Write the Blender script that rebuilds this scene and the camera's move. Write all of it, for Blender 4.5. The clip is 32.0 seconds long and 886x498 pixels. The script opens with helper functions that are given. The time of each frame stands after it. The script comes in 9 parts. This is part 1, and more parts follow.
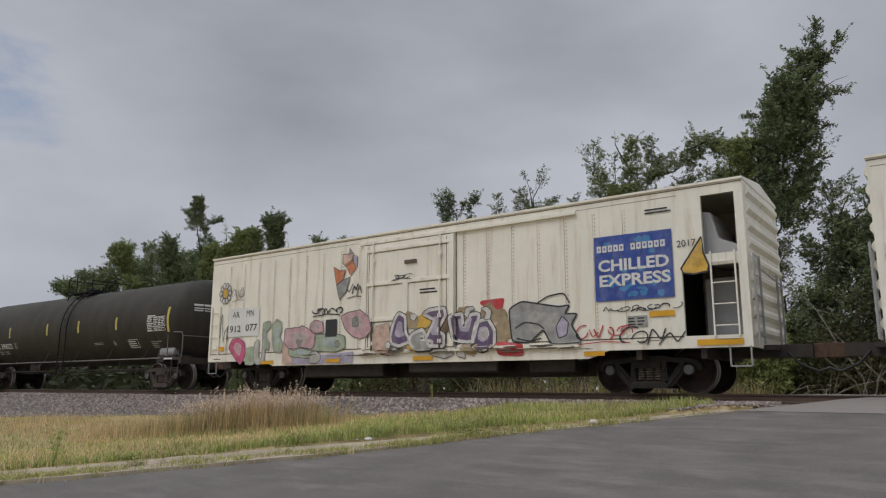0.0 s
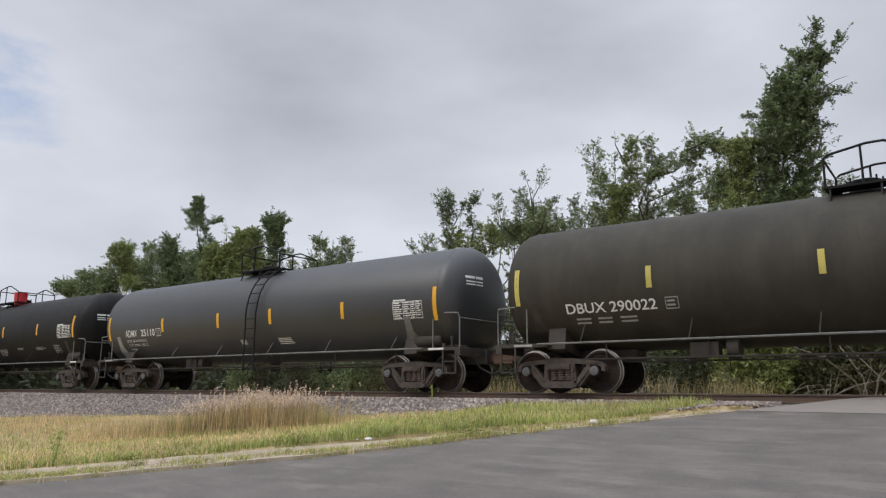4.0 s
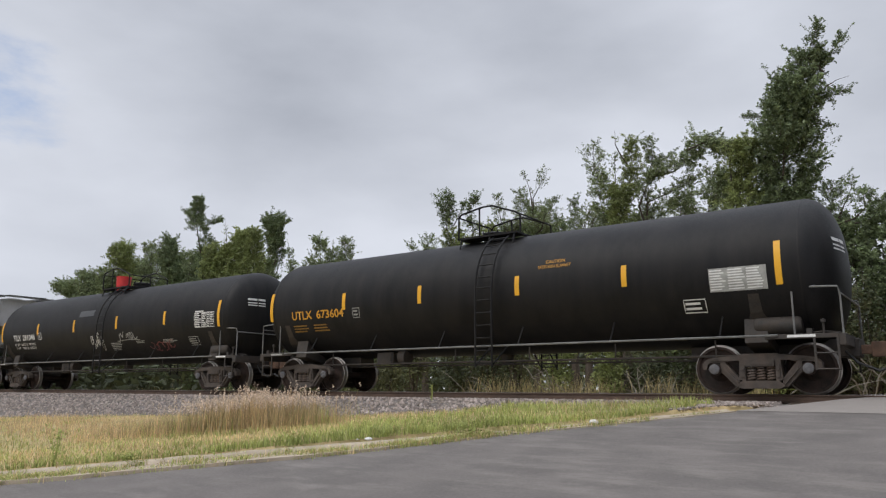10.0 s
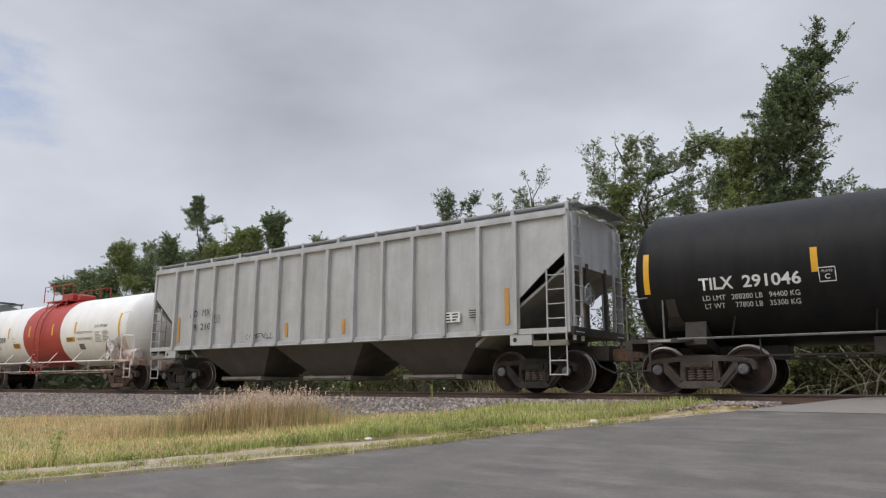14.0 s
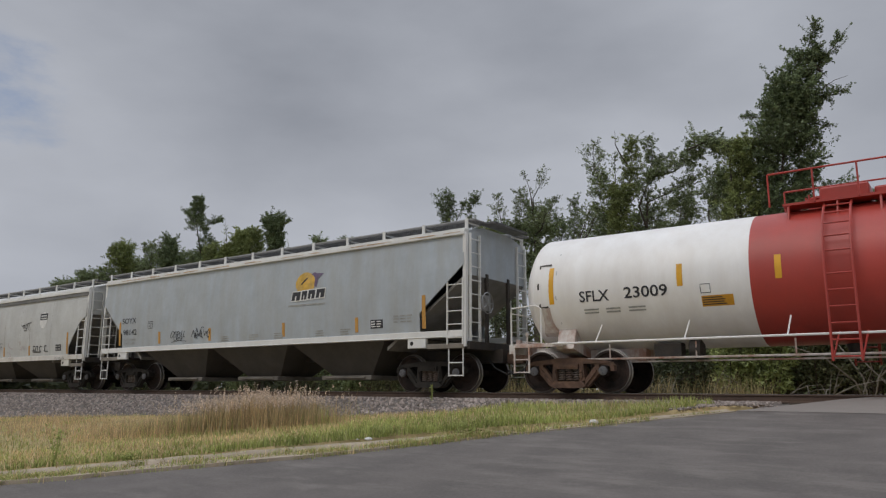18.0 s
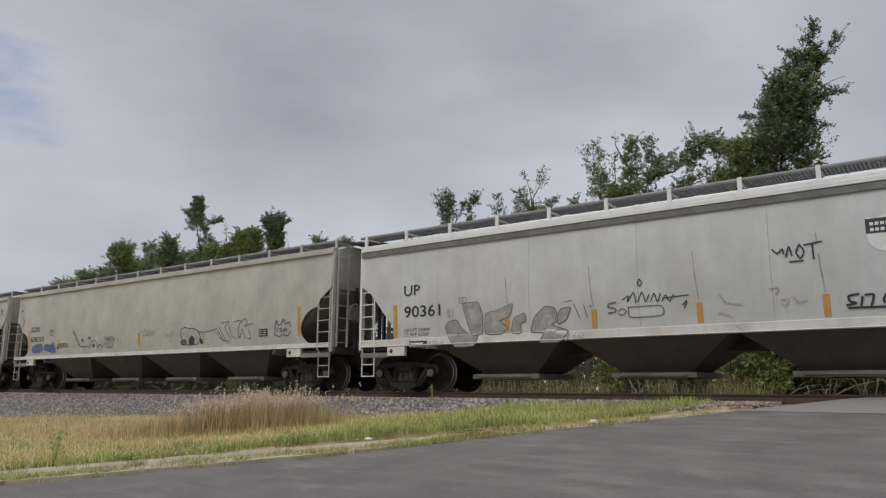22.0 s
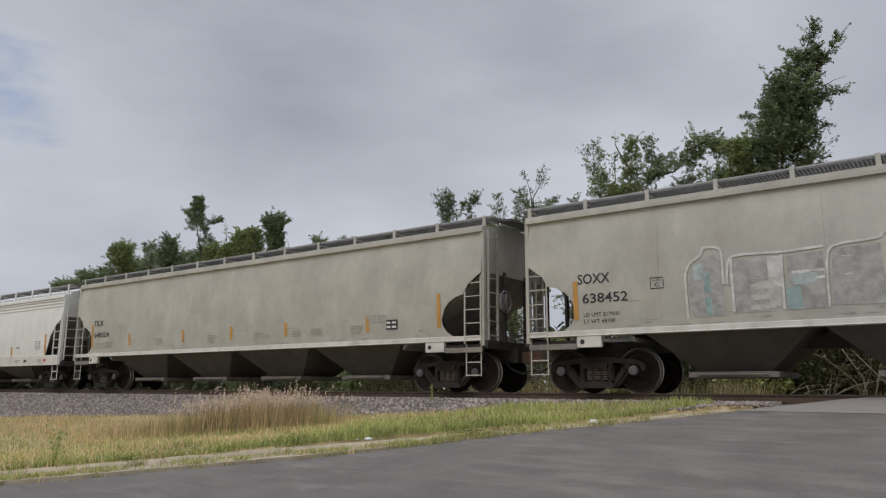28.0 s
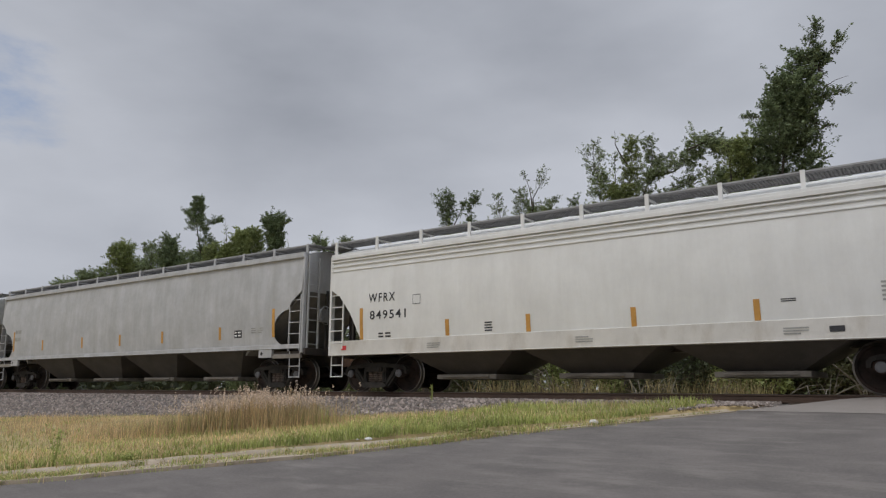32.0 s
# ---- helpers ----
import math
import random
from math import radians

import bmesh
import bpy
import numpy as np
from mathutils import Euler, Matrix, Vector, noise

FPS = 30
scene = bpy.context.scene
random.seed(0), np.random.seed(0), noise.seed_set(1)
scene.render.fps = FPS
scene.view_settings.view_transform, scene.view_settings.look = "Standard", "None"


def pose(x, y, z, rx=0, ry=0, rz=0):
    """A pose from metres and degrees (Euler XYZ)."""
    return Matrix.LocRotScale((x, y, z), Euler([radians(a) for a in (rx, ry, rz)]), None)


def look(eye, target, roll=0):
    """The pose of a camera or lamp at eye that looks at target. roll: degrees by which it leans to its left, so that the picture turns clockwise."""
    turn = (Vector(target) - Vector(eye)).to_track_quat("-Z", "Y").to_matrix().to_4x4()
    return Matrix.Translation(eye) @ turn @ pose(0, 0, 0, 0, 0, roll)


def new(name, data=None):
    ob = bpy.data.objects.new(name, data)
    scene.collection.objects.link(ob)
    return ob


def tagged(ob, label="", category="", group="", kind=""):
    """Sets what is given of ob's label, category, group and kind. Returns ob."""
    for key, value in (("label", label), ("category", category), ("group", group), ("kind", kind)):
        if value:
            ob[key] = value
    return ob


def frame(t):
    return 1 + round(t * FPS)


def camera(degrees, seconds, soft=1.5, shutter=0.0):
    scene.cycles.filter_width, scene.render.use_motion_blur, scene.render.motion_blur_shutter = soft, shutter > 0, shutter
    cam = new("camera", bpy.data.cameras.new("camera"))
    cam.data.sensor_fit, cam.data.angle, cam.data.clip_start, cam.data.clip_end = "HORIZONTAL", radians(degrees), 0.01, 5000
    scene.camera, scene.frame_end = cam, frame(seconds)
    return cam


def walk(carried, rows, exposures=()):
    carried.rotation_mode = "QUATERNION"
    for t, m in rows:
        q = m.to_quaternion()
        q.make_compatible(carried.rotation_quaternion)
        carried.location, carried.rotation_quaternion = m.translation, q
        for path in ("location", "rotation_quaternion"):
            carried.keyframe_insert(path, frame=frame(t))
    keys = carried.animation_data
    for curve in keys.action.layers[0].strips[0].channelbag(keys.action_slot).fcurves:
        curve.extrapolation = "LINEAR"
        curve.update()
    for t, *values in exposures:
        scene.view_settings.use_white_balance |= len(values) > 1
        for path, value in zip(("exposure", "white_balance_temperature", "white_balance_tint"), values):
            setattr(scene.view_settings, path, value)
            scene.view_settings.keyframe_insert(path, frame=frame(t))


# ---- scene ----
from functools import lru_cache
from mathutils.geometry import tessellate_polygon

# camera: a tripod beside the road, eye level with the rail heads
cam = camera(62.82, 32.0, soft=1.25)
EYE = (0.0, 0.0, 0.088)
YAW, PITCH, ROLL = radians(35.9), radians(10.91), 0.2
AIM = (EYE[0] - math.sin(YAW) * math.cos(PITCH), EYE[1] + math.cos(YAW) * math.cos(PITCH), EYE[2] + math.sin(PITCH))
walk(cam, [(0.0, look(EYE, AIM, ROLL)), (32.0, look(EYE, AIM, ROLL))],
     exposures=[(0.0, -0.2), (1.0, -0.13), (2.0, 0.07), (3.0, 0.35), (6.0, 0.38), (13.0, 0.38), (15.0, 0.08), (17.0, -0.27), (18.0, -0.27), (19.0, -0.04), (23.0, 0.0), (25.0, 0.06), (28.0, 0.03), (32.0, -0.08)])

# ---- light ----
SUN_EL, SUN_AZ = radians(50), radians(205)
ZENITH = 3.2
GAP = (-0.882, 0.333, 0.333)


def sky():
    w = bpy.data.worlds.new("overcast_sky")
    scene.world = w
    w.use_nodes = True
    nt = w.node_tree
    nt.nodes.clear()
    out = nt.nodes.new("ShaderNodeOutputWorld")
    bg = nt.nodes.new("ShaderNodeBackground")
    air = nt.nodes.new("ShaderNodeTexSky")
    air.sky_type, air.sun_disc = "NISHITA", False
    air.sun_elevation, air.sun_rotation = SUN_EL, SUN_AZ
    gain = nt.nodes.new("ShaderNodeMix")
    gain.data_type, gain.blend_type = "RGBA", "MULTIPLY"
    gain.inputs[0].default_value = 1.0
    gain.inputs[7].default_value = (0.108, 0.112, 0.122, 1)
    nt.links.new(air.outputs[0], gain.inputs[6])
    tc = nt.nodes.new("ShaderNodeTexCoord")
    sep = nt.nodes.new("ShaderNodeSeparateXYZ")
    nt.links.new(tc.outputs["Generated"], sep.inputs[0])

    def cloud_noise(size, detail, rough, offset=(0, 0, 0)):
        n = nt.nodes.new("ShaderNodeTexNoise")
        n.inputs["Scale"].default_value, n.inputs["Detail"].default_value = size, detail
        n.inputs["Roughness"].default_value = rough
        m = nt.nodes.new("ShaderNodeMapping")
        m.inputs["Location"].default_value = offset
        m.inputs["Scale"].default_value = (1.0, 1.0, 2.4)
        m.inputs["Rotation"].default_value = (0.0, 0.25, 0.0)
        nt.links.new(tc.outputs["Generated"], m.inputs[0])
        nt.links.new(m.outputs[0], n.inputs["Vector"])
        return n.outputs[0]

    def maths(op, a, b=None):
        n = nt.nodes.new("ShaderNodeMath")
        n.operation = op
        for sock, val in zip(n.inputs, (a, b)):
            if isinstance(val, (int, float)):
                sock.default_value = val
            elif val is not None:
                nt.links.new(val, sock)
        return n.outputs[0]

    # thickness of the cloud: layers by height, broken by two scales of billows
    layers = nt.nodes.new("ShaderNodeValToRGB")
    e = layers.color_ramp.elements
    e[0].position, e[0].color = 0.0, (0.56, 0.56, 0.56, 1)
    e[1].position, e[1].color = 0.60, (0.34, 0.34, 0.34, 1)
    for pos, v in ((0.10, 0.56), (0.20, 0.67), (0.28, 0.57), (0.36, 0.45), (0.47, 0.37)):
        k = e.new(pos)
        k.color = (v, v, v, 1)
    nt.links.new(sep.outputs[2], layers.inputs[0])
    wave = maths("MULTIPLY", maths("SUBTRACT", cloud_noise(1.7, 3.0, 0.45, (3.1, 0.4, 0)), 0.5), 0.85)
    fluff = maths("MULTIPLY", maths("SUBTRACT", cloud_noise(3.6, 6.0, 0.5), 0.5), 0.65)
    tone = maths("ADD", maths("ADD", layers.outputs[0], wave), fluff)
    grey = nt.nodes.new("ShaderNodeValToRGB")
    g = grey.color_ramp.elements
    g[0].position, g[0].color = 0.10, (0.315, 0.336, 0.386, 1)
    g[1].position, g[1].color = 0.95, (0.635, 0.662, 0.73, 1)
    nt.links.new(tone, grey.inputs[0])
    # the gap in the cloud towards the west
    gap = nt.nodes.new("ShaderNodeVectorMath")
    gap.operation = "DOT_PRODUCT"
    nt.links.new(tc.outputs["Generated"], gap.inputs[0])
    gap.inputs[1].default_value = GAP
    edge = maths("ADD", gap.outputs["Value"], maths("MULTIPLY", maths("SUBTRACT", cloud_noise(11.0, 5.0, 0.6, (0, 2, 0)), 0.5), 0.010))
    clear = nt.nodes.new("ShaderNodeMapRange")
    clear.interpolation_type = "SMOOTHSTEP"
    nt.links.new(edge, clear.inputs[0])
    clear.inputs[1].default_value, clear.inputs[2].default_value = 0.9965, 1.0025
    clear.inputs[3].default_value, clear.inputs[4].default_value = 1.0, 0.3
    mix = nt.nodes.new("ShaderNodeMix")
    mix.data_type = "RGBA"
    nt.links.new(clear.outputs[0], mix.inputs[0])
    nt.links.new(gain.outputs[2], mix.inputs[6])
    nt.links.new(grey.outputs[0], mix.inputs[7])
    # a thick overcast is brighter overhead, where the sun stands behind it
    lift = nt.nodes.new("ShaderNodeMapRange")
    lift.interpolation_type = "SMOOTHSTEP"
    lift.inputs[1].default_value, lift.inputs[2].default_value = 0.5, 0.95
    lift.inputs[3].default_value, lift.inputs[4].default_value = 1.0, ZENITH
    nt.links.new(sep.outputs[2], lift.inputs[0])
    scaled = nt.nodes.new("ShaderNodeVectorMath")
    scaled.operation = "SCALE"
    nt.links.new(mix.outputs[2], scaled.inputs[0])
    nt.links.new(lift.outputs[0], scaled.inputs["Scale"])
    nt.links.new(scaled.outputs[0], bg.inputs[0])
    bg.inputs[1].default_value = 1.0
    nt.links.new(bg.outputs[0], out.inputs[0])


sky()
sun_data = bpy.data.lights.new("sun", "SUN")
sun_data.energy, sun_data.angle, sun_data.color = 1.05, radians(40), (1.0, 0.95, 0.88)
sun = new("sun", sun_data)
SUN_DIR = Vector((math.sin(SUN_AZ) * math.cos(SUN_EL), math.cos(SUN_AZ) * math.cos(SUN_EL), math.sin(SUN_EL)))
sun.matrix_world = look(SUN_DIR * 60, (0, 0, 0))


# ---- materials ----
def translucent(m, share=0.35):
    """Lets part of the light through thin leaves and blades."""
    nt = m.node_tree
    p = nt.nodes["Principled BSDF"]
    out = nt.nodes["Material Output"]
    t = nt.nodes.new("ShaderNodeBsdfTranslucent")
    source = p.inputs["Base Color"].links[0].from_socket
    nt.links.new(source, t.inputs[0])
    mx = nt.nodes.new("ShaderNodeMixShader")
    mx.inputs[0].default_value = share
    nt.links.new(p.outputs[0], mx.inputs[1])
    nt.links.new(t.outputs[0], mx.inputs[2])
    nt.links.new(mx.outputs[0], out.inputs[0])
    return m


def mat(name, colour, rough=0.7, metal=0.0, vary=0.25, scale=3.0, fine=40.0, bump=0.15, streak=None, streak_amount=0.5,
        stretch=(1, 1, 1), island=0.0, bump_dist=0.01, spread=True, low=0.36, high=0.66, gloss=0.5):
    """A procedural surface: two scales of mottling, fine relief, and optional stains of a second colour."""
    m = bpy.data.materials.new(name)
    m.use_nodes = True
    nt = m.node_tree
    p = nt.nodes["Principled BSDF"]
    tc = nt.nodes.new("ShaderNodeTexCoord")
    vec = tc.outputs["Object"]
    if spread:
        info = nt.nodes.new("ShaderNodeObjectInfo")
        add = nt.nodes.new("ShaderNodeVectorMath")
        add.operation = "MULTIPLY_ADD"
        nt.links.new(info.outputs["Random"], add.inputs[0])
        add.inputs[1].default_value = (37.0, 11.0, 5.0)
        nt.links.new(vec, add.inputs[2])
        vec = add.outputs[0]
    mp = nt.nodes.new("ShaderNodeMapping")
    mp.inputs["Scale"].default_value = stretch
    nt.links.new(vec, mp.inputs[0])

    def noise_node(s, detail=5.0, source=None, r=0.6):
        n = nt.nodes.new("ShaderNodeTexNoise")
        n.inputs["Scale"].default_value, n.inputs["Detail"].default_value = s, detail
        n.inputs["Roughness"].default_value = r
        nt.links.new(source or vec, n.inputs["Vector"])
        return n.outputs[0]

    def blend(fac, a, b, kind="MIX"):
        n = nt.nodes.new("ShaderNodeMix")
        n.data_type, n.blend_type = "RGBA", kind
        for sock, val in ((n.inputs[0], fac), (n.inputs[6], a), (n.inputs[7], b)):
            if isinstance(val, (int, float)):
                sock.default_value = val
            elif isinstance(val, tuple):
                sock.default_value = (*val, 1)
            else:
                nt.links.new(val, sock)
        return n.outputs[2]

    def ramp(fac, a, b, lo=0.0, hi=1.0):
        n = nt.nodes.new("ShaderNodeMapRange")
        nt.links.new(fac, n.inputs[0])
        n.inputs[1].default_value, n.inputs[2].default_value = a, b
        n.inputs[3].default_value, n.inputs[4].default_value = lo, hi
        return n.outputs[0]

    big = noise_node(scale)
    small = noise_node(fine, 3.0)
    dark = tuple(c * (1 - vary) for c in colour)
    light = tuple(min(c * (1 + vary), 1.0) for c in colour)
    col = blend(ramp(big, 0.3, 0.7), dark, light)
    col = blend(ramp(small, 0.35, 0.65, 0.0, 0.55), col, blend(1.0, col, (1 - vary * 0.6,) * 3, "MULTIPLY"))
    if island:
        geo = nt.nodes.new("ShaderNodeNewGeometry")
        k = ramp(geo.outputs["Random Per Island"], 0.0, 1.0, 1 - island, 1 + island)
        v = nt.nodes.new("ShaderNodeVectorMath")
        v.operation = "SCALE"
        nt.links.new(col, v.inputs[0])
        nt.links.new(k, v.inputs["Scale"])
        col = v.outputs[0]
    if streak:
        s = noise_node(1.0, 6.0, mp.outputs[0], 0.65)
        col = blend(ramp(s, low, high, 0.0, streak_amount), col, streak)
    nt.links.new(col, p.inputs["Base Color"])
    nt.links.new(ramp(small, 0.3, 0.7, max(rough - 0.08, 0.02), min(rough + 0.1, 1.0)), p.inputs["Roughness"])
    p.inputs["Metallic"].default_value = metal
    p.inputs["Specular IOR Level"].default_value = gloss
    if bump:
        b = nt.nodes.new("ShaderNodeBump")
        b.inputs["Strength"].default_value, b.inputs["Distance"].default_value = bump, bump_dist
        nt.links.new(small, b.inputs["Height"])
        nt.links.new(b.outputs[0], p.inputs["Normal"])
    return m


DOWN = (2.2, 2.2, 0.35)
M = dict(
    black_paint=mat("black_tank_paint", (0.0085, 0.0085, 0.0095), 0.52, gloss=0.18, vary=0.25, scale=1.2, streak=(0.032, 0.029, 0.026), streak_amount=0.35, stretch=DOWN, bump=0.05),
    olive_paint=mat("dusty_olive_tank_paint", (0.05, 0.045, 0.035), 0.65, gloss=0.25, vary=0.25, scale=0.8, streak=(0.022, 0.02, 0.018), streak_amount=0.5, stretch=DOWN, bump=0.05),
    grey_paint=mat("dark_grey_tank_paint", (0.036, 0.037, 0.04), 0.42, gloss=0.62, vary=0.15, scale=0.8, streak=(0.03, 0.03, 0.03), streak_amount=0.35, stretch=DOWN, bump=0.05),
    white_paint=mat("glossy_white_paint", (0.83, 0.82, 0.80), 0.38, vary=0.05, scale=1.0, streak=(0.5, 0.42, 0.34), streak_amount=0.22, stretch=DOWN, bump=0.03),
    red_paint=mat("red_band_paint", (0.42, 0.05, 0.035), 0.42, vary=0.12, scale=1.0, streak=(0.25, 0.05, 0.04), streak_amount=0.3, stretch=DOWN, bump=0.03),
    bin_red=mat("bright_red_paint", (0.55, 0.03, 0.035), 0.45, vary=0.1, bump=0.03),
    reefer=mat("weathered_white_boxcar_paint", (0.83, 0.795, 0.695), 0.5, vary=0.06, scale=0.9, fine=9, streak=(0.42, 0.28, 0.14), streak_amount=0.5, stretch=(3.6, 3.6, 0.35), bump=0.05, low=0.52, high=0.74),
    hopper_grey=mat("galvanised_grey_paint", (0.45, 0.455, 0.465), 0.55, vary=0.12, scale=1.6, fine=9, streak=(0.28, 0.27, 0.25), streak_amount=0.5, stretch=DOWN, bump=0.05),
    hopper_blue=mat("pale_blue_grey_paint", (0.40, 0.445, 0.485), 0.5, vary=0.09, scale=1.2, fine=9, streak=(0.30, 0.27, 0.22), streak_amount=0.4, stretch=DOWN, bump=0.05),
    hopper_cream=mat("dusty_cream_paint", (0.455, 0.442, 0.388), 0.6, vary=0.13, scale=1.3, fine=9, streak=(0.29, 0.27, 0.235), streak_amount=0.5, stretch=(1.2, 1.2, 0.5), bump=0.05),
    hopper_light=mat("light_grey_paint", (0.52, 0.53, 0.52), 0.55, vary=0.1, scale=1.2, fine=9, streak=(0.34, 0.32, 0.29), streak_amount=0.3, stretch=DOWN, bump=0.05),
    hopper_white=mat("clean_white_paint", (0.72, 0.72, 0.70), 0.5, vary=0.06, scale=1.2, fine=9, streak=(0.46, 0.44, 0.41), streak_amount=0.25, stretch=DOWN, bump=0.05),
    # dusty paint, made darker to carry the shade under the car
    bay=mat("dusty_bay_paint_darkened_for_shade", (0.082, 0.073, 0.063), 0.8, vary=0.2, scale=1.5, streak=(0.055, 0.048, 0.042), streak_amount=0.6, stretch=(1.5, 1.5, 0.7)),
    frame_black=mat("grimy_black_steel", (0.03, 0.028, 0.026), 0.7, vary=0.3, scale=4, streak=(0.09, 0.06, 0.04), streak_amount=0.4, stretch=(3, 3, 3)),
    spring=mat("dusty_spring_steel", (0.13, 0.11, 0.095), 0.7, vary=0.3, scale=6, streak=(0.16, 0.09, 0.06), streak_amount=0.5, stretch=(4, 4, 4)),
    cap=mat("scuffed_bearing_cap_paint", (0.17, 0.175, 0.19), 0.6, vary=0.4, scale=9, streak=(0.06, 0.05, 0.045), streak_amount=0.7, stretch=(9, 9, 9)),
    truck=mat("rust_brown_cast_steel", (0.06, 0.05, 0.044), 0.8, vary=0.4, scale=5, streak=(0.12, 0.088, 0.068), streak_amount=0.5, stretch=(4, 4, 4), bump=0.3),
    truck_grey=mat("dusty_grey_cast_steel", (0.027, 0.025, 0.023), 0.85, gloss=0.25, vary=0.4, scale=5, streak=(0.062, 0.053, 0.045), streak_amount=0.5, stretch=(4, 4, 4), bump=0.3),
    wheel=mat("rusty_wheel_plate", (0.024, 0.020, 0.018), 0.8, gloss=0.25, vary=0.35, scale=3, streak=(0.075, 0.043, 0.033), streak_amount=0.5, stretch=(3, 3, 3)),
    tread=mat("polished_wheel_rim", (0.30, 0.28, 0.265), 0.42, 0.9, vary=0.2),
    rail=mat("rusty_rail_side", (0.085, 0.055, 0.04), 0.7, vary=0.3, scale=2, streak=(0.15, 0.09, 0.06), streak_amount=0.5, stretch=(2, 4, 8), spread=False),
    tie=mat("weathered_timber", (0.11, 0.085, 0.065), 0.9, vary=0.3, scale=3, stretch=(6, 1, 6), streak=(0.05, 0.04, 0.03), bump=0.4),
    galv=mat("dull_galvanised_steel", (0.34, 0.34, 0.34), 0.5, 0.3, vary=0.15),
    grating=mat("dark_steel_grating", (0.17, 0.17, 0.17), 0.6, 0.3, vary=0.25, scale=6),
    yellow=mat("yellow_reflective_tape", (0.70, 0.36, 0.015), 0.45, vary=0.12, scale=2, bump=0.0),
    faded_yellow=mat("faded_orange_tape", (0.52, 0.27, 0.06), 0.6, vary=0.15, scale=3, bump=0.0),
    ink_white=mat("white_stencil_paint", (0.68, 0.68, 0.66), 0.6, vary=0.12, scale=6, bump=0.0),
    ink_grey=mat("dirty_white_stencil_paint", (0.33, 0.33, 0.31), 0.65, vary=0.25, scale=6, bump=0.0),
    ink_black=mat("black_stencil_paint", (0.03, 0.03, 0.035), 0.6, vary=0.2, scale=6, bump=0.0),
    ink_yellow=mat("yellow_stencil_paint", (0.55, 0.27, 0.02), 0.6, vary=0.15, scale=6, bump=0.0),
    rusty_white=mat("rust_streaked_white_paint", (0.62, 0.58, 0.54), 0.6, vary=0.12, scale=3, streak=(0.32, 0.13, 0.07), streak_amount=0.85, stretch=(2.2, 2.2, 1.2), low=0.42, high=0.62),
    seam=mat("grimy_riveted_seam", (0.68, 0.63, 0.54), 0.7, vary=0.3, scale=5, streak=(0.20, 0.12, 0.07), streak_amount=0.6, stretch=(3, 3, 0.8)),
    sill_white=mat("chalky_white_sill_paint", (0.60, 0.58, 0.54), 0.6, vary=0.1, scale=1.5, streak=(0.33, 0.28, 0.22), streak_amount=0.5, stretch=(2.5, 2.5, 1.0), low=0.48, high=0.72),
    # car paint of the slope sheet, darkened for the shade inside the end opening
    slope=mat("slope_sheet_grey_with_shade", (0.24, 0.23, 0.215), 0.7, vary=0.2, scale=1.5, streak=(0.12, 0.11, 0.10), streak_amount=0.5, stretch=(1.5, 1.5, 0.7)),
    gate=mat("dusty_brown_gate_steel", (0.17, 0.15, 0.125), 0.75, vary=0.35, scale=2, streak=(0.32, 0.30, 0.27), streak_amount=0.5, stretch=(1.5, 2, 2)),
    dust=mat("dark_grain_dust", (0.365, 0.348, 0.31), 0.9, vary=0.3, scale=5, bump=0.0),
    rusty_coupler=mat("orange_rust_cast_steel", (0.15, 0.085, 0.055), 0.85, vary=0.4, scale=5, streak=(0.04, 0.03, 0.025), streak_amount=0.6, stretch=(4, 4, 4), bump=0.3),
    grime=mat("dark_road_grime", (0.13, 0.10, 0.075), 0.85, vary=0.35, scale=2),
    pale_tape=mat("sun_bleached_yellow_tape", (0.50, 0.42, 0.10), 0.55, vary=0.2, scale=3, bump=0.0),
    rail_grey=mat("dull_grey_rail_paint", (0.15, 0.15, 0.145), 0.6, vary=0.3, scale=4),
    hose=mat("black_rubber", (0.018, 0.018, 0.018), 0.6, vary=0.2),
)


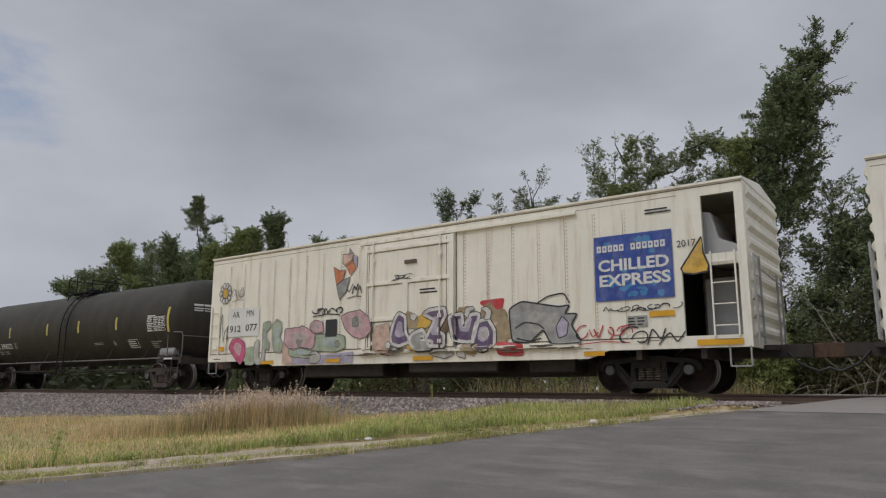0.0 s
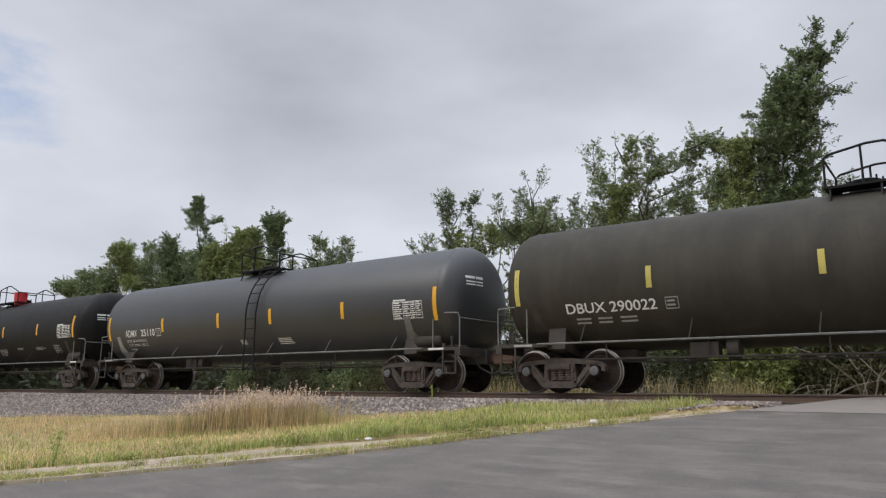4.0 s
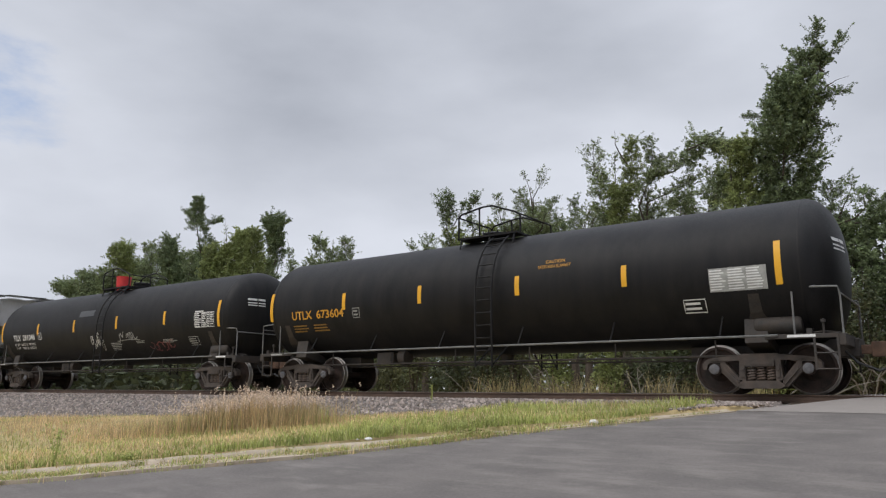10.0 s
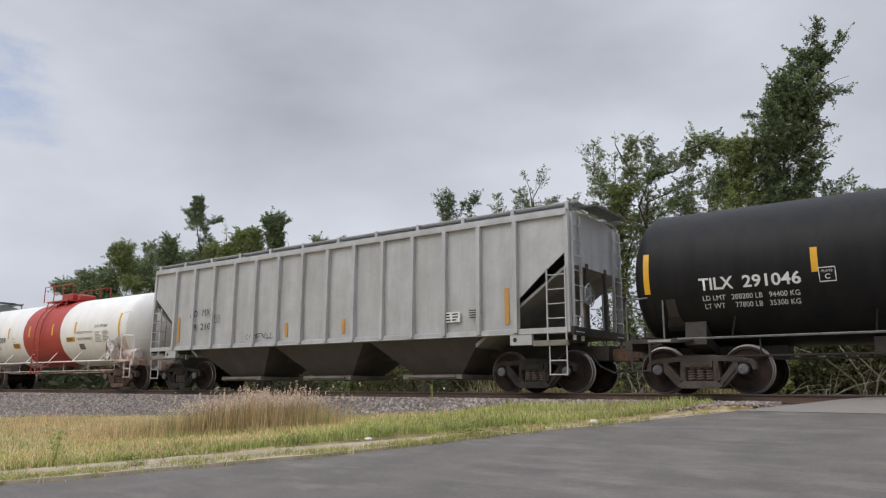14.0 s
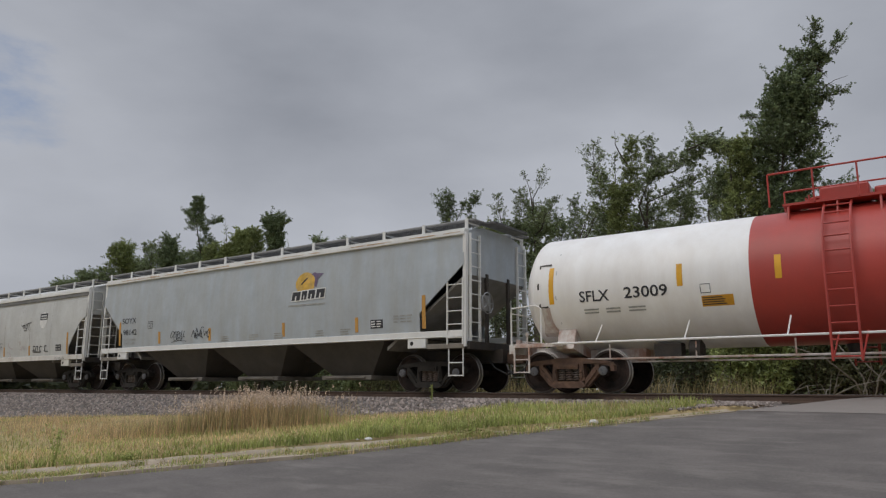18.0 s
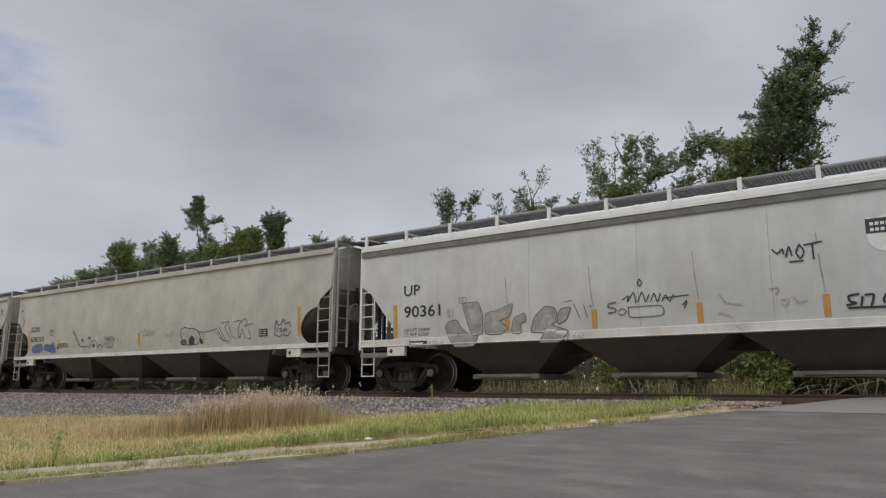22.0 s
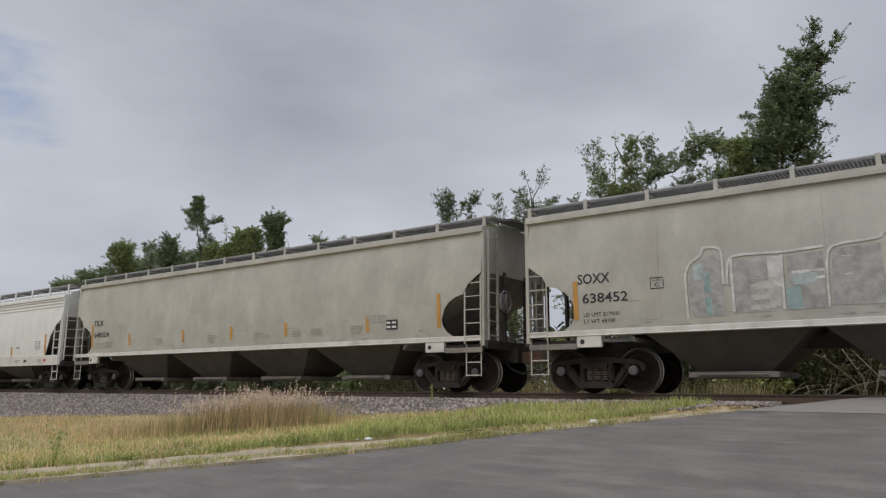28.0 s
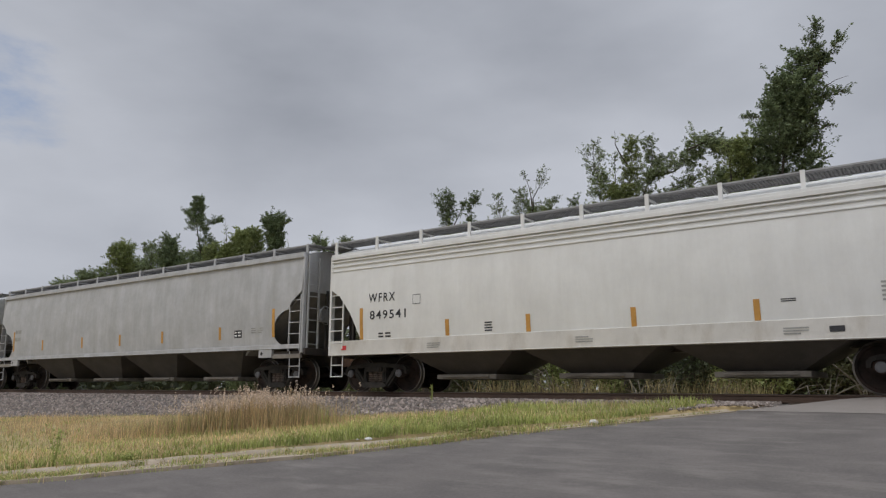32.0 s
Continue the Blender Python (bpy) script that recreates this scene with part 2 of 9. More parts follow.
# ---- mesh tools ----
class Shape:
    """Collects vertices, faces and the material slot of each face."""

    def __init__(self):
        self.v, self.f, self.m = [], [], []

    def add(self, vs, fs, slot=0):
        n = len(self.v)
        self.v += [tuple(p) for p in vs]
        self.f += [tuple(i + n for i in q) for q in fs]
        self.m += [slot] * len(fs)
        return self

    def box(self, x0, x1, y0, y1, z0, z1, slot=0):
        return self.add([(x, y, z) for x in (x0, x1) for y in (y0, y1) for z in (z0, z1)],
                        [(0, 1, 3, 2), (4, 6, 7, 5), (0, 4, 5, 1), (2, 3, 7, 6), (0, 2, 6, 4), (1, 5, 7, 3)], slot)

    def prism(self, poly, y0, y1, slot=0):
        """A polygon in x and z, pushed along y."""
        n = len(poly)
        vs = [(x, y0, z) for x, z in poly] + [(x, y1, z) for x, z in poly]
        return self.add(vs, [tuple(range(n)), tuple(range(2 * n - 1, n - 1, -1))] +
                        [(i, i + n, (i + 1) % n + n, (i + 1) % n) for i in range(n)], slot)

    def slab(self, poly, x0, x1, slot=0):
        """A polygon in y and z, pushed along x."""
        n = len(poly)
        vs = [(x0, y, z) for y, z in poly] + [(x1, y, z) for y, z in poly]
        return self.add(vs, [tuple(range(n)), tuple(range(2 * n - 1, n - 1, -1))] +
                        [(i, i + n, (i + 1) % n + n, (i + 1) % n) for i in range(n)], slot)

    def tube(self, pts, r, seg=6, r_end=None, slot=0):
        pts = [Vector(p) for p in pts]
        r_end = r if r_end is None else r_end
        n, vs, fs = len(pts), [], []
        side = None
        for i, p in enumerate(pts):
            d = (pts[min(i + 1, n - 1)] - pts[max(i - 1, 0)]).normalized()
            if side is None:
                side = d.orthogonal().normalized()
            side = (side - d * side.dot(d))
            side = side.normalized() if side.length > 1e-6 else d.orthogonal().normalized()
            up = d.cross(side)
            rr = r + (r_end - r) * i / max(n - 1, 1)
            vs += [p + (side * math.cos(a) + up * math.sin(a)) * rr for a in (2 * math.pi * k / seg for k in range(seg))]
        for i in range(n - 1):
            for k in range(seg):
                a, b = i * seg + k, i * seg + (k + 1) % seg
                fs.append((a, b, b + seg, a + seg))
        fs += [tuple(range(seg - 1, -1, -1)), tuple(range((n - 1) * seg, n * seg))]
        return self.add(vs, fs, slot)

    def lathe(self, prof, axis, centre, seg=24, slots=None):
        """A profile of (along, radius) turned round an axis through centre."""
        vs, n = [], len(prof)
        for a, r in prof:
            for k in range(seg):
                t = 2 * math.pi * k / seg
                c, s = math.cos(t) * r, math.sin(t) * r
                p = {"x": (a, c, s), "y": (c, a, s), "z": (c, s, a)}[axis]
                vs.append((p[0] + centre[0], p[1] + centre[1], p[2] + centre[2]))
        base = len(self.v)
        self.v += vs
        for i in range(n - 1):
            for k in range(seg):
                a, b = base + i * seg + k, base + i * seg + (k + 1) % seg
                q = (a, b, b + seg, a + seg) if axis != "y" else (a, a + seg, b + seg, b)
                self.f.append(q)
                self.m.append(slots[i] if slots else 0)
        return self

    def mesh(self, name, mats, smooth=35):
        me = bpy.data.meshes.new(name)
        me.from_pydata(self.v, [], self.f)
        for mt in (mats if isinstance(mats, (list, tuple)) else [mats]):
            me.materials.append(mt)
        if any(self.m):
            me.polygons.foreach_set("material_index", self.m)
        if smooth:
            me.polygons.foreach_set("use_smooth", [True] * len(me.polygons))
            me.set_sharp_from_angle(angle=radians(smooth))
        me.update()
        return me


def part(name, shape, mats, parent=None, label="", smooth=35, bevel=0.0):
    """Links a Shape or a mesh as ONE object under a thing or a part."""
    me = shape if isinstance(shape, bpy.types.Mesh) else shape.mesh(name, mats, smooth)
    ob = new(name, me)
    ob.parent = parent
    if label:
        tagged(ob, label)
    if bevel:
        b = ob.modifiers.new("edge", "BEVEL")
        b.width, b.segments, b.limit_method = bevel, 2, "ANGLE"
        b.harden_normals = False
    return ob


def thing(name, label, category, group="", at=None):
    ob = new(name)
    ob.empty_display_size = 0.3
    tagged(ob, label, category, group)
    if at:
        ob.location = at
    return ob


# ---- the lie of the land ----
TRACK = 16.79      # y of the track's centre line; the rail heads are at z = 0


def kerb_x(y):
    return -9.9 + 0.725 * (y - 4.4) + 0.013 * (y - 4.4) * (16.0 - y)


_ky = np.linspace(-40, 16, 400)
_kx = np.array([kerb_x(y) for y in _ky])
_order = np.argsort(_kx)


def kerb_y(x):
    return float(np.interp(x, _kx[_order], _ky[_order]))


def road_z(y):
    if y < 0:
        return -1.4 + 0.02 * max(y, -15)
    if y > 15.4:
        return -0.045 + 0.003 * (y - 15.4)
    return -1.4 + 0.088 * y


def foot_z(x):
    """Height of the verge along the foot of the ballast."""
    return float(np.interp(x, [-60, -32, -22, -14, -9.8, -8, -5, -2, 2], [-1.3, -1.1, -0.82, -0.72, -0.45, -0.3, -0.22, -0.12, -0.1]))


def verge_z(x, y):
    k = kerb_y(x)
    a, b = road_z(k) + 0.09, foot_z(x)
    t = min(max((y - k) / max(13.5 - k, 0.5), 0.0), 1.0)
    bump = 0.04 * noise.noise((x * 0.5, y * 0.5, 0.3))
    return a + (b - a) * t + bump


def land_z(x, y):
    if y > TRACK + 2.2:
        t = min((y - TRACK - 2.2) / 3.0, 1.0)
        return -0.35 - 0.3 * t + 0.05 * noise.noise((x * 0.2, y * 0.2, 0.0))
    if y > 13.5 and x < kerb_x(min(y, 15.5)):
        t = min((y - 13.5) / 1.8, 1.0)
        return foot_z(x) * (1 - t) - 0.5 * t
    if x > kerb_x(min(y, 15.9)) - 0.25:
        return road_z(y) - 0.15
    return verge_z(x, y)


# ---- ground, road, track ----
M["soil"] = mat("dry_grassy_soil", (0.46, 0.33, 0.17), 0.95, vary=0.35, scale=0.5, fine=14, streak=(0.20, 0.21, 0.075), streak_amount=0.7, stretch=(0.35, 0.35, 0.35), bump=0.6, bump_dist=0.04, spread=False)
M["asphalt"] = mat("worn_asphalt", (0.118, 0.104, 0.094), 0.85, vary=0.2, scale=1.3, fine=34, streak=(0.25, 0.225, 0.20), streak_amount=0.6, stretch=(0.9, 2.4, 1), bump=0.6, bump_dist=0.008, spread=False, low=0.5, high=0.8)
M["apron"] = mat("pale_worn_concrete", (0.26, 0.23, 0.205), 0.85, vary=0.14, scale=0.8, fine=45, streak=(0.12, 0.11, 0.10), streak_amount=0.5, stretch=(0.8, 0.8, 1), bump=0.35, bump_dist=0.006, spread=False)
M["kerb"] = mat("weathered_concrete_kerb", (0.40, 0.33, 0.25), 0.9, vary=0.2, scale=2.0, streak=(0.27, 0.23, 0.16), streak_amount=0.6, stretch=(1.5, 1.5, 2), bump=0.4)
M["stone"] = mat("crushed_grey_stone", (0.34, 0.29, 0.26), 0.9, vary=0.2, scale=6, island=0.45, spread=False, bump=0.2)
M["bed"] = mat("dusty_ballast_bed", (0.19, 0.17, 0.155), 0.95, vary=0.3, scale=9, fine=30, bump=1.0, bump_dist=0.05, spread=False)


def steps(lo, a, b, hi, fine):
    near = list(np.arange(a, b + fine / 2, fine))
    left, right, d = [], [], fine
    p = a
    while p > lo:
        d *= 1.5
        p -= d
        left.append(max(p, lo))
    p, d = b, fine
    while p < hi:
        d *= 1.5
        p += d
        right.append(min(p, hi))
    return [float(q) for q in left[::-1] + near + right]


def ground():
    xs, ys = steps(-2500, -46, 12, 2500, 0.5), steps(-2500, -6, 38, 2500, 0.5)
    s = Shape()
    nx = len(xs)
    vs = [(x, y, land_z(x, y)) for y in ys for x in xs]
    fs = [(j * nx + i, j * nx + i + 1, (j + 1) * nx + i + 1, (j + 1) * nx + i) for j in range(len(ys) - 1) for i in range(nx - 1)]
    s.add(vs, fs)
    tagged(part("ground", s, M["soil"], smooth=0), "dry grassy ground on both sides of the railway", "ground", kind="structure")


def road():
    s = Shape()
    ys = [-30, -20, -10] + list(np.arange(-5, 13.1, 0.5))
    ds = [0.0, 0.5, 1.2, 2.5, 5, 8, 12, 16, 24]
    vs = []
    for y in ys:
        for d in ds:
            vs.append((kerb_x(y) + d, y, road_z(y) - 0.02 * max(d - 4, 0) * 0.2))
    n = len(ds)
    s.add(vs, [(j * n + i, j * n + i + 1, (j + 1) * n + i + 1, (j + 1) * n + i) for j in range(len(ys) - 1) for i in range(n - 1)])
    tagged(part("road", s, M["asphalt"], smooth=60), "worn grey asphalt road rising to the level crossing", "road", kind="structure")
    # the concrete approach slab and the crossing surface
    s = Shape()
    ys = [12.95, 13.5, 14.2, 15.0, 15.6, 15.92]
    vs = []
    for y in ys:
        for d in (0.0, 0.8, 3, 8, 16, 24):
            vs.append((kerb_x(min(y, 15.9)) + 0.05 + d, y, road_z(y) + 0.006))
    s.add(vs, [(j * 6 + i, j * 6 + i + 1, (j + 1) * 6 + i + 1, (j + 1) * 6 + i) for j in range(len(ys) - 1) for i in range(5)])
    s.box(-1.2, 22, 16.14, 17.44, -0.12, -0.012)
    s.box(-1.2, 22, 17.66, 19.4, -0.3, -0.02)
    tagged(part("crossing_slab", s, M["apron"], smooth=30), "pale concrete crossing slab beside the rails", "pavement", kind="structure")


def kerb():
    edge = new("kerb")
    tagged(edge, "weathered concrete kerb and gutter with weeds along the road", "kerb", kind="structure")
    ys = [-6.0, -3.6, -1.3, 0.9, 3.0, 4.9, 6.6, 8.3, 9.9, 11.4, 12.9]
    for y0, y1 in zip(ys[:-1], ys[1:]):
        for kind in ("kerb_stone", "gutter_slab"):
            s = Shape()
            n = 18
            vs = []
            for i in range(n + 1):
                y = y0 + 0.002 + (y1 - y0 - 0.004) * i / n
                d = Vector((kerb_x(y + 0.05) - kerb_x(y - 0.05), 0.1, 0)).normalized()
                out = Vector((-d.y, d.x, 0))
                wear = noise.noise((y * 3.1, 1.0, 0.0))
                fade = min(max((9.6 - y) / 2.4, 0.0), 1.0)
                if kind == "kerb_stone":
                    w, h = 0.1 + 0.10 * fade, 0.03 + 0.03 * fade + 0.014 * wear
                    ring = ((-0.03, -0.1), (-0.015 + 0.02 * wear, 0.012), (0.01 + 0.02 * noise.noise((y * 7, 3.0, 0)), h - 0.025), (0.045, h), (w + 0.05 * noise.noise((y * 2.3, 6.0, 0)), h + 0.004), (w + 0.02, -0.1))
                else:
                    g = (0.15 + 0.42 * fade) * (1 + 0.14 * noise.noise((y * 1.1, 4.0, 0.0))) + 0.05 * noise.noise((y * 5.0, 9.0, 0.0))
                    ring = ((-g - 0.01, -0.08), (-g, 0.010), (-g * 0.6, 0.012), (-g * 0.25, 0.006), (-0.02, 0.008), (-0.015, -0.08))
                for u, z in ring:
                    vs.append(Vector((kerb_x(y), y, road_z(y) + z)) + out * u)
            k = 6
            s.add(vs, [(i * k + j, (i + 1) * k + j, (i + 1) * k + (j + 1) % k, i * k + (j + 1) % k) for i in range(n) for j in range(k)] + [tuple(range(k)), tuple(range(n * k + k - 1, n * k - 1, -1))])
            part(kind, s, M["kerb"], edge, smooth=40)


def track():
    line = new("railway_track")
    tagged(line, "single railway track with rusty rails on timber sleepers", "railway track", kind="structure")
    prof = [(-0.07, -0.17), (0.07, -0.17), (0.07, -0.155), (0.012, -0.13), (0.01, -0.045), (0.037, -0.03), (0.037, -0.006), (0.03, 0.0),
            (-0.03, 0.0), (-0.037, -0.006), (-0.037, -0.03), (-0.01, -0.045), (-0.012, -0.13), (-0.07, -0.155)]
    for side in (-1, 1):
        s = Shape().slab([(TRACK + side * 0.753 + y, z) for y, z in prof], -160, 60)
        s.m = [1 if i in (2 + 7, 2 + 6, 2 + 8) else 0 for i in range(len(s.f))]
        part("rail", s, [M["rail"], M["tread"]], line, "rusty steel rail with a bright head")
    s = Shape()
    sl = [(-1.75, -0.19), (1.75, -0.19), (3.0, -0.72), (3.9, -1.5), (-3.9, -1.5), (-3.0, -0.72)]
    s.slab([(TRACK + y, z) for y, z in sl][::-1], -160, -1.6)
    s.slab([(TRACK + y, z) for y, z in [(-1.75, -0.22), (1.75, -0.22), (2.6, -0.5), (2.6, -1.0), (-1.4, -1.0), (-1.75, -0.5)]][::-1], -1.55, 60)
    part("ballast_bed", s, M["bed"], line, "grey crushed-stone ballast")
    tie_shape = Shape().box(-0.115, 0.115, -1.3, 1.3, -0.3, -0.165)
    me = tie_shape.mesh("sleeper", M["tie"], 0)
    for i in range(150):
        x = -1.8 - i * 0.53
        ob = part("sleeper", me, None, line)
        ob.location = (x, TRACK, 0.004 * math.sin(i * 7.3))
        ob.rotation_euler.z = 0.01 * math.sin(i * 3.1)


STONE = [(-1, -1, -1), (1, -0.8, -0.9), (0.9, 1, -1), (-1, 0.8, -0.8), (-0.7, -0.8, 0.7), (0.8, -0.6, 1), (0.6, 0.8, 0.7), (-0.8, 0.6, 0.9)]
STONE_F = [(0, 3, 2, 1), (4, 5, 6, 7), (0, 1, 5, 4), (1, 2, 6, 5), (2, 3, 7, 6), (3, 0, 4, 7)]


def scatter_stones():
    rng = random.Random(9)
    s = Shape()
    for _ in range(24000):
        x = -1.9 - 44 * rng.random() ** 1.6
        u = rng.uniform(-3.35, -0.85)
        z = np.interp(u, [-3.9, -3.0, -1.75, 0], [-1.5, -0.72, -0.19, -0.19])
        if z < foot_z(x) - 0.03:
            continue
        r = rng.uniform(0.016, 0.04)
        a = Euler((rng.uniform(0, 6), rng.uniform(0, 6), rng.uniform(0, 6))).to_matrix()
        c = Vector((x, TRACK + u, z + r * 0.3))
        k = (rng.uniform(0.7, 1.3), rng.uniform(0.7, 1.2), rng.uniform(0.6, 1.0))
        s.add([c + a @ Vector((p[0] * r * k[0], p[1] * r * k[1], p[2] * r * k[2])) for p in STONE], STONE_F)
    # gravel and dust where the verge runs out at the crossing
    for _ in range(1500):
        y = rng.uniform(12.3, 14.6)
        x = kerb_x(min(y, 15.4)) - 1.9 * rng.random() ** 1.3
        r = rng.uniform(0.008, 0.022)
        a = Euler((rng.uniform(0, 6), rng.uniform(0, 6), rng.uniform(0, 6))).to_matrix()
        c = Vector((x, y, land_z(x, y) + r * 0.4))
        s.add([c + a @ (Vector(p) * r) for p in STONE], STONE_F)
    tagged(part("ballast_stones", s, M["stone"], smooth=0), "loose crushed grey and pinkish ballast stones", "ballast", kind="stuff")


ground()
road()
kerb()
track()
scatter_stones()


# ---- rolling stock: shared running gear ----
@lru_cache(None)
def wheel_mesh():
    s = Shape()
    for side in (-1, 1):
        y = side * 0.70
        # from the inner face: flange, tread, rim face, dished plate, hub
        prof = [(-0.03, 0.10), (-0.03, 0.13), (-0.02, 0.40), (-0.07, 0.43), (-0.07, 0.515), (-0.045, 0.525), (-0.035, 0.50), (0.055, 0.495), (0.065, 0.478),
                (0.065, 0.425), (0.03, 0.40), (-0.005, 0.24), (0.06, 0.16), (0.09, 0.13), (0.09, 0.08)]
        slots = [0, 0, 0, 0, 1, 1, 1, 1, 0, 0, 0, 0, 0, 0]
        s.lathe([(a * side + y, r) for a, r in (prof if side > 0 else prof[::-1])], "y", (0, 0, 0), 40, slots if side > 0 else slots[::-1])
        # journal, bearing cup and end cap with its three bolts
        b = side * 0.79
        cap = [(b, 0.08), (side * 0.98, 0.08), (side * 0.98, 0.125), (side * 1.13, 0.125), (side * 1.135, 0.105), (side * 1.17, 0.10), (side * 1.175, 0.09), (side * 1.176, 0.002)]
        s.lathe(cap if side > 0 else cap[::-1], "y", (0, 0, 0), 20, [0, 0, 0, 0, 2, 2, 2] if side > 0 else [2, 2, 2, 0, 0, 0, 0])
        for k in range(3):
            a = k * 2.094
            c = [(side * 1.17, 0.022), (side * 1.195, 0.022), (side * 1.196, 0.001)]
            s.lathe(c if side > 0 else c[::-1], "y", (0.055 * math.cos(a), 0, 0.055 * math.sin(a)), 6, [2, 2])
    s.lathe([(-0.75, 0.085), (0.75, 0.085)], "y", (0, 0, 0), 14, [0])
    return s.mesh("wheelset", [M["wheel"], M["tread"], M["cap"]], 40)


@lru_cache(None)
def frame_mesh(kind):
    """A cast side frame: top chord, pedestal jaws over the bearings, columns, raking arms with open windows, spring seat."""
    s = Shape()
    top = [(-1.13, 0.50), (-1.13, 0.62), (-1.05, 0.70), (-0.88, 0.745), (-0.5, 0.775), (-0.3, 0.81), (0.3, 0.81), (0.5, 0.775), (0.88, 0.745), (1.05, 0.70), (1.13, 0.62), (1.13, 0.50),
           (1.05, 0.50), (1.03, 0.60), (0.96, 0.64), (0.78, 0.645), (0.62, 0.655), (0.3, 0.70), (-0.3, 0.70), (-0.62, 0.655), (-0.78, 0.645), (-0.96, 0.64), (-1.03, 0.60), (-1.05, 0.50)]
    s.prism(top, -0.085, 0.085)
    for sx in (-1, 1):
        s.prism([(sx * x, z) for x, z in ((0.66, 0.66), (0.775, 0.65), (0.765, 0.44), (0.70, 0.40))][::sx], -0.08, 0.08)
        s.prism([(sx * x, z) for x, z in ((0.765, 0.45), (0.70, 0.60), (0.64, 0.60), (0.40, 0.30), (0.40, 0.135), (0.50, 0.16))][::sx], -0.075, 0.075)
        s.prism([(sx * x, z) for x, z in ((0.285, 0.71), (0.385, 0.70), (0.42, 0.30), (0.285, 0.24))][::sx], -0.10, 0.10)
        # raised ribs along the arms and wear plates on the columns
        s.prism([(sx * x, z) for x, z in ((0.72, 0.50), (0.69, 0.55), (0.42, 0.24), (0.44, 0.19))][::sx], -0.115, 0.115)
        s.box(sx * 0.335 - 0.035, sx * 0.335 + 0.035, -0.125, 0.125, 0.34, 0.60)
        s.lathe([(-0.145, 0.0), (-0.145, 0.03), (-0.12, 0.04)], "y", (sx * 0.335, 0, 0.50), 8, [0, 0])
    s.box(-0.98, 0.98, -0.105, 0.105, 0.675, 0.70)
    s.prism([(-0.46, 0.165), (-0.34, 0.27), (0.34, 0.27), (0.46, 0.165), (0.36, 0.115), (-0.36, 0.115)][::-1], -0.16, 0.16)
    s.box(-0.275, 0.275, -0.15, 0.14, 0.555, 0.675)
    s.box(-0.22, 0.22, -0.165, 0.14, 0.59, 0.64)
    return s.mesh("side_frame", M["rusty_coupler"] if kind == "tan" else M["truck"] if kind else M["truck_grey"], 30)


@lru_cache(None)
def spring_mesh():
    s = Shape()
    pts = [(0.08 * math.cos(a), 0.08 * math.sin(a), 0.275 + 0.27 * a / 31.4) for a in np.linspace(0, 31.4, 51)]
    s.tube(pts, 0.02, 5)
    return s.mesh("coil_spring", M["spring"], 50)


@lru_cache(None)
def bolster_mesh():
    s = Shape()
    s.slab([(-1.1, 0.54), (-1.1, 0.66), (-0.5, 0.80), (0.5, 0.80), (1.1, 0.66), (1.1, 0.54), (0.5, 0.46), (-0.5, 0.46)], -0.2, 0.2)
    s.lathe([(0.80, 0.20), (0.93, 0.19), (0.93, 0.0)], "z", (0, 0, 0), 16, [0, 0])
    for sx in (-1, 1):
        s.slab([(-0.95, 0.34), (0.95, 0.34), (0.95, 0.42), (-0.95, 0.42)], sx * 0.33 - 0.03, sx * 0.33 + 0.03)
        for sy in (-0.72, 0.72):
            s.box(sx * 0.36 - 0.03, sx * 0.36 + 0.05, sy - 0.1, sy + 0.1, 0.3, 0.58)
    return s.mesh("truck", M["frame_black"], 30)


WHEELSETS = []


def trucks(car, x_list, rusty=True):
    for x in x_list:
        tr = part("truck", bolster_mesh(), None, car, "cast steel two-axle truck under the car")
        tr.location.x = x
        for sy in (-1, 1):
            ob = part("side_frame", frame_mesh(rusty), None, tr)
            ob.location.y = sy * 1.02
            for cx in (-0.19, 0.0, 0.19):
                ob = part("coil_spring", spring_mesh(), None, tr)
                ob.location = (cx, sy * 1.02, 0)
        for sx in (-1, 1):
            w = part("wheelset", wheel_mesh(), None, tr, "steel wheels on their axle with bright rims")
            w.location = (sx * 0.885, 0, 0.505)
            WHEELSETS.append(w)


def couplers(car, ends):
    for x in ends:
        d = 1 if x > 0 else -1
        s = Shape()
        s.box(min(x - d * 1.3, x - d * 0.3), max(x - d * 1.3, x - d * 0.3), -0.09, 0.09, 0.80, 0.98)
        k = [(x - d * 0.32, -0.12), (x - d * 0.08, -0.16), (x + d * 0.03, -0.10), (x - d * 0.04, -0.02), (x - d * 0.02, 0.10), (x - d * 0.10, 0.17), (x - d * 0.32, 0.12)]
        if d < 0:
            k = k[::-1]
        n = len(k)
        s.add([(a, b, 0.74) for a, b in k] + [(a, b, 1.04) for a, b in k], [tuple(range(n))[::-1], tuple(range(n, 2 * n))] + [(i, (i + 1) % n, (i + 1) % n + n, i + n) for i in range(n)])
        part("coupler", s, M["rusty_coupler"], car, "rusty knuckle coupler", smooth=0, bevel=0.02)
        s = Shape().tube([(x - d * 0.75, -0.35, 0.85), (x - d * 0.55, -0.36, 0.62), (x - d * 0.2, -0.33, 0.46), (x + d * 0.02, -0.3, 0.55)], 0.028, 7)
        part("air_hose", s, M["hose"], car, "black rubber brake hose")


def ladder_shape(x0, x1, z0, z1, y, n, r=0.014, rail=0.016):
    s = Shape()
    for x in (x0, x1):
        s.box(x - rail, x + rail, y - 0.012, y + 0.03, z0, z1)
    for i in range(n):
        z = z0 + (z1 - z0) * (i + 0.5) / n
        s.tube([(x0, y, z), (x1, y, z)], r, 6)
    return s


# ---- painted marks that follow a car's side ----
def on_flat(y):
    return lambda x, z: y


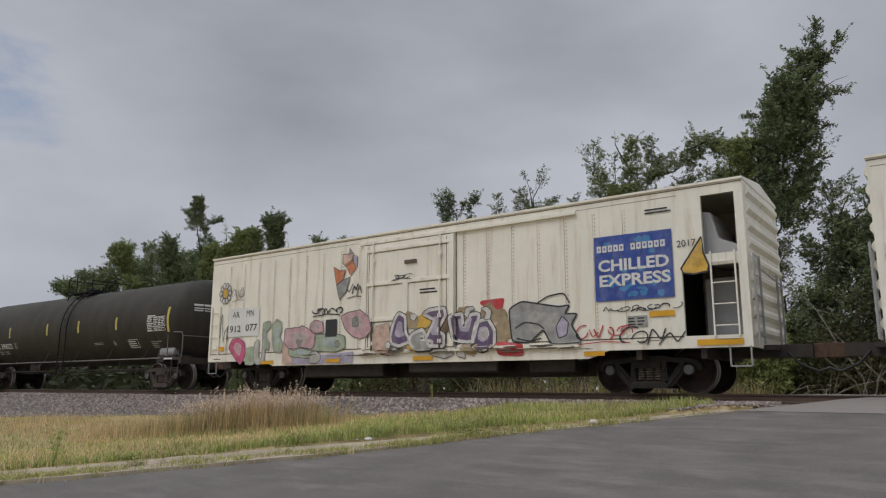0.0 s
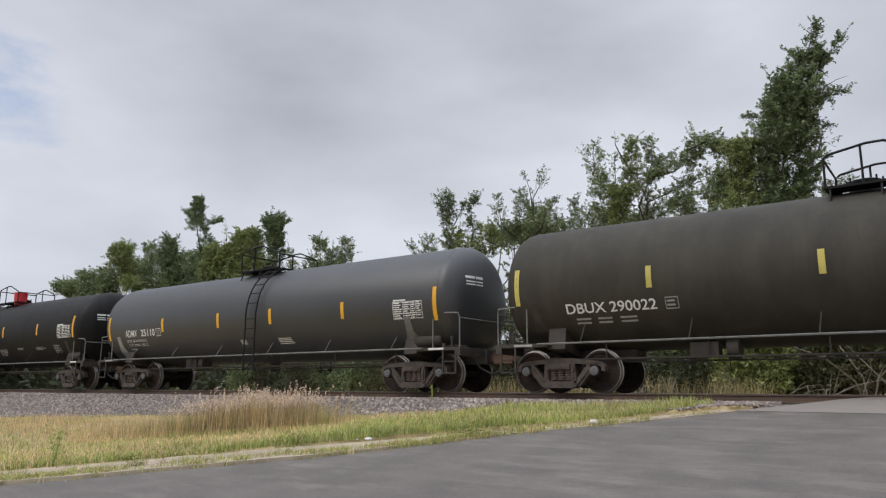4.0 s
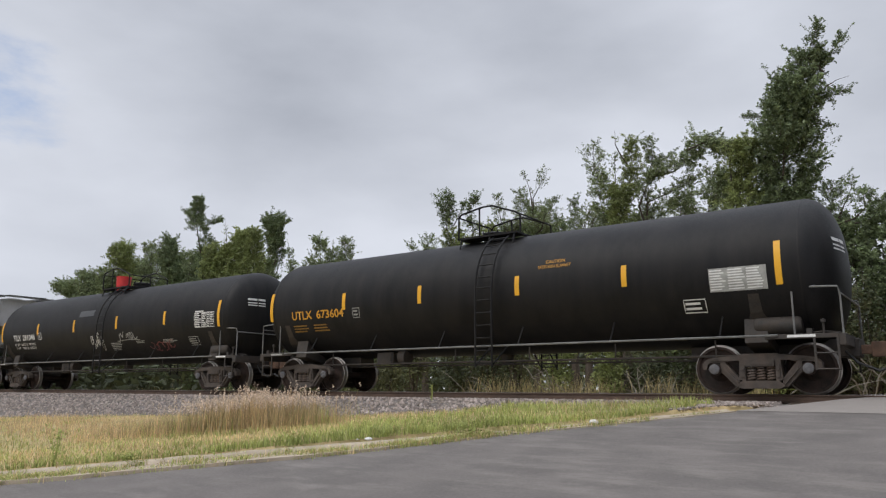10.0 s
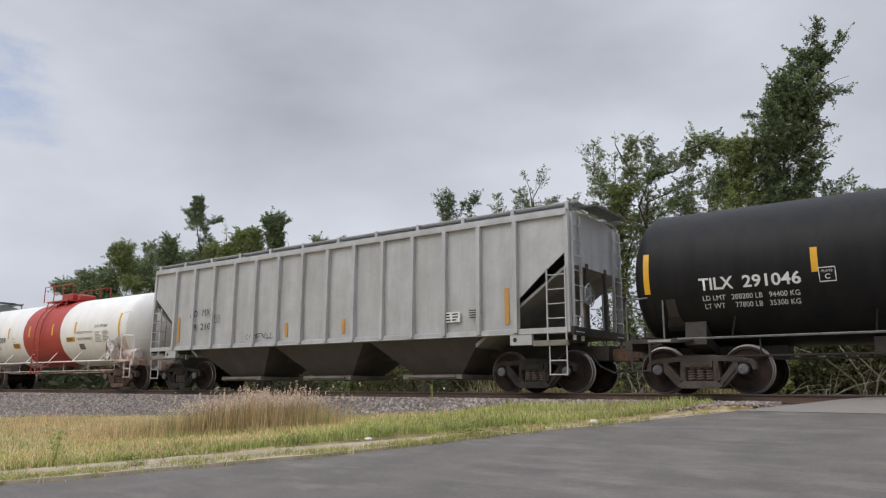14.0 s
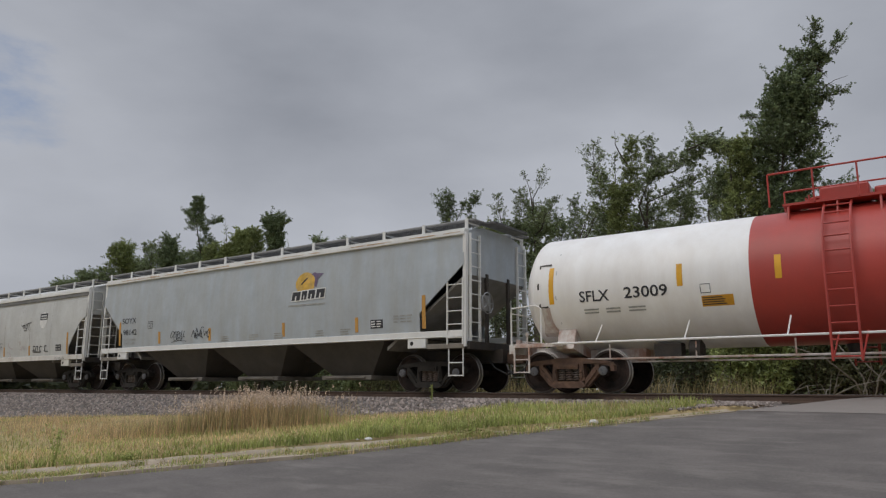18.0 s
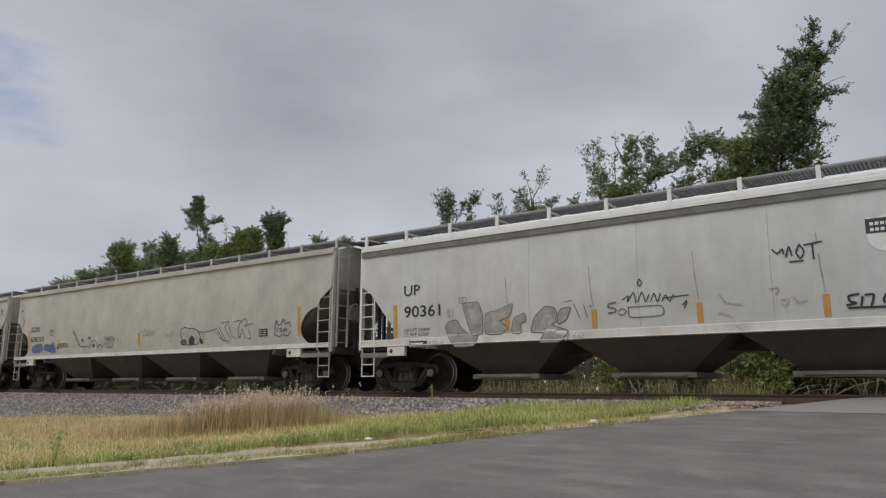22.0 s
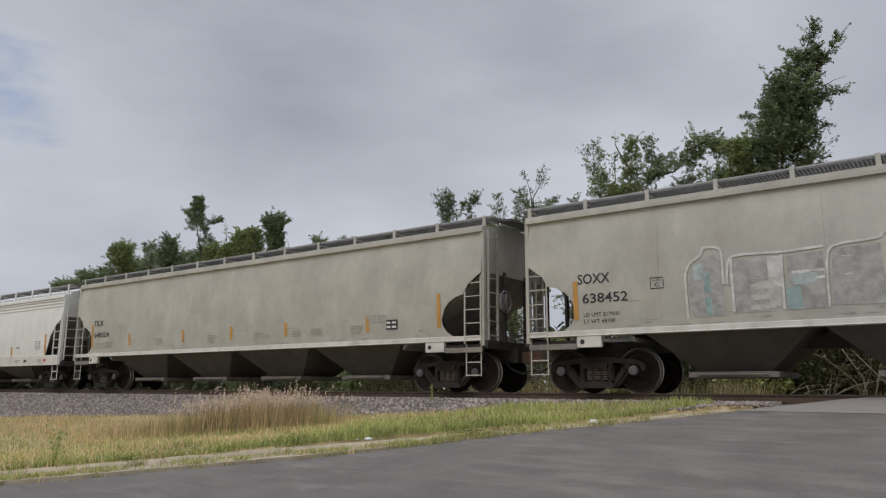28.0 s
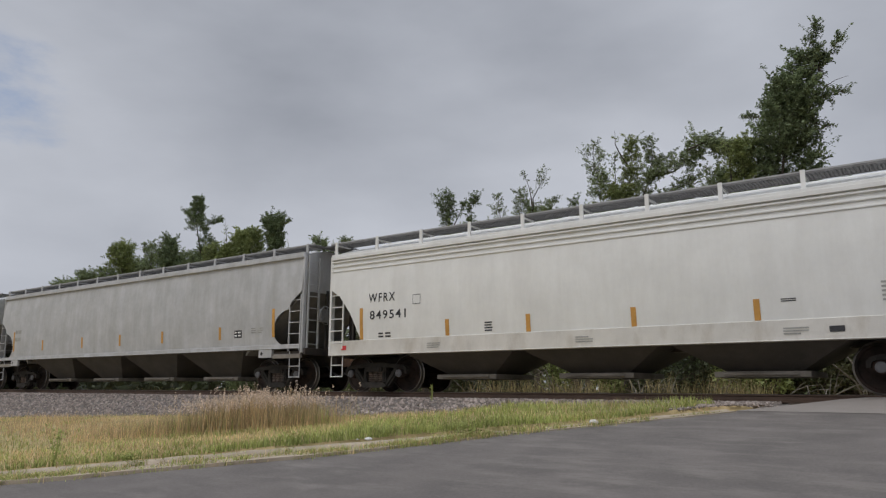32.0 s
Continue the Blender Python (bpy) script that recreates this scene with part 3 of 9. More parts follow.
def on_tank(radius, zc):
    return lambda x, z: -math.sqrt(max(radius * radius - (z - zc) ** 2, 0.01))


def ribbon(s, pts, width, surf, lift=0.006, closed=False, slot=0):
    pts = [Vector((a, b)) for a, b in pts]
    n = len(pts)
    vs, fs = [], []
    for i, p in enumerate(pts):
        a = pts[(i - 1) % n] if closed or i else p
        b = pts[(i + 1) % n] if closed or i < n - 1 else p
        d = (b - a).normalized() if (b - a).length > 1e-6 else Vector((1, 0))
        nrm = Vector((-d.y, d.x)) * width / 2
        for q in (p + nrm, p - nrm):
            vs.append((q.x, surf(q.x, q.y) - lift, q.y))
    for i in range(n if closed else n - 1):
        j = (i + 1) % n
        fs.append((2 * i, 2 * j, 2 * j + 1, 2 * i + 1))
    return s.add(vs, fs, slot)


def patch(s, x0, x1, z0, z1, surf, lift=0.005, rows=4, slot=0, skew=0.0):
    vs = []
    for i in range(rows + 1):
        z = z0 + (z1 - z0) * i / rows
        for x in (x0, x1):
            vs.append((x + skew * (z - z0), surf(x, z) - lift, z))
    return s.add(vs, [(2 * i, 2 * i + 1, 2 * i + 3, 2 * i + 2) for i in range(rows)], slot)


def fill(s, pts, surf, lift=0.004, slot=0):
    """A filled outline of (x, z) points as a fan round its middle."""
    cx, cz = sum(p[0] for p in pts) / len(pts), sum(p[1] for p in pts) / len(pts)
    vs = [(cx, surf(cx, cz) - lift, cz)] + [(x, surf(x, z) - lift, z) for x, z in pts]
    n = len(pts)
    return s.add(vs, [(0, i + 1, (i + 1) % n + 1) for i in range(n)], slot)


def bars(s, x0, x1, z0, z1, surf, rows, seed=1, slot=0, lift=0.006, columns=1):
    """Lines of small writing as plain bars."""
    rng = random.Random(seed)
    h = (z1 - z0) / rows
    for i in range(rows):
        z = z1 - (i + 0.5) * h
        for c in range(columns):
            a = x0 + (x1 - x0) * c / columns
            b = a + (x1 - x0) / columns * rng.uniform(0.6, 0.92)
            patch(s, a, b, z - h * 0.24, z + h * 0.24, surf, lift, 1, slot)
    return s


def lettering(words, x, z, height, surf, mats, car, label, width=None, bold=0.012, spacing=1.0, lift=0.008):
    """Words painted on the side, with their lower left corner at (x, z)."""
    cu = bpy.data.curves.new("lettering", "FONT")
    cu.body, cu.size, cu.offset, cu.space_character = words, 1.0, bold, spacing
    cu.resolution_u = 3
    tmp = new("lettering", cu)
    me = bpy.data.meshes.new_from_object(tmp.evaluated_get(bpy.context.evaluated_depsgraph_get()))
    bpy.data.objects.remove(tmp)
    bpy.data.curves.remove(cu)
    xs, ys = [v.co.x for v in me.vertices], [v.co.y for v in me.vertices]
    k = height / (max(ys) - min(ys))
    kx = k if width is None else width / (max(xs) - min(xs))
    x_min, y_min = min(xs), min(ys)
    for v in me.vertices:
        u, w = x + (v.co.x - x_min) * kx, z + (v.co.y - y_min) * k
        v.co = (u, surf(u, w) - lift, w)
    me.materials.clear()
    me.materials.append(mats)
    me.name = "lettering"
    return part("lettering", me, None, car, label)


def blob(cx, cz, rx, rz, rng, n=18, rough=0.25):
    ph = [rng.uniform(0, 6.28) for _ in range(3)]
    pts = []
    for i in range(n):
        a = 2 * math.pi * i / n
        k = 1 + rough * (0.5 * math.sin(2 * a + ph[0]) + 0.35 * math.sin(3 * a + ph[1]) + 0.3 * math.sin(5 * a + ph[2]))
        pts.append((cx + rx * k * math.cos(a), cz + rz * k * math.sin(a)))
    return pts


# ---- tank cars ----
CARS = []


def car_thing(name, label, category, centre):
    car = thing(name, label, category, "cars of the freight train", (centre, TRACK, 0))
    CARS.append((car, centre))
    return car


def tank_car(label, centre, half, truck_x, radius, zc, paint, marks, mark_z, ladder_x, coupler_x, trim="frame_black", rail_mat="rail_grey", red_bin=0, band=None, platform="open", rusty=True, tape="yellow"):
    car = car_thing("tank_car", label, "tank car", centre)
    surf = on_tank(radius, zc)
    # shell with dished heads
    dome = [(half + 0.66 * math.sin(a), max(radius * math.cos(a) ** 0.8, 0.0)) for a in np.linspace(0.0, math.pi / 2, 12)]
    if band:
        # flat insulated heads with a tight shoulder
        dome = [(half + a, radius * k) for a, k in ((0, 1.0), (0.06, 0.985), (0.13, 0.94), (0.34, 0.74), (0.5, 0.48), (0.58, 0.22), (0.6, 0.0))]
    prof = [(-x, r) for x, r in dome[::-1]] + ([(-band / 2, radius), (-band / 2 + 0.001, radius), (band / 2 - 0.001, radius), (band / 2, radius)] if band else []) + dome
    slots = None
    if band:
        slots = [0] * (len(prof) - 1)
        slots[len(dome) + 1] = 1
    mats = [M[paint], M["red_paint"]] if band else M[paint]
    part("tank", Shape().lathe(prof, "x", (0, 0, zc), 56, slots), mats, car, smooth=30)
    # circumferential weld beads
    for x in (-half, half):
        s = Shape().lathe([(x - 0.02, radius + 0.001), (x, radius + 0.006), (x + 0.02, radius + 0.001)], "x", (0, 0, zc), 56, [0, 0])
        part("weld_seam", s, M[paint], car)
    # reflective tape
    for i, (x, h) in enumerate(marks):
        s = Shape()
        w = 0.062
        patch(s, x - w, x + w, mark_z - h / 2, mark_z + h / 2, surf, 0.006, 6)
        part("reflective_strip", s, M[tape], car, "yellow reflective strip")
    # draft sills and end platforms
    for d in (-1, 1):
        xe = d * (half + 0.55)
        s = Shape()
        a, b = sorted((d * (truck_x - 1.6), d * (half + 0.75)))
        s.box(a, b, -0.30, 0.30, 0.74, 1.10)
        part("draft_sill", s, M[trim], car, bevel=0.015)
        s = Shape()
        a, b = sorted((xe, xe + d * 0.12))
        s.box(a, b, -1.45, 1.45, 0.92, 1.14)
        a, b = sorted((d * (half - 0.75), xe))
        for sy in (-1, 1):
            y0, y1 = sorted((sy * 1.42, sy * 1.05))
            s.box(a, b, y0, y1, 1.10, 1.13)
            s.box(a, b, sy * 1.43 - 0.02, sy * 1.43 + 0.02, 1.06, 1.15)
        part("end_platform", s, M[trim], car, bevel=0.008)
        # saddle over the truck
        s = Shape()
        arc = [(radius * 1.0 * math.sin(t), zc - radius * 1.0 * math.cos(t)) for t in np.linspace(-0.85, 0.85, 11)]
        s.slab([(-1.25, 1.02)] + [(y, z + 0.0) for y, z in arc] + [(1.25, 1.02), (0.4, 0.82), (-0.4, 0.82)], d * truck_x - 0.22, d * truck_x + 0.22)
        part("saddle", s, M[trim], car)
        # hand-rail over the end platform, corner steps and grab irons
        s = Shape()
        for sy in (-1, 1):
            s.tube([(xe - d * 0.75, sy * 1.43, 1.13), (xe - d * 0.75, sy * 1.43, 1.98), (xe - d * 0.62, sy * 1.43, 2.06), (xe + d * 0.05, sy * 1.43, 2.02), (xe + d * 0.08, sy * 1.40, 1.9), (xe + d * 0.08, sy * 1.40, 1.10)], 0.02, 6)
        s.tube([(xe + d * 0.08, -1.4, 1.9), (xe + d * 0.08, 1.4, 1.9)], 0.018, 6)
        part("end_handrail", s, M[rail_mat], car, "bent steel pipe hand-rail")
        for sy in (-1, 1):
            s = Shape()
            y = sy * 1.44
            for z in (0.48, 0.78):
                s.tube([(xe - d * 0.42, y, z), (xe - d * 0.02, y, z)], 0.016, 5)
            for x in (xe - d * 0.42, xe - d * 0.02):
                s.box(x - 0.02, x + 0.02, y - 0.015, y + 0.015, 0.46, 1.08)
            part("corner_step", s, M[trim], car)
    # pipe rail along the flank on its brackets
    s = Shape()
    span = half - 0.5
    for sy in (-1, 1):
        s.tube([(-span, sy * 1.5, 1.13), (span, sy * 1.5, 1.13)], 0.024, 6)
    part("side_handrail", s, M[rail_mat], car, "long pipe hand-rail along the tank's flank")
    for sy in (-1, 1):
        for x in np.linspace(-span + 1.1, span - 1.1, 6):
            s = Shape().tube([(x, sy * 1.49, 1.125), (x + 0.03, sy * (radius * 0.80 + 0.02), zc - radius * 0.62)], 0.018, 5)
            part("rail_bracket", s, M["white_paint" if band else paint], car)
    # reinforcing plates over the ends of the sills
    for d in (-1, 1):
        xg = d * (truck_x + (0.05 if d > 0 else 0.42))
        s = Shape()
        for z_lo, z_hi, w_lo, w_hi in ((1.16, 1.42, 0.21, 0.21), (1.42, 1.62, 0.21, 0.12), (1.62, 1.98, 0.12, 0.10)):
            s.add([(xg - w_lo, surf(0, z_lo) - 0.02, z_lo), (xg + w_lo, surf(0, z_lo) - 0.02, z_lo), (xg + w_hi, surf(0, z_hi) - 0.02, z_hi), (xg - w_hi, surf(0, z_hi) - 0.02, z_hi),
                   (xg - w_lo, surf(0, z_lo) + 0.02, z_lo), (xg + w_lo, surf(0, z_lo) + 0.02, z_lo), (xg + w_hi, surf(0, z_hi) + 0.02, z_hi), (xg - w_hi, surf(0, z_hi) + 0.02, z_hi)],
                  [(0, 1, 2, 3), (0, 3, 7, 4), (1, 5, 6, 2), (3, 2, 6, 7), (0, 4, 5, 1)])
        part("pad_plate", s, M["galv" if paint == "grey_paint" and d < 0 else ("rusty_white" if band else "rail_grey" if paint == "grey_paint" else "frame_black")], car, "reinforcing pad plate welded to the tank", smooth=0)
        # valve and piping on the end platform
        s = Shape()
        xp = d * (half + 0.28)
        s.lathe([(1.13, 0.022), (1.36, 0.022), (1.37, 0.045), (1.43, 0.045), (1.44, 0.0)], "z", (xp, -1.25, 0), 8, [0] * 4)
        s.tube([(xp - 0.3, -1.2, 1.17), (xp, -1.2, 1.2), (xp + 0.25, -0.9, 1.18)], 0.018, 6)
        s.box(xp - 0.3, xp - 0.2, -1.28, -1.15, 1.13, 1.26)
        part("end_valve", s, M["rusty_white" if band else "frame_black"], car, "small dull steel valve on the platform")
        if not band:
            s = patch(Shape(), xp - 0.62 if d > 0 else xp + 0.12, xp - 0.12 if d > 0 else xp + 0.62, 1.085, 1.135, lambda a, b: -1.455, 0.0, 1)
            part("platform_stencil", s, M["ink_white" if d > 0 else "ink_grey"], car, "white stencil along the platform edge", smooth=0)
    # ladders, one a side
    s = Shape()
    for sy in (-1, 1):
        for x in (ladder_x - 0.24, ladder_x + 0.24):
            pts = [(x, sy * (radius + 0.16), 0.62), (x, sy * (radius + 0.16), zc)]
            pts += [(x, sy * (radius + 0.14) * math.cos(t), zc + (radius + 0.14) * math.sin(t)) for t in np.linspace(0.15, 1.2, 8)]
            s.tube(pts, 0.026, 6)
        for z in np.arange(0.7, zc + 0.05, 0.31):
            s.tube([(ladder_x - 0.24, sy * (radius + 0.16), z), (ladder_x + 0.24, sy * (radius + 0.16), z)], 0.017, 6)
        for t in np.arange(0.18, 1.2, 0.2):
            y, z = sy * (radius + 0.14) * math.cos(t), zc + (radius + 0.14) * math.sin(t)
            s.tube([(ladder_x - 0.24, y, z), (ladder_x + 0.24, y, z)], 0.017, 6)
        for x in (ladder_x - 0.24, ladder_x + 0.24):
            s.tube([(x, sy * (radius + 0.16), 0.64), (x + 0.08, sy * 1.0, 1.2)], 0.02, 5)
    part("ladder", s, M["red_paint" if band else "black_paint"], car, "steel ladder up the tank's side")
    # top platform, railing, manway
    top = zc + radius
    metal = M["red_paint" if band else "black_paint"]
    s = Shape()
    s.box(-1.0, 0.85, -0.85, -0.35, top - 0.02, top + 0.03)
    s.box(-1.0, 0.85, 0.35, 0.85, top - 0.02, top + 0.03)
    s.box(-1.0, -0.75, -0.35, 0.35, top - 0.02, top + 0.03)
    s.box(0.75, 0.85, -0.35, 0.35, top - 0.02, top + 0.03)
    for x in (-0.9, 0, 0.75):
        for sy in (-1, 1):
            s.tube([(x, sy * 0.8, top), (x, sy * 0.9, zc + math.sqrt(radius ** 2 - 0.81) - 0.03)], 0.025, 5)
    part("top_platform", s, metal, car, "grated walkway round the manway")
    s = Shape()
    if platform == "open":
        for sy in (-1, 1):
            s.tube([(-0.97, sy * 0.85, top), (-0.97, sy * 0.85, top + 0.6), (-0.88, sy * 0.85, top + 0.68), (-0.2, sy * 0.85, top + 0.80), (0.1, sy * 0.85, top + 0.80), (0.85, sy * 0.85, top + 0.52), (0.95, sy * 0.85, top + 0.44), (0.95, sy * 0.85, top - 0.05)], 0.026, 6)
            s.tube([(-0.3, sy * 0.85, top), (-0.3, sy * 0.85, top + 0.79)], 0.024, 6)
        s.tube([(-0.97, -0.85, top + 0.6), (-0.97, 0.85, top + 0.6)], 0.024, 6)
        s.tube([(0.95, -0.85, top + 0.46), (0.95, 0.85, top + 0.46)], 0.022, 6)
    else:
        for sy in (-1, 1):
            s = Shape()
            s.tube([(-1.25, sy * 0.85, top + 0.7), (1.25, sy * 0.85, top + 0.7)], 0.02, 6)
            for x in (-1.25, -0.4, 0.4, 1.25):
                s.tube([(x, sy * 0.85, top), (x, sy * 0.85, top + 0.7)], 0.02, 6)
            part("railing", s, metal, car, "red pipe railing")
    if platform == "open":
        part("railing", s, metal, car, "bent pipe railing")
    mx = 0.5 if red_bin < 0 else -0.35
    s = Shape().lathe([(top - 0.1, 0.30), (top + 0.16, 0.30), (top + 0.18, 0.34), (top + 0.22, 0.34), (top + 0.25, 0.27), (top + 0.26, 0.0)], "z", (mx, 0, 0), 20, [0] * 5)
    for k in range(8):
        s.tube([(mx + 0.33 * math.cos(k * 0.785), 0.33 * math.sin(k * 0.785), top + 0.14), (mx + 0.33 * math.cos(k * 0.785), 0.33 * math.sin(k * 0.785), top + 0.3)], 0.02, 5)
    part("manway", s, metal, car)
    if red_bin:
        x = red_bin
        s = Shape().lathe([(top - 0.1, 0.27), (top + 0.46, 0.29), (top + 0.5, 0.30), (top + 0.5, 0.27), (top + 0.48, 0.0)], "z", (x, -0.45, 0), 22, [0] * 4)
        part("valve_housing", s, M["bin_red"], car, "bright red round valve housing")
    # small stencils on the front head
    s = Shape()
    for i, z in enumerate((3.0, 2.9, 2.82)):
        for y0, y1 in ((-0.95, -0.62), (-0.58, -0.3)):
            vs = []
            for y, zz in ((y0, z), (y1, z), (y1, z + (0.07 if i == 0 else 0.035)), (y0, z + (0.07 if i == 0 else 0.035))):
                k = min(math.hypot(y, zz - zc) / radius, 1.0)
                vs.append((half + 0.66 * math.sin(math.acos(k ** 1.25)) + 0.012, y, zz))
            s.add(vs, [(0, 1, 2, 3)])
    if not band:
        part("head_stencil", s, M["ink_white"], car, "small stencilled lines on the tank head", smooth=0)
    # bottom outlet, brake gear and pipes
    s = Shape().lathe([(zc - radius - 0.2, 0.14), (zc - radius + 0.1, 0.22)], "z", (0, 0, 0), 14, [0])
    s.lathe([(zc - radius - 0.26, 0.0), (zc - radius - 0.25, 0.17), (zc - radius - 0.2, 0.17)], "z", (0, 0, 0), 14, [0, 0])
    part("bottom_outlet", s, M["frame_black"], car)
    s = Shape()
    s.tube([(-half + 0.4, -0.8, 0.78), (half - 0.4, -0.8, 0.78)], 0.025, 6)
    s.tube([(-half + 0.4, -0.35, 0.72), (half - 0.4, -0.35, 0.72)], 0.02, 6)
    for x in np.linspace(-half * 0.75, half * 0.75, 6):
        s.tube([(x, -0.8, 0.78), (x, -0.8, 1.12)], 0.018, 5)
    part("brake_pipe", s, M["rusty_white" if band else "frame_black"], car)
    s = Shape().lathe([(-0.45, 0.0), (-0.44, 0.16), (-0.38, 0.2), (0.38, 0.2), (0.44, 0.16), (0.45, 0.0)], "x", (half - (0.05 if band else 0.55), -1.05, 1.36), 16, [0] * 5)
    part("air_reservoir", s, M["galv" if rail_mat == "rail_grey" and paint == "olive_paint" else trim], car)
    s = Shape().lathe([(-0.12, 0.0), (-0.12, 0.22), (0.12, 0.22), (0.12, 0.0)], "x", (-3.0, -0.6, 0.95), 16, [0] * 3)
    s.box(-3.9, -3.3, -0.75, -0.45, 0.8, 1.1)
    part("brake_cylinder", s, M["frame_black"], car)
    trucks(car, (-truck_x, truck_x), rusty)
    couplers(car, (-coupler_x, coupler_x))
    return car, surf


# ---- covered hopper cars ----
def hopper_car(label, centre, half, truck_x, paint, bays, coupler_x, eave=4.08, sill=(1.14, 1.40), posts=12, ribs=0, cut="round", bulge=0.1, roof=4.34, band=None, deck=0.36, trim=None, rusty=False, strips=(), strip_z=1.64, mid=0.0, pads=True):
    car = car_thing("covered_hopper_car", label, "hopper car", centre)
    trim = trim or paint
    z0 = sill[1]
    if cut == "round":
        cuts = [(0.0, 3.0), (0.42, 2.70), (0.56, 2.46), (0.8, 2.40), (1.02, 2.27), (1.16, 2.1), (1.25, 1.86)]
    elif cut == "angle":
        cuts = [(0.0, 2.92), (0.38, 2.70), (0.8, 2.2), (1.2, 1.72)]
    elif cut == "soy":
        cuts = [(0.0, 3.25), (0.35, 2.95), (0.95, 2.45), (1.42, 2.05), (1.46, 1.8), (1.34, 1.62)]
    else:
        cuts = [(0.0, 3.3), (0.7, 2.75), (1.28, 2.25), (1.30, 2.2), (1.31, 1.9), (1.32, 1.42)]

    def width(z):
        u = min(max((z - sill[0]) / (eave - sill[0]), 0), 1)
        return 1.52 + bulge * math.sin(math.pi * u) ** 0.8

    surf = lambda x, z: -width(z)
    # side sheets with their end cut-outs
    for sy in (-1, 1):
        s = Shape()
        cx = [c[0] for c in cuts]
        last = len(cuts) - 1 if cut == "round" else 3
        stations = sorted(set([round(half - c, 3) for c in cx[:last + 1]] + [round(half - cx[last] - 0.004, 3)] + list(np.linspace(-(half - cx[last] - 0.05), half - cx[last] - 0.05, 25)) + [-round(half - c, 3) for c in cx[:last + 1]] + [-round(half - cx[last] - 0.004, 3)]))
        rows = 9
        for inner in (0, 1):
            vs = []
            for x in stations:
                e = half - abs(x)
                low = float(np.interp(e, cx[:last + 1], [c[1] for c in cuts[:last + 1]])) if e <= cx[last] else z0
                for r in range(rows + 1):
                    z = low + (eave - low) * r / rows
                    vs.append((x, sy * (width(z) - 0.03 * inner), z))
            n = rows + 1
            s.add(vs, [(i * n + r, (i + 1) * n + r, (i + 1) * n + r + 1, i * n + r + 1) for i in range(len(stations) - 1) for r in range(rows)])
        if cut == "round":
            # the lower curve of the opening
            for d in (-1, 1):
                arc = [(1.252, 1.87), (1.21, 1.68), (1.10, 1.53), (0.9, z0), (1.252, z0)]
                vs = [(d * (half - e), sy * width(z), z) for e, z in arc]
                s.add(vs, [tuple(range(5))])
        part("side_sheet", s, M[paint], car, smooth=30)
        # side sill and top chord
        s = Shape()
        y0, y1 = sorted((sy * 1.50, sy * 1.60))
        low = sill[0] + mid
        s.prism([(-half + 0.02, sill[1]), (half - 0.02, sill[1]), (half - 0.02, low), (-half + 0.02, low)], y0, y1)
        y0, y1 = sorted((sy * 1.36, sy * 1.62))
        s.box(-half + 0.02, half - 0.02, y0, y1, low - 0.012, low + 0.012)
        sill_paint = M["sill_white" if paint in ("hopper_cream", "hopper_light", "hopper_white") else trim]
        part("side_sill", s, sill_paint, car, bevel=0.01)
        for d in (-1, 1) if pads else ():
            # jacking pad with its round hole, and the lower corner beam out to the end
            x = d * (truck_x - 0.06)
            s = Shape()
            y0, y1 = sorted((sy * 1.50, sy * 1.605))
            s.box(x - 0.3, x + 0.3, y0, y1, low - 0.27, low - 0.002)
            part("jacking_pad", s, sill_paint, car, bevel=0.012)
            s = Shape().lathe([(sy * 1.606, 0.0), (sy * 1.609, 0.055), (sy * 1.60, 0.06)][::sy], "y", (x - 0.16, 0, low - 0.14), 12, [0, 0])
            part("pad_hole", s, M["hose"], car, "dark round hole in the pad", smooth=0)
            a, b = sorted((x + d * 0.31, d * (half - 0.02)))
            y0, y1 = sorted((sy * 1.50, sy * 1.58))
            s = Shape().box(a, b, y0, y1, low - 0.30, low - 0.17)
            part("corner_beam", s, M["gate"], car, bevel=0.01)
        s = Shape()
        y0, y1 = sorted((sy * 1.46, sy * (width(eave) + 0.09)))
        s.box(-half - 0.02, half + 0.02, y0, y1, eave - 0.05, eave + 0.05)
        y0, y1 = sorted((sy * 1.44, sy * (width(eave) + 0.06)))
        s.box(-half - 0.02, half + 0.02, y0, y1, eave + 0.05, eave + 0.12)
        if band:
            y0, y1 = sorted((sy * 1.44, sy * (width(eave) + 0.075)))
            for k in range(band if band > 1 else 0):
                s.box(-half - 0.02, half + 0.02, y0, y1, eave - 0.13 - 0.14 * k, eave - 0.09 - 0.14 * k)
            if band == 1:
                part("side_band", Shape().box(-half - 0.01, half + 0.01, y0, y1, eave - 0.20, eave - 0.065), M["rail_grey"], car, "dark grey band under the eave")
        part("top_chord", s, M[trim], car, bevel=0.008)
        # corner posts
        for d in (-1, 1):
            s = Shape()
            s.box(d * half - 0.05, d * half + 0.05, sy * 1.52 - 0.06, sy * 1.52 + 0.06, sill[0], eave)
            part("corner_post", s, M[trim], car, bevel=0.008)
    if ribs:
        for x in np.linspace(-half + 1.36, half - 1.36, ribs):
            for y in (-1.665, 1.50):
                part("side_rib", Shape().box(x - 0.055, x + 0.055, y, y + 0.165, sill[0] + 0.02, eave - 0.06), M[paint], car, bevel=0.01)
    # roof, hatches
    s = Shape()
    prof = [(-width(eave), eave), (-1.2, eave + (roof - eave) * 0.55), (-0.7, roof), (0.7, roof), (1.2, eave + (roof - eave) * 0.55), (width(eave), eave)]
    s.slab(prof, -half, half)
    part("roof", s, M[paint], car)
    s = Shape()
    s.box(-half + 0.8, half - 0.8, -0.32, 0.32, roof - 0.02, roof + 0.16)
    part("roof_hatch", s, M[trim], car, "long trough hatch cover", bevel=0.04)
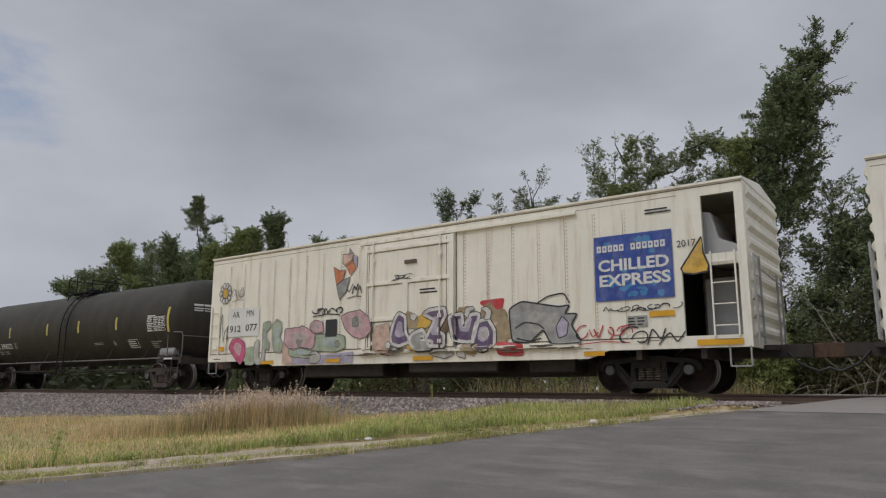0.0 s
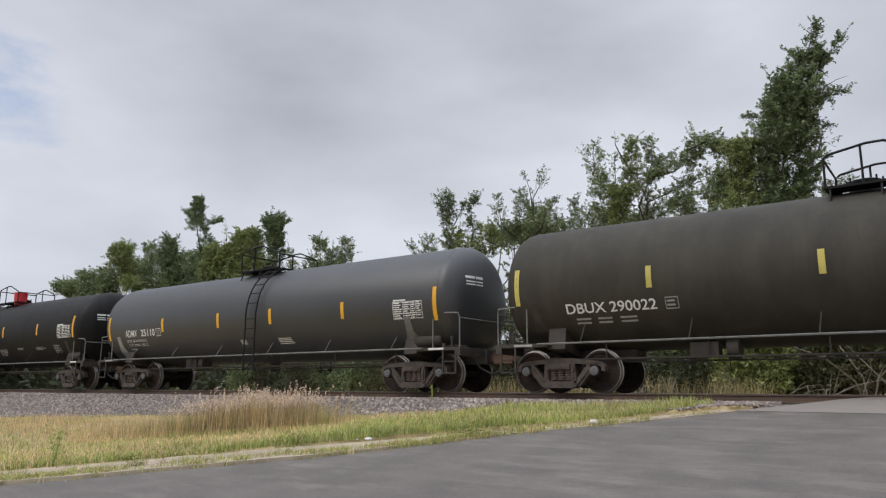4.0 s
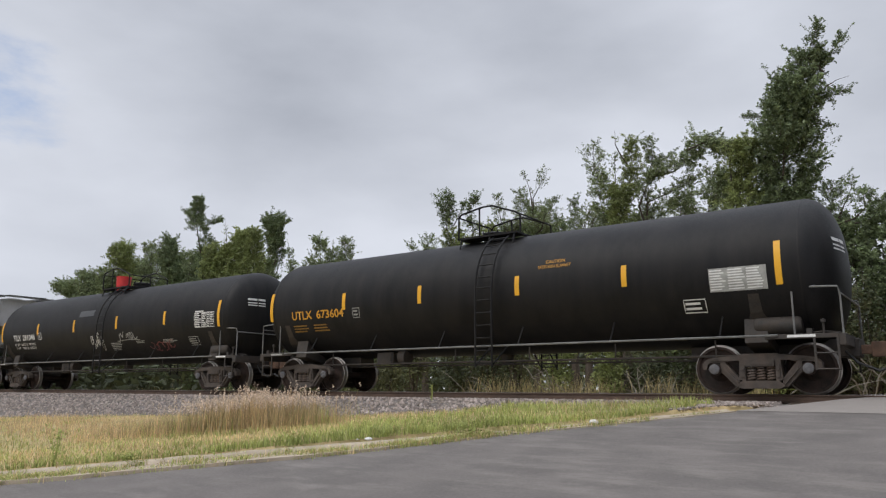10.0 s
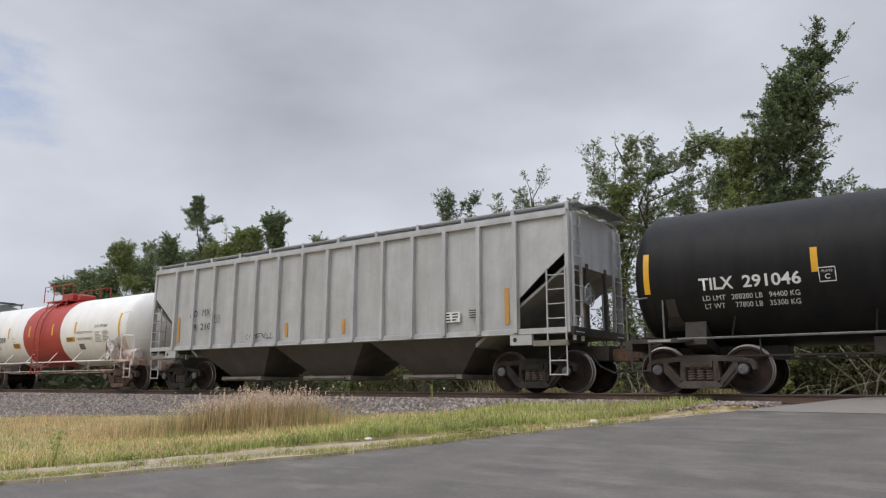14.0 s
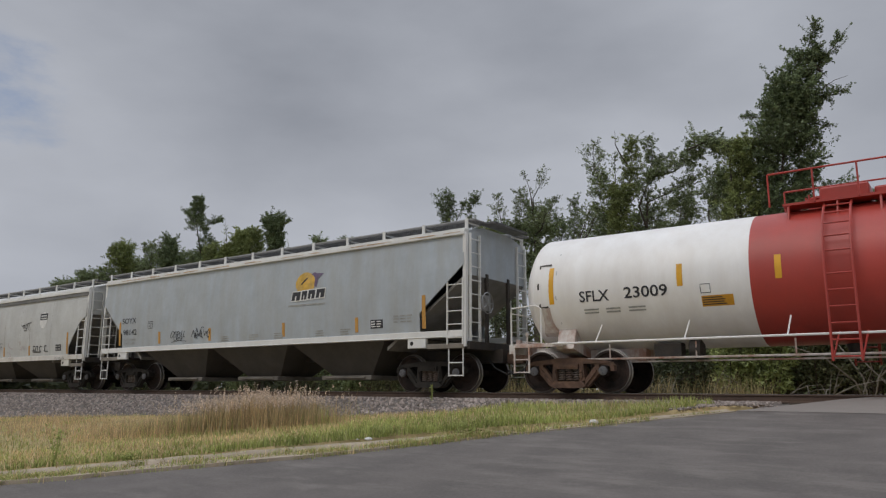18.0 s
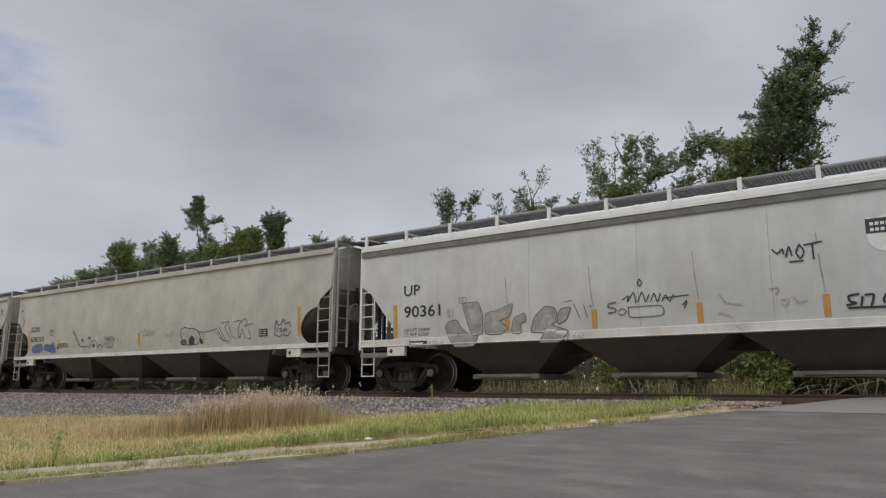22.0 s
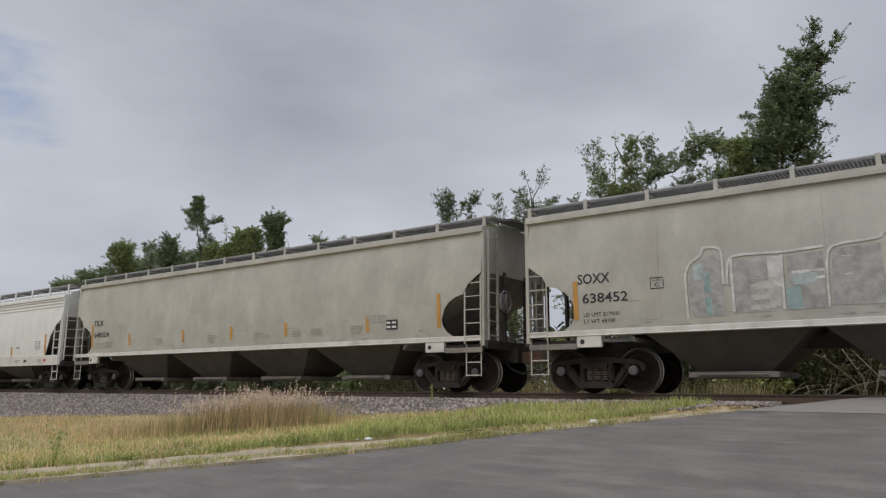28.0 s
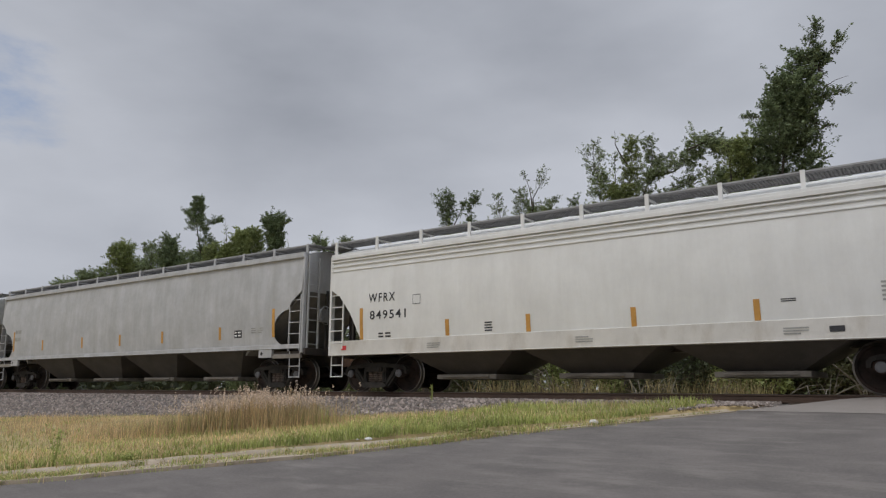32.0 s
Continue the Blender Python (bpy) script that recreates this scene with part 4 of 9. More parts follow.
    # running boards with their brackets
    zb = eave + deck
    for sy in (-1, 1):
        s = Shape()
        y0, y1 = sorted((sy * 0.82, sy * 1.38))
        for y in (y0, y1):
            s.box(-half - 0.25, half + 0.25, y - 0.014, y + 0.014, zb - 0.05, zb - 0.01)
            s.box(-half - 0.25, half + 0.25, y - 0.016, y + 0.016, zb - 0.01, zb + 0.022, 1)
        for y in np.linspace(y0, y1, 7)[1:-1]:
            s.box(-half - 0.25, half + 0.25, y - 0.005, y + 0.005, zb - 0.035, zb - 0.002)
        # open bars that let the sky through
        for x in np.arange(-half - 0.22, half + 0.22, 0.075):
            s.box(x - 0.012, x + 0.012, y0, y1, zb - 0.03, zb)
        part("running_board", s, [M["grating"], M["galv"]], car, "open steel grating roof walk")
        for x in np.linspace(-half + 0.02, half - 0.02, posts):
            s = Shape()
            s.prism([(x - 0.045, eave), (x + 0.045, eave), (x + 0.045, zb + 0.03), (x - 0.045, zb + 0.03)][::-1], sy * 1.43 - 0.02, sy * 1.43 + 0.02)
            a, b = sorted((sy * 1.43, sy * 0.85))
            s.box(x - 0.02, x + 0.02, a, b, zb - 0.09, zb - 0.05)
            part("roof_walk_bracket", s, M[trim], car)
    for d in (-1, 1):
        s = Shape()
        a, b = sorted((d * half + d * 0.05, d * half + d * 0.5))
        s.box(a, b, -0.9, 0.9, zb - 0.012, zb)
        s.box(a, b, -0.9, 0.9, zb - 0.05, zb - 0.03)
        part("end_walk", s, M["grating"], car)
        # end sheet and sloping hopper end
        s = Shape()
        s.slab([(-1.50, 3.0), (1.50, 3.0), (1.50, eave), (0.7, roof), (-0.7, roof), (-1.50, eave)], d * half - 0.04, d * half + 0.02)
        part("end_sheet", s, M[paint], car)
        s = Shape()
        a = [(d * half, 3.02), (d * (half - 2.6), 1.2), (d * (half - 2.6), 1.1), (d * (half - 0.06), 2.9)]
        s.prism(a if d < 0 else a[::-1], -1.49, 1.49)
        part("slope_sheet", s, M["slope"], car, "sloping end of the hopper, shade put into its colour")
        # end frame
        s = Shape()
        a, b = sorted((d * (half - 1.5), d * (half + 0.1)))
        s.box(a, b, -1.5, 1.5, sill[0] - 0.03, sill[0] + 0.05)
        a, b = sorted((d * (half - 2.2), d * (coupler_x - 0.35)))
        s.box(a, b, -0.3, 0.3, 0.76, 1.12)
        a, b = sorted((d * half, d * (half + 0.12)))
        s.box(a, b, -1.52, 1.52, sill[0] - 0.06, sill[0] + 0.14)
        for y in (-0.55, 0.55):
            a, b = sorted((d * half - d * 0.02, d * half + d * 0.06))
            s.box(a, b, y - 0.05, y + 0.05, sill[0], 3.1)
        part("end_frame", s, M["frame_black"], car, bevel=0.01)
        # corner ladders on the flank and on the end
        for sy in (-1, 1):
            s = ladder_shape(d * half - d * 0.52 - 0.0, d * half - d * 0.04, 1.2, 2.9, sy * 1.6, 5)
            part("side_ladder", s, M[trim], car)
            s = Shape()
            for z in (0.42, 0.74):
                s.tube([(d * half - d * 0.5, sy * 1.55, z), (d * half - d * 0.06, sy * 1.55, z)], 0.016, 5)
            for x in (d * half - d * 0.5, d * half - d * 0.06):
                s.tube([(x, sy * 1.55, 0.40), (x, sy * 1.55, 1.2)], 0.018, 5)
            part("sill_step", s, M[trim], car)
            s = Shape()
            for y in (sy * 1.42, sy * 0.98):
                s.box(d * half + d * 0.06 - 0.012, d * half + d * 0.1 + 0.012, y - 0.02, y + 0.02, 1.2, eave)
            for z in np.arange(1.4, eave, 0.36):
                s.tube([(d * half + d * 0.12, sy * 1.42, z), (d * half + d * 0.12, sy * 0.98, z)], 0.016, 5)
            part("end_ladder", s, M[trim], car)
    # brake gear on the rear end
    s = Shape().lathe([(0.0, 0.27), (0.02, 0.29), (0.04, 0.27)], "x", (half + 0.16, -0.75, 2.3), 20, [0, 0])
    for k in range(5):
        s.tube([(half + 0.18, -0.75, 2.3), (half + 0.18, -0.75 + 0.27 * math.cos(k * 1.257), 2.3 + 0.27 * math.sin(k * 1.257))], 0.014, 5)
    s.box(half + 0.04, half + 0.16, -0.92, -0.58, 2.1, 2.5)
    part("brake_wheel", s, M["galv"], car)
    # dust and scuffs that cling above the sill
    if paint == "hopper_cream":
        rg = random.Random(int(centre * 7) % 1000)
        s = Shape()
        for i in range(70):
            z = z0 + 0.03 + 0.75 * rg.random() ** 2.4
            fill(s, blob(rg.uniform(-half + 1.5, half - 1.5), z, rg.uniform(0.03, 0.2), rg.uniform(0.006, 0.018), rg, 12, 0.6), surf, 0.003 + 0.0001 * (i % 9))
        tagged(part("dust_streaks", s, M["dust"], car, smooth=0), "dark dust streaks above the sill", kind="stuff")
    # faint seams between the side plates
    if paint in ("hopper_cream", "hopper_light"):
        for x in np.linspace(-half, half, 7)[1:-1]:
            s = Shape()
            patch(s, x - 0.005, x + 0.005, z0 + 0.02, eave - 0.22, surf, 0.0035, 8)
            part("plate_seam", s, M["dust"], car, "faint upright seam between side plates", smooth=0)
    # discharge bays
    usable = truck_x * 2 - 2.4
    w = usable / bays
    for i in range(bays):
        xa = -usable / 2 + w * i
        xm = xa + w / 2
        s = Shape()
        tx, ty, bx, by = w * 0.485, 1.46, w * 0.2, 0.7
        zt, zb2 = sill[0] + mid + 0.03, 0.46
        vs = [(xm - tx, -ty, zt), (xm + tx, -ty, zt), (xm + tx, ty, zt), (xm - tx, ty, zt), (xm - bx, -by, zb2), (xm + bx, -by, zb2), (xm + bx, by, zb2), (xm - bx, by, zb2)]
        s.add(vs, [(0, 1, 2, 3), (7, 6, 5, 4), (0, 4, 5, 1), (1, 5, 6, 2), (2, 6, 7, 3), (3, 7, 4, 0)])
        # the bay's colour holds dust and the shade below the sill
        part("discharge_bay", s, M["bay"], car, "dusty sloping hopper bay, shade put into its colour", smooth=0)
        s = Shape()
        s.box(xm - bx - 0.2, xm + bx + 0.2, -by - 0.28, by + 0.28, 0.34, 0.46)
        s.tube([(xm - bx, -by - 0.32, 0.40), (xm + bx, -by - 0.32, 0.40)], 0.03, 6)
        part("outlet_gate", s, M["gate"], car, "dusty steel outlet gate", bevel=0.01)
    s = Shape()
    s.box(-truck_x - 0.8, truck_x + 0.8, -0.25, 0.25, 0.92, 1.2)
    # dark plate added over the bays to keep the gaps between them dark
    s.box(-usable / 2 - 0.6, usable / 2 + 0.6, -1.48, 1.48, sill[0] + mid + 0.035, sill[0] + mid + 0.06)
    part("centre_sill", s, M["frame_black"], car)
    for i, (x, h) in enumerate(strips):
        s = Shape()
        patch(s, x - 0.06, x + 0.06, strip_z, strip_z + h, surf, 0.008 if not ribs else 0.02, 4)
        part("reflective_strip", s, M["faded_yellow"], car, "faded orange reflective strip")
    trucks(car, (-truck_x, truck_x), rusty)
    couplers(car, (-coupler_x, coupler_x))
    return car, surf


# ---- refrigerated boxcars ----
def reefer_car(label, centre, half, truck_x, coupler_x, decorated=True):
    car = car_thing("refrigerated_boxcar", label, "boxcar", centre)
    eave, low = 4.36, 0.93
    surf = on_flat(-1.56)
    # body with the open machinery bay at its front end on the near side
    bay0, bay1 = half - 0.85, half - 0.17
    for sy in (-1, 1):
        y0, y1 = sorted((sy * 1.56, sy * 1.48))
        def panel(*b):
            part("wall_panel", Shape().box(b[0], b[1], y0, y1, b[2], b[3]), M["reefer"], car, "weathered white wall panel")

        if sy < 0:
            panel(-half, bay0 - 0.47, low, eave)
            panel(bay0 - 0.47, bay0, 2.62, eave)
            panel(bay0 - 0.47, half, low, 1.18)
            panel(bay1, half, 1.18, eave)
            panel(bay0, bay1, 4.12, eave)
            panel(bay0, bay1, 2.62, 2.86)
        else:
            panel(-half, half, low, eave)
    s = Shape()
    s.slab([(-1.60, eave), (1.60, eave), (1.60, eave + 0.05), (0, eave + 0.24), (-1.60, eave + 0.05)], -half - 0.02, half + 0.02)
    part("roof", s, M["reefer"], car)
    for d in (-1, 1):
        s = Shape()
        a, b = sorted((d * half, d * (half - 0.08)))
        s.box(a, b, -1.48, 1.48, low, eave)
        part("end_wall", s, M["reefer"], car)
        for k in range(9):
            z = low + 0.35 + k * 0.36
            s = Shape().prism([(d * half, z - 0.13), (d * (half + 0.07), z - 0.04), (d * (half + 0.07), z + 0.04), (d * half, z + 0.13)][::-d], -1.38, 1.38)
            part("end_rib", s, M["reefer"], car, smooth=0)
        s = Shape()
        for y in (-1.45, -1.0):
            s.box(d * (half + 0.1) - 0.02, d * (half + 0.1) + 0.02, y - 0.02, y + 0.02, 1.0, 2.8)
        for z in np.arange(1.15, 2.8, 0.4):
            s.tube([(d * (half + 0.12), -1.45, z), (d * (half + 0.12), -1.0, z)], 0.016, 5)
        s.tube([(d * (half + 0.1), -1.0, 2.55), (d * (half + 0.1), 1.45, 2.4)], 0.018, 5)
        for y in (0.6, 1.05):
            s.box(d * (half + 0.1) - 0.02, d * (half + 0.1) + 0.02, y - 0.02, y + 0.02, 1.0, 2.6)
        for z in np.arange(1.15, 2.6, 0.4):
            s.tube([(d * (half + 0.12), 0.6, z), (d * (half + 0.12), 1.05, z)], 0.016, 5)
        part("end_ladder", s, M["galv"], car)
        s = Shape()
        a, b = sorted((d * (half - 2), d * (coupler_x - 0.3)))
        s.box(a, b, -0.3, 0.3, 0.76, 1.02)
        s.box(min(d * half, d * (half + 0.25)), max(d * half, d * (half + 0.25)), -0.7, 0.7, 0.9, 1.0)
        part("draft_sill", s, M["frame_black"], car)
        s = Shape()
        for x in (d * half - d * 0.45, d * half - d * 0.05):
            s.box(x - 0.015, x + 0.015, -1.56, -1.52, 0.55, 0.95)
        s.box(min(d * half - d * 0.45, d * half - d * 0.05), max(d * half - d * 0.45, d * half - d * 0.05), -1.56, -1.52, 0.54, 0.57)
        part("sill_step", s, M["galv"], car)
    s = Shape()
    s.box(-half + 0.1, half - 0.1, -1.46, 1.46, 0.95, 1.1)
    s.box(-half + 3.6, half - 3.6, -0.5, 0.5, 0.40, 0.95)
    for x in np.linspace(-half + 1, half - 1, 12):
        s.box(x - 0.06, x + 0.06, -1.44, 1.44, 0.72, 0.95)
    part("underframe", s, M["frame_black"], car)
    s = Shape()
    s.box(-0.2, 2.6, -1.4, -0.7, 0.50, 0.93)
    part("fuel_tank", s, M["frame_black"], car, "long black fuel tank under the floor", bevel=0.05)
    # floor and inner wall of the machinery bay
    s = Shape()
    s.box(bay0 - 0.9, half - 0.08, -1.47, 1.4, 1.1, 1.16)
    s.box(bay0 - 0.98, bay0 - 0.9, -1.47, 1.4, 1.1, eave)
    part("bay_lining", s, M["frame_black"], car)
    s = Shape()
    s.prism([(bay0 - 0.1, 2.75), (bay0 - 0.1, 3.85), (bay0 + 0.12, 3.8), (bay0 + 0.26, 3.22), (bay0 + 0.66, 3.05), (bay0 + 0.66, 2.75)][::-1], -1.3, 0.2)
    s.box(bay0 - 0.3, bay1 - 0.05, -0.6, 0.6, 1.16, 2.5)
    part("cooling_unit", s, M["hopper_grey"], car, "white refrigeration unit in its open bay", bevel=0.04)
    s = ladder_shape(bay0 + 0.14, bay1 - 0.06, 1.15, 2.9, -1.6, 4)
    part("side_ladder", s, M["reefer"], car)
    s = ladder_shape(-half + 0.12, -half + 0.55, 1.15, 2.75, -1.6, 4, 0.014)
    part("side_ladder", s, M["reefer"], car)
    # sliding plug door with its rods and rails
    dx0, dx1 = -1.66, 1.46
    s = Shape()
    s.box(dx0, dx1, -1.63, -1.56, 1.15, eave - 0.28)
    part("plug_door", s, M["reefer"], car, "wide white plug door", bevel=0.015)
    bars_at = [(dx0 + 0.04, dx1 - 0.04, z - 0.05, z + 0.05, 0.0) for z in (1.95, 2.95, 3.9)] + [(dx0 + 1.42, dx0 + 1.62, 1.2, 2.9, 0.003)] + [(x - 0.04, x + 0.1, 1.15, eave - 0.3, 0.006) for x in (dx0 + 0.04, dx1 - 0.1)]
    for a, b, c, d, out in bars_at:
        part("door_stiffener", Shape().box(a, b, -1.665 - out, -1.63, c, d), M["reefer"], car, bevel=0.01)
    for x in (dx0 + 0.38, dx1 - 0.42):
        s = Shape()
        s.tube([(x, -1.69, 2.0), (x, -1.69, eave - 0.25)], 0.025, 6)
        for z in (1.3, 1.95, 2.95, 3.6, 3.9):
            s.box(x - 0.05, x + 0.05, -1.71, -1.63, z - 0.05, z + 0.05)
        part("locking_rod", s, M["reefer"], car, "upright locking rod of the door")
    part("door_latch", Shape().box(dx0 + 1.5, dx0 + 1.9, -1.68, -1.63, 3.42, 3.52), M["grime"], car, "dark latch plate on the door", bevel=0.01)
    for x in (dx0 + 0.38, dx1 - 0.42):
        part("rod_foot", Shape().tube([(x, -1.69, 1.1), (x, -1.69, 2.0)], 0.025, 6), M["grime"], car, "grimy lower end of a locking rod")
    part("eave_line", Shape().box(-half, half, -1.566, -1.558, eave - 0.045, eave - 0.03), M["grime"], car, "dark line under the roof edge", smooth=0)
    part("fascia_line", Shape().box(-half + 0.05, bay0 - 0.5, -1.565, -1.558, eave - 0.165, eave - 0.157), M["grime"], car, "thin dark seam below the eave", smooth=0)
    s = Shape()
    s.box(dx0 - 0.2, 4.9, -1.64, -1.56, eave - 0.26, eave - 0.17)
    s.box(dx0 - 0.2, 4.9, -1.63, -1.56, 1.03, 1.12)
    part("door_track", s, M["reefer"], car, bevel=0.006)
    for a, b, c, d in ((dx0 - 0.05, dx0 - 0.02, 1.12, eave - 0.25), (dx1 + 0.02, dx1 + 0.04, 1.12, eave - 0.25), (dx0 + 0.02, dx1 - 0.02, eave - 0.295, eave - 0.282)):
        part("door_gap", Shape().box(a, b, -1.566, -1.558, c, d), M["grime"], car, "dark line along the gap round the door", smooth=0)
    # thin dark lines inside the upright stiffeners and below each crossbar
    for x in (dx0 + 0.2, dx1 - 0.24):
        part("door_gap", Shape().box(x - 0.008, x + 0.008, -1.634, -1.628, 1.2, eave - 0.32), M["grime"], car, smooth=0)
    for z in (1.89, 2.89, 3.84):
        part("door_gap", Shape().box(dx0 + 0.22, dx1 - 0.26, -1.634, -1.628, z - 0.012, z), M["grime"], car, smooth=0)
    # lowered skirt between the trucks
    s = Shape()
    s.prism([(-5.9, low + 0.01), (5.6, low + 0.01), (5.1, 0.76), (-5.4, 0.76)][::-1], -1.555, -1.5)
    part("side_skirt", s, M["reefer"], car)
    part("sill_seam", Shape().box(-half + 0.05, bay0 - 0.5, -1.568, -1.558, 1.165, 1.19), M["grime"], car, "dark grimy seam above the sill", smooth=0)
    # black boxes added to stand for the deep shadow under the floor
    for a, b, c in ((-4.3, -1.2, 0.42), (3.4, 4.6, 0.48)):
        part("battery_box", Shape().box(a, b, -1.25, -0.55, c, 0.93), M["frame_black"], car, "black box added for the shadow under the floor", bevel=0.03)
    # riveted seams
    for x in np.arange(-half + 0.95, half - 1.9, 0.72):
        if dx0 - 0.1 < x < dx1 + 0.2:
            continue
        s = Shape()
        s.box(x - 0.006, x + 0.012, -1.564, -1.558, low + 0.25, eave - 0.3)
        for z in np.arange(low + 0.3, eave - 0.3, 0.09):
            s.box(x + 0.045, x + 0.07, -1.572, -1.558, z, z + 0.026)
        part("rivet_seam", s, M["seam"], car, smooth=0)
    trucks(car, (-truck_x, truck_x), False)
    couplers(car, (-coupler_x, coupler_x))
    return car, surf


# ---- the train, from the front ----
MARK = 0.48
EQ = "dull black tank car with white lettering"

reefer_car("white refrigerated boxcar coupled at the front", 7.4, 8.63, 6.3, 9.75, False)
reefer, reefer_s = reefer_car("weathered white refrigerated boxcar covered in colourful graffiti", -12.08, 8.61, 6.3, 9.75)
dbux, dbux_s = tank_car("dusty olive-brown tank car with faded yellow strips", -30.78, 7.75, 6.87, 1.55, 2.53, "olive_paint",
                        [(-7.75, 0.88), (-4.46, MARK), (-1.07, MARK), (1.49, MARK), (4.28, MARK), (7.63, 0.88)], 2.5, 0.62, 9.05, tape="pale_tape")
admx, admx_s = tank_car("dark grey tank car with white lettering and yellow strips", -48.85, 7.9, 6.8, 1.55, 2.45, "grey_paint",
                        [(-7.82, 0.88), (-4.34, MARK), (-1.2, MARK), (1.39, MARK), (4.5, MARK), (7.82, 0.88)], 2.3, 0.68, 9.05)
tilx, tilx_s = tank_car(EQ + " and a red valve housing", -67.1, 7.85, 6.94, 1.55, 2.53, "black_paint",
                        [(-7.93, 0.88), (-4.86, MARK), (-1.7, MARK), (1.46, MARK), (4.63, MARK), (7.64, 0.88)], 2.55, -0.7, 9.1, red_bin=0.32)
utlx, utlx_s = tank_car("black tank car with yellow lettering and yellow strips", -84.9, 7.5, 6.55, 1.55, 2.53, "black_paint",
                        [(-7.62, 0.88), (-4.54, MARK), (-1.78, MARK), (1.22, MARK), (3.95, MARK), (7.12, 0.88)], 2.56, 0.35, 8.75)
tilx2, tilx2_s = tank_car(EQ + " and scribbled graffiti", -102.85, 7.9, 7.1, 1.55, 2.53, "black_paint",
                          [(-7.99, 0.88), (-4.68, MARK), (-1.68, MARK), (1.47, MARK), (4.6, MARK), (7.68, 0.88)], 2.55, 0.6, 9.1, red_bin=-0.13)
aomx, aomx_s = hopper_car("light grey ribbed covered hopper car with three bays", -121.0, 8.28, 7.1, "hopper_grey", 3, 9.05, posts=12, ribs=14, cut="straight", bulge=0.03, eave=4.2, sill=(1.38, 1.5), deck=0.28,
                          strips=((-6.72, 0.88), (-3.71, 0.42), (-1.21, 0.42), (1.18, 0.42), (3.64, 0.42), (6.64, 0.88)))
sflx, sflx_s = tank_car("white tank car with a wide red band and red top platform", -137.87, 6.58, 5.86, 1.42, 2.42, "white_paint",
                        [(-6.1, 0.88), (-3.04, MARK), (-1.08, MARK), (0.95, MARK), (2.83, MARK), (6.09, 0.88)], 2.5, 0.0, 7.95, trim="rusty_white", rail_mat="white_paint", band=3.25, platform="cage", rusty="tan")
soyx, soyx_s = hopper_car("pale blue-grey covered hopper car with a round logo", -154.85, 8.5, 7.05, "hopper_blue", 3, 9.2, sill=(1.14, 1.56), mid=0.26, posts=13, cut="soy", trim="hopper_white",
                          strips=((-7.23, 0.88), (-4.68, 0.42), (-1.8, 0.42), (1.82, 0.42), (4.84, 0.42), (7.23, 0.88)))
upx, upx_s = hopper_car("light grey covered hopper car with a dark shield and graffiti", -172.8, 8.12, 6.87, "hopper_light", 3, 9.0, mid=0.08, posts=12, eave=3.95, roof=4.3, deck=0.44, band=1, cut="angle", trim="hopper_white", strip_z=1.44,
                        strips=((-6.84, 0.88), (-3.33, 0.42), (-1.06, 0.42), (1.28, 0.42), (3.63, 0.42), (6.83, 0.88)))
soxx, soxx_s = hopper_car("dusty cream covered hopper car with four bays and graffiti", -191.8, 9.72, 8.27, "hopper_cream", 4, 10.35, mid=0.14, posts=14,
                          strips=((-8.49, 0.88), (-5.96, 0.42), (-0.08, 0.42), (8.4, 0.88)))
soxx2, soxx2_s = hopper_car("dusty cream covered hopper car with large faded graffiti", -212.48, 9.7, 8.2, "hopper_cream", 4, 10.35, mid=0.14, posts=14,
                            strips=((-8.43, 0.88), (-0.01, 0.42), (8.32, 0.88)))
tilx3, tilx3_s = hopper_car("plain dusty cream covered hopper car with orange strips", -233.22, 9.75, 8.35, "hopper_cream", 4, 10.35, mid=0.14, posts=14,
                            strips=((-8.49, 0.88), (-5.88, 0.42), (-2.57, 0.42), (0.03, 0.42), (2.63, 0.42), (5.95, 0.42), (8.42, 0.88)))
wfrx, wfrx_s = hopper_car("clean white covered hopper car with black lettering", -252.2, 7.95, 6.6, "hopper_white", 3, 8.55, posts=11, eave=3.84, roof=4.25, deck=0.5, band=3, cut="angle", sill=(1.02, 1.42), strip_z=1.43, pads=False,
                          strips=((-6.71, 0.88), (-3.76, 0.42), (-1.39, 0.42), (1.22, 0.42), (3.75, 0.42), (6.76, 0.88)))
grey, grey_s = hopper_car("dull grey covered hopper car with four bays", -271.2, 9.85, 8.35, "hopper_grey", 4, 10.45, mid=0.14, posts=14, strips=((-8.5, 0.88), (-5.9, 0.42), (-2.7, 0.42), (0.03, 0.42), (2.76, 0.42), (6.01, 0.42), (8.62, 0.88)))
last, last_s = hopper_car("light grey covered hopper car at the end of the view", -291.9, 9.7, 8.25, "hopper_light", 4, 10.3, mid=0.14, posts=14)


# ---- lettering, data panels and graffiti ----
def paint(name, colour):
    return mat(name, colour, 0.6, vary=0.3, scale=5, fine=22, bump=0.0, streak=tuple(c * 0.6 + 0.16 for c in colour), streak_amount=0.5, stretch=(5, 5, 2.5), low=0.45, high=0.7)


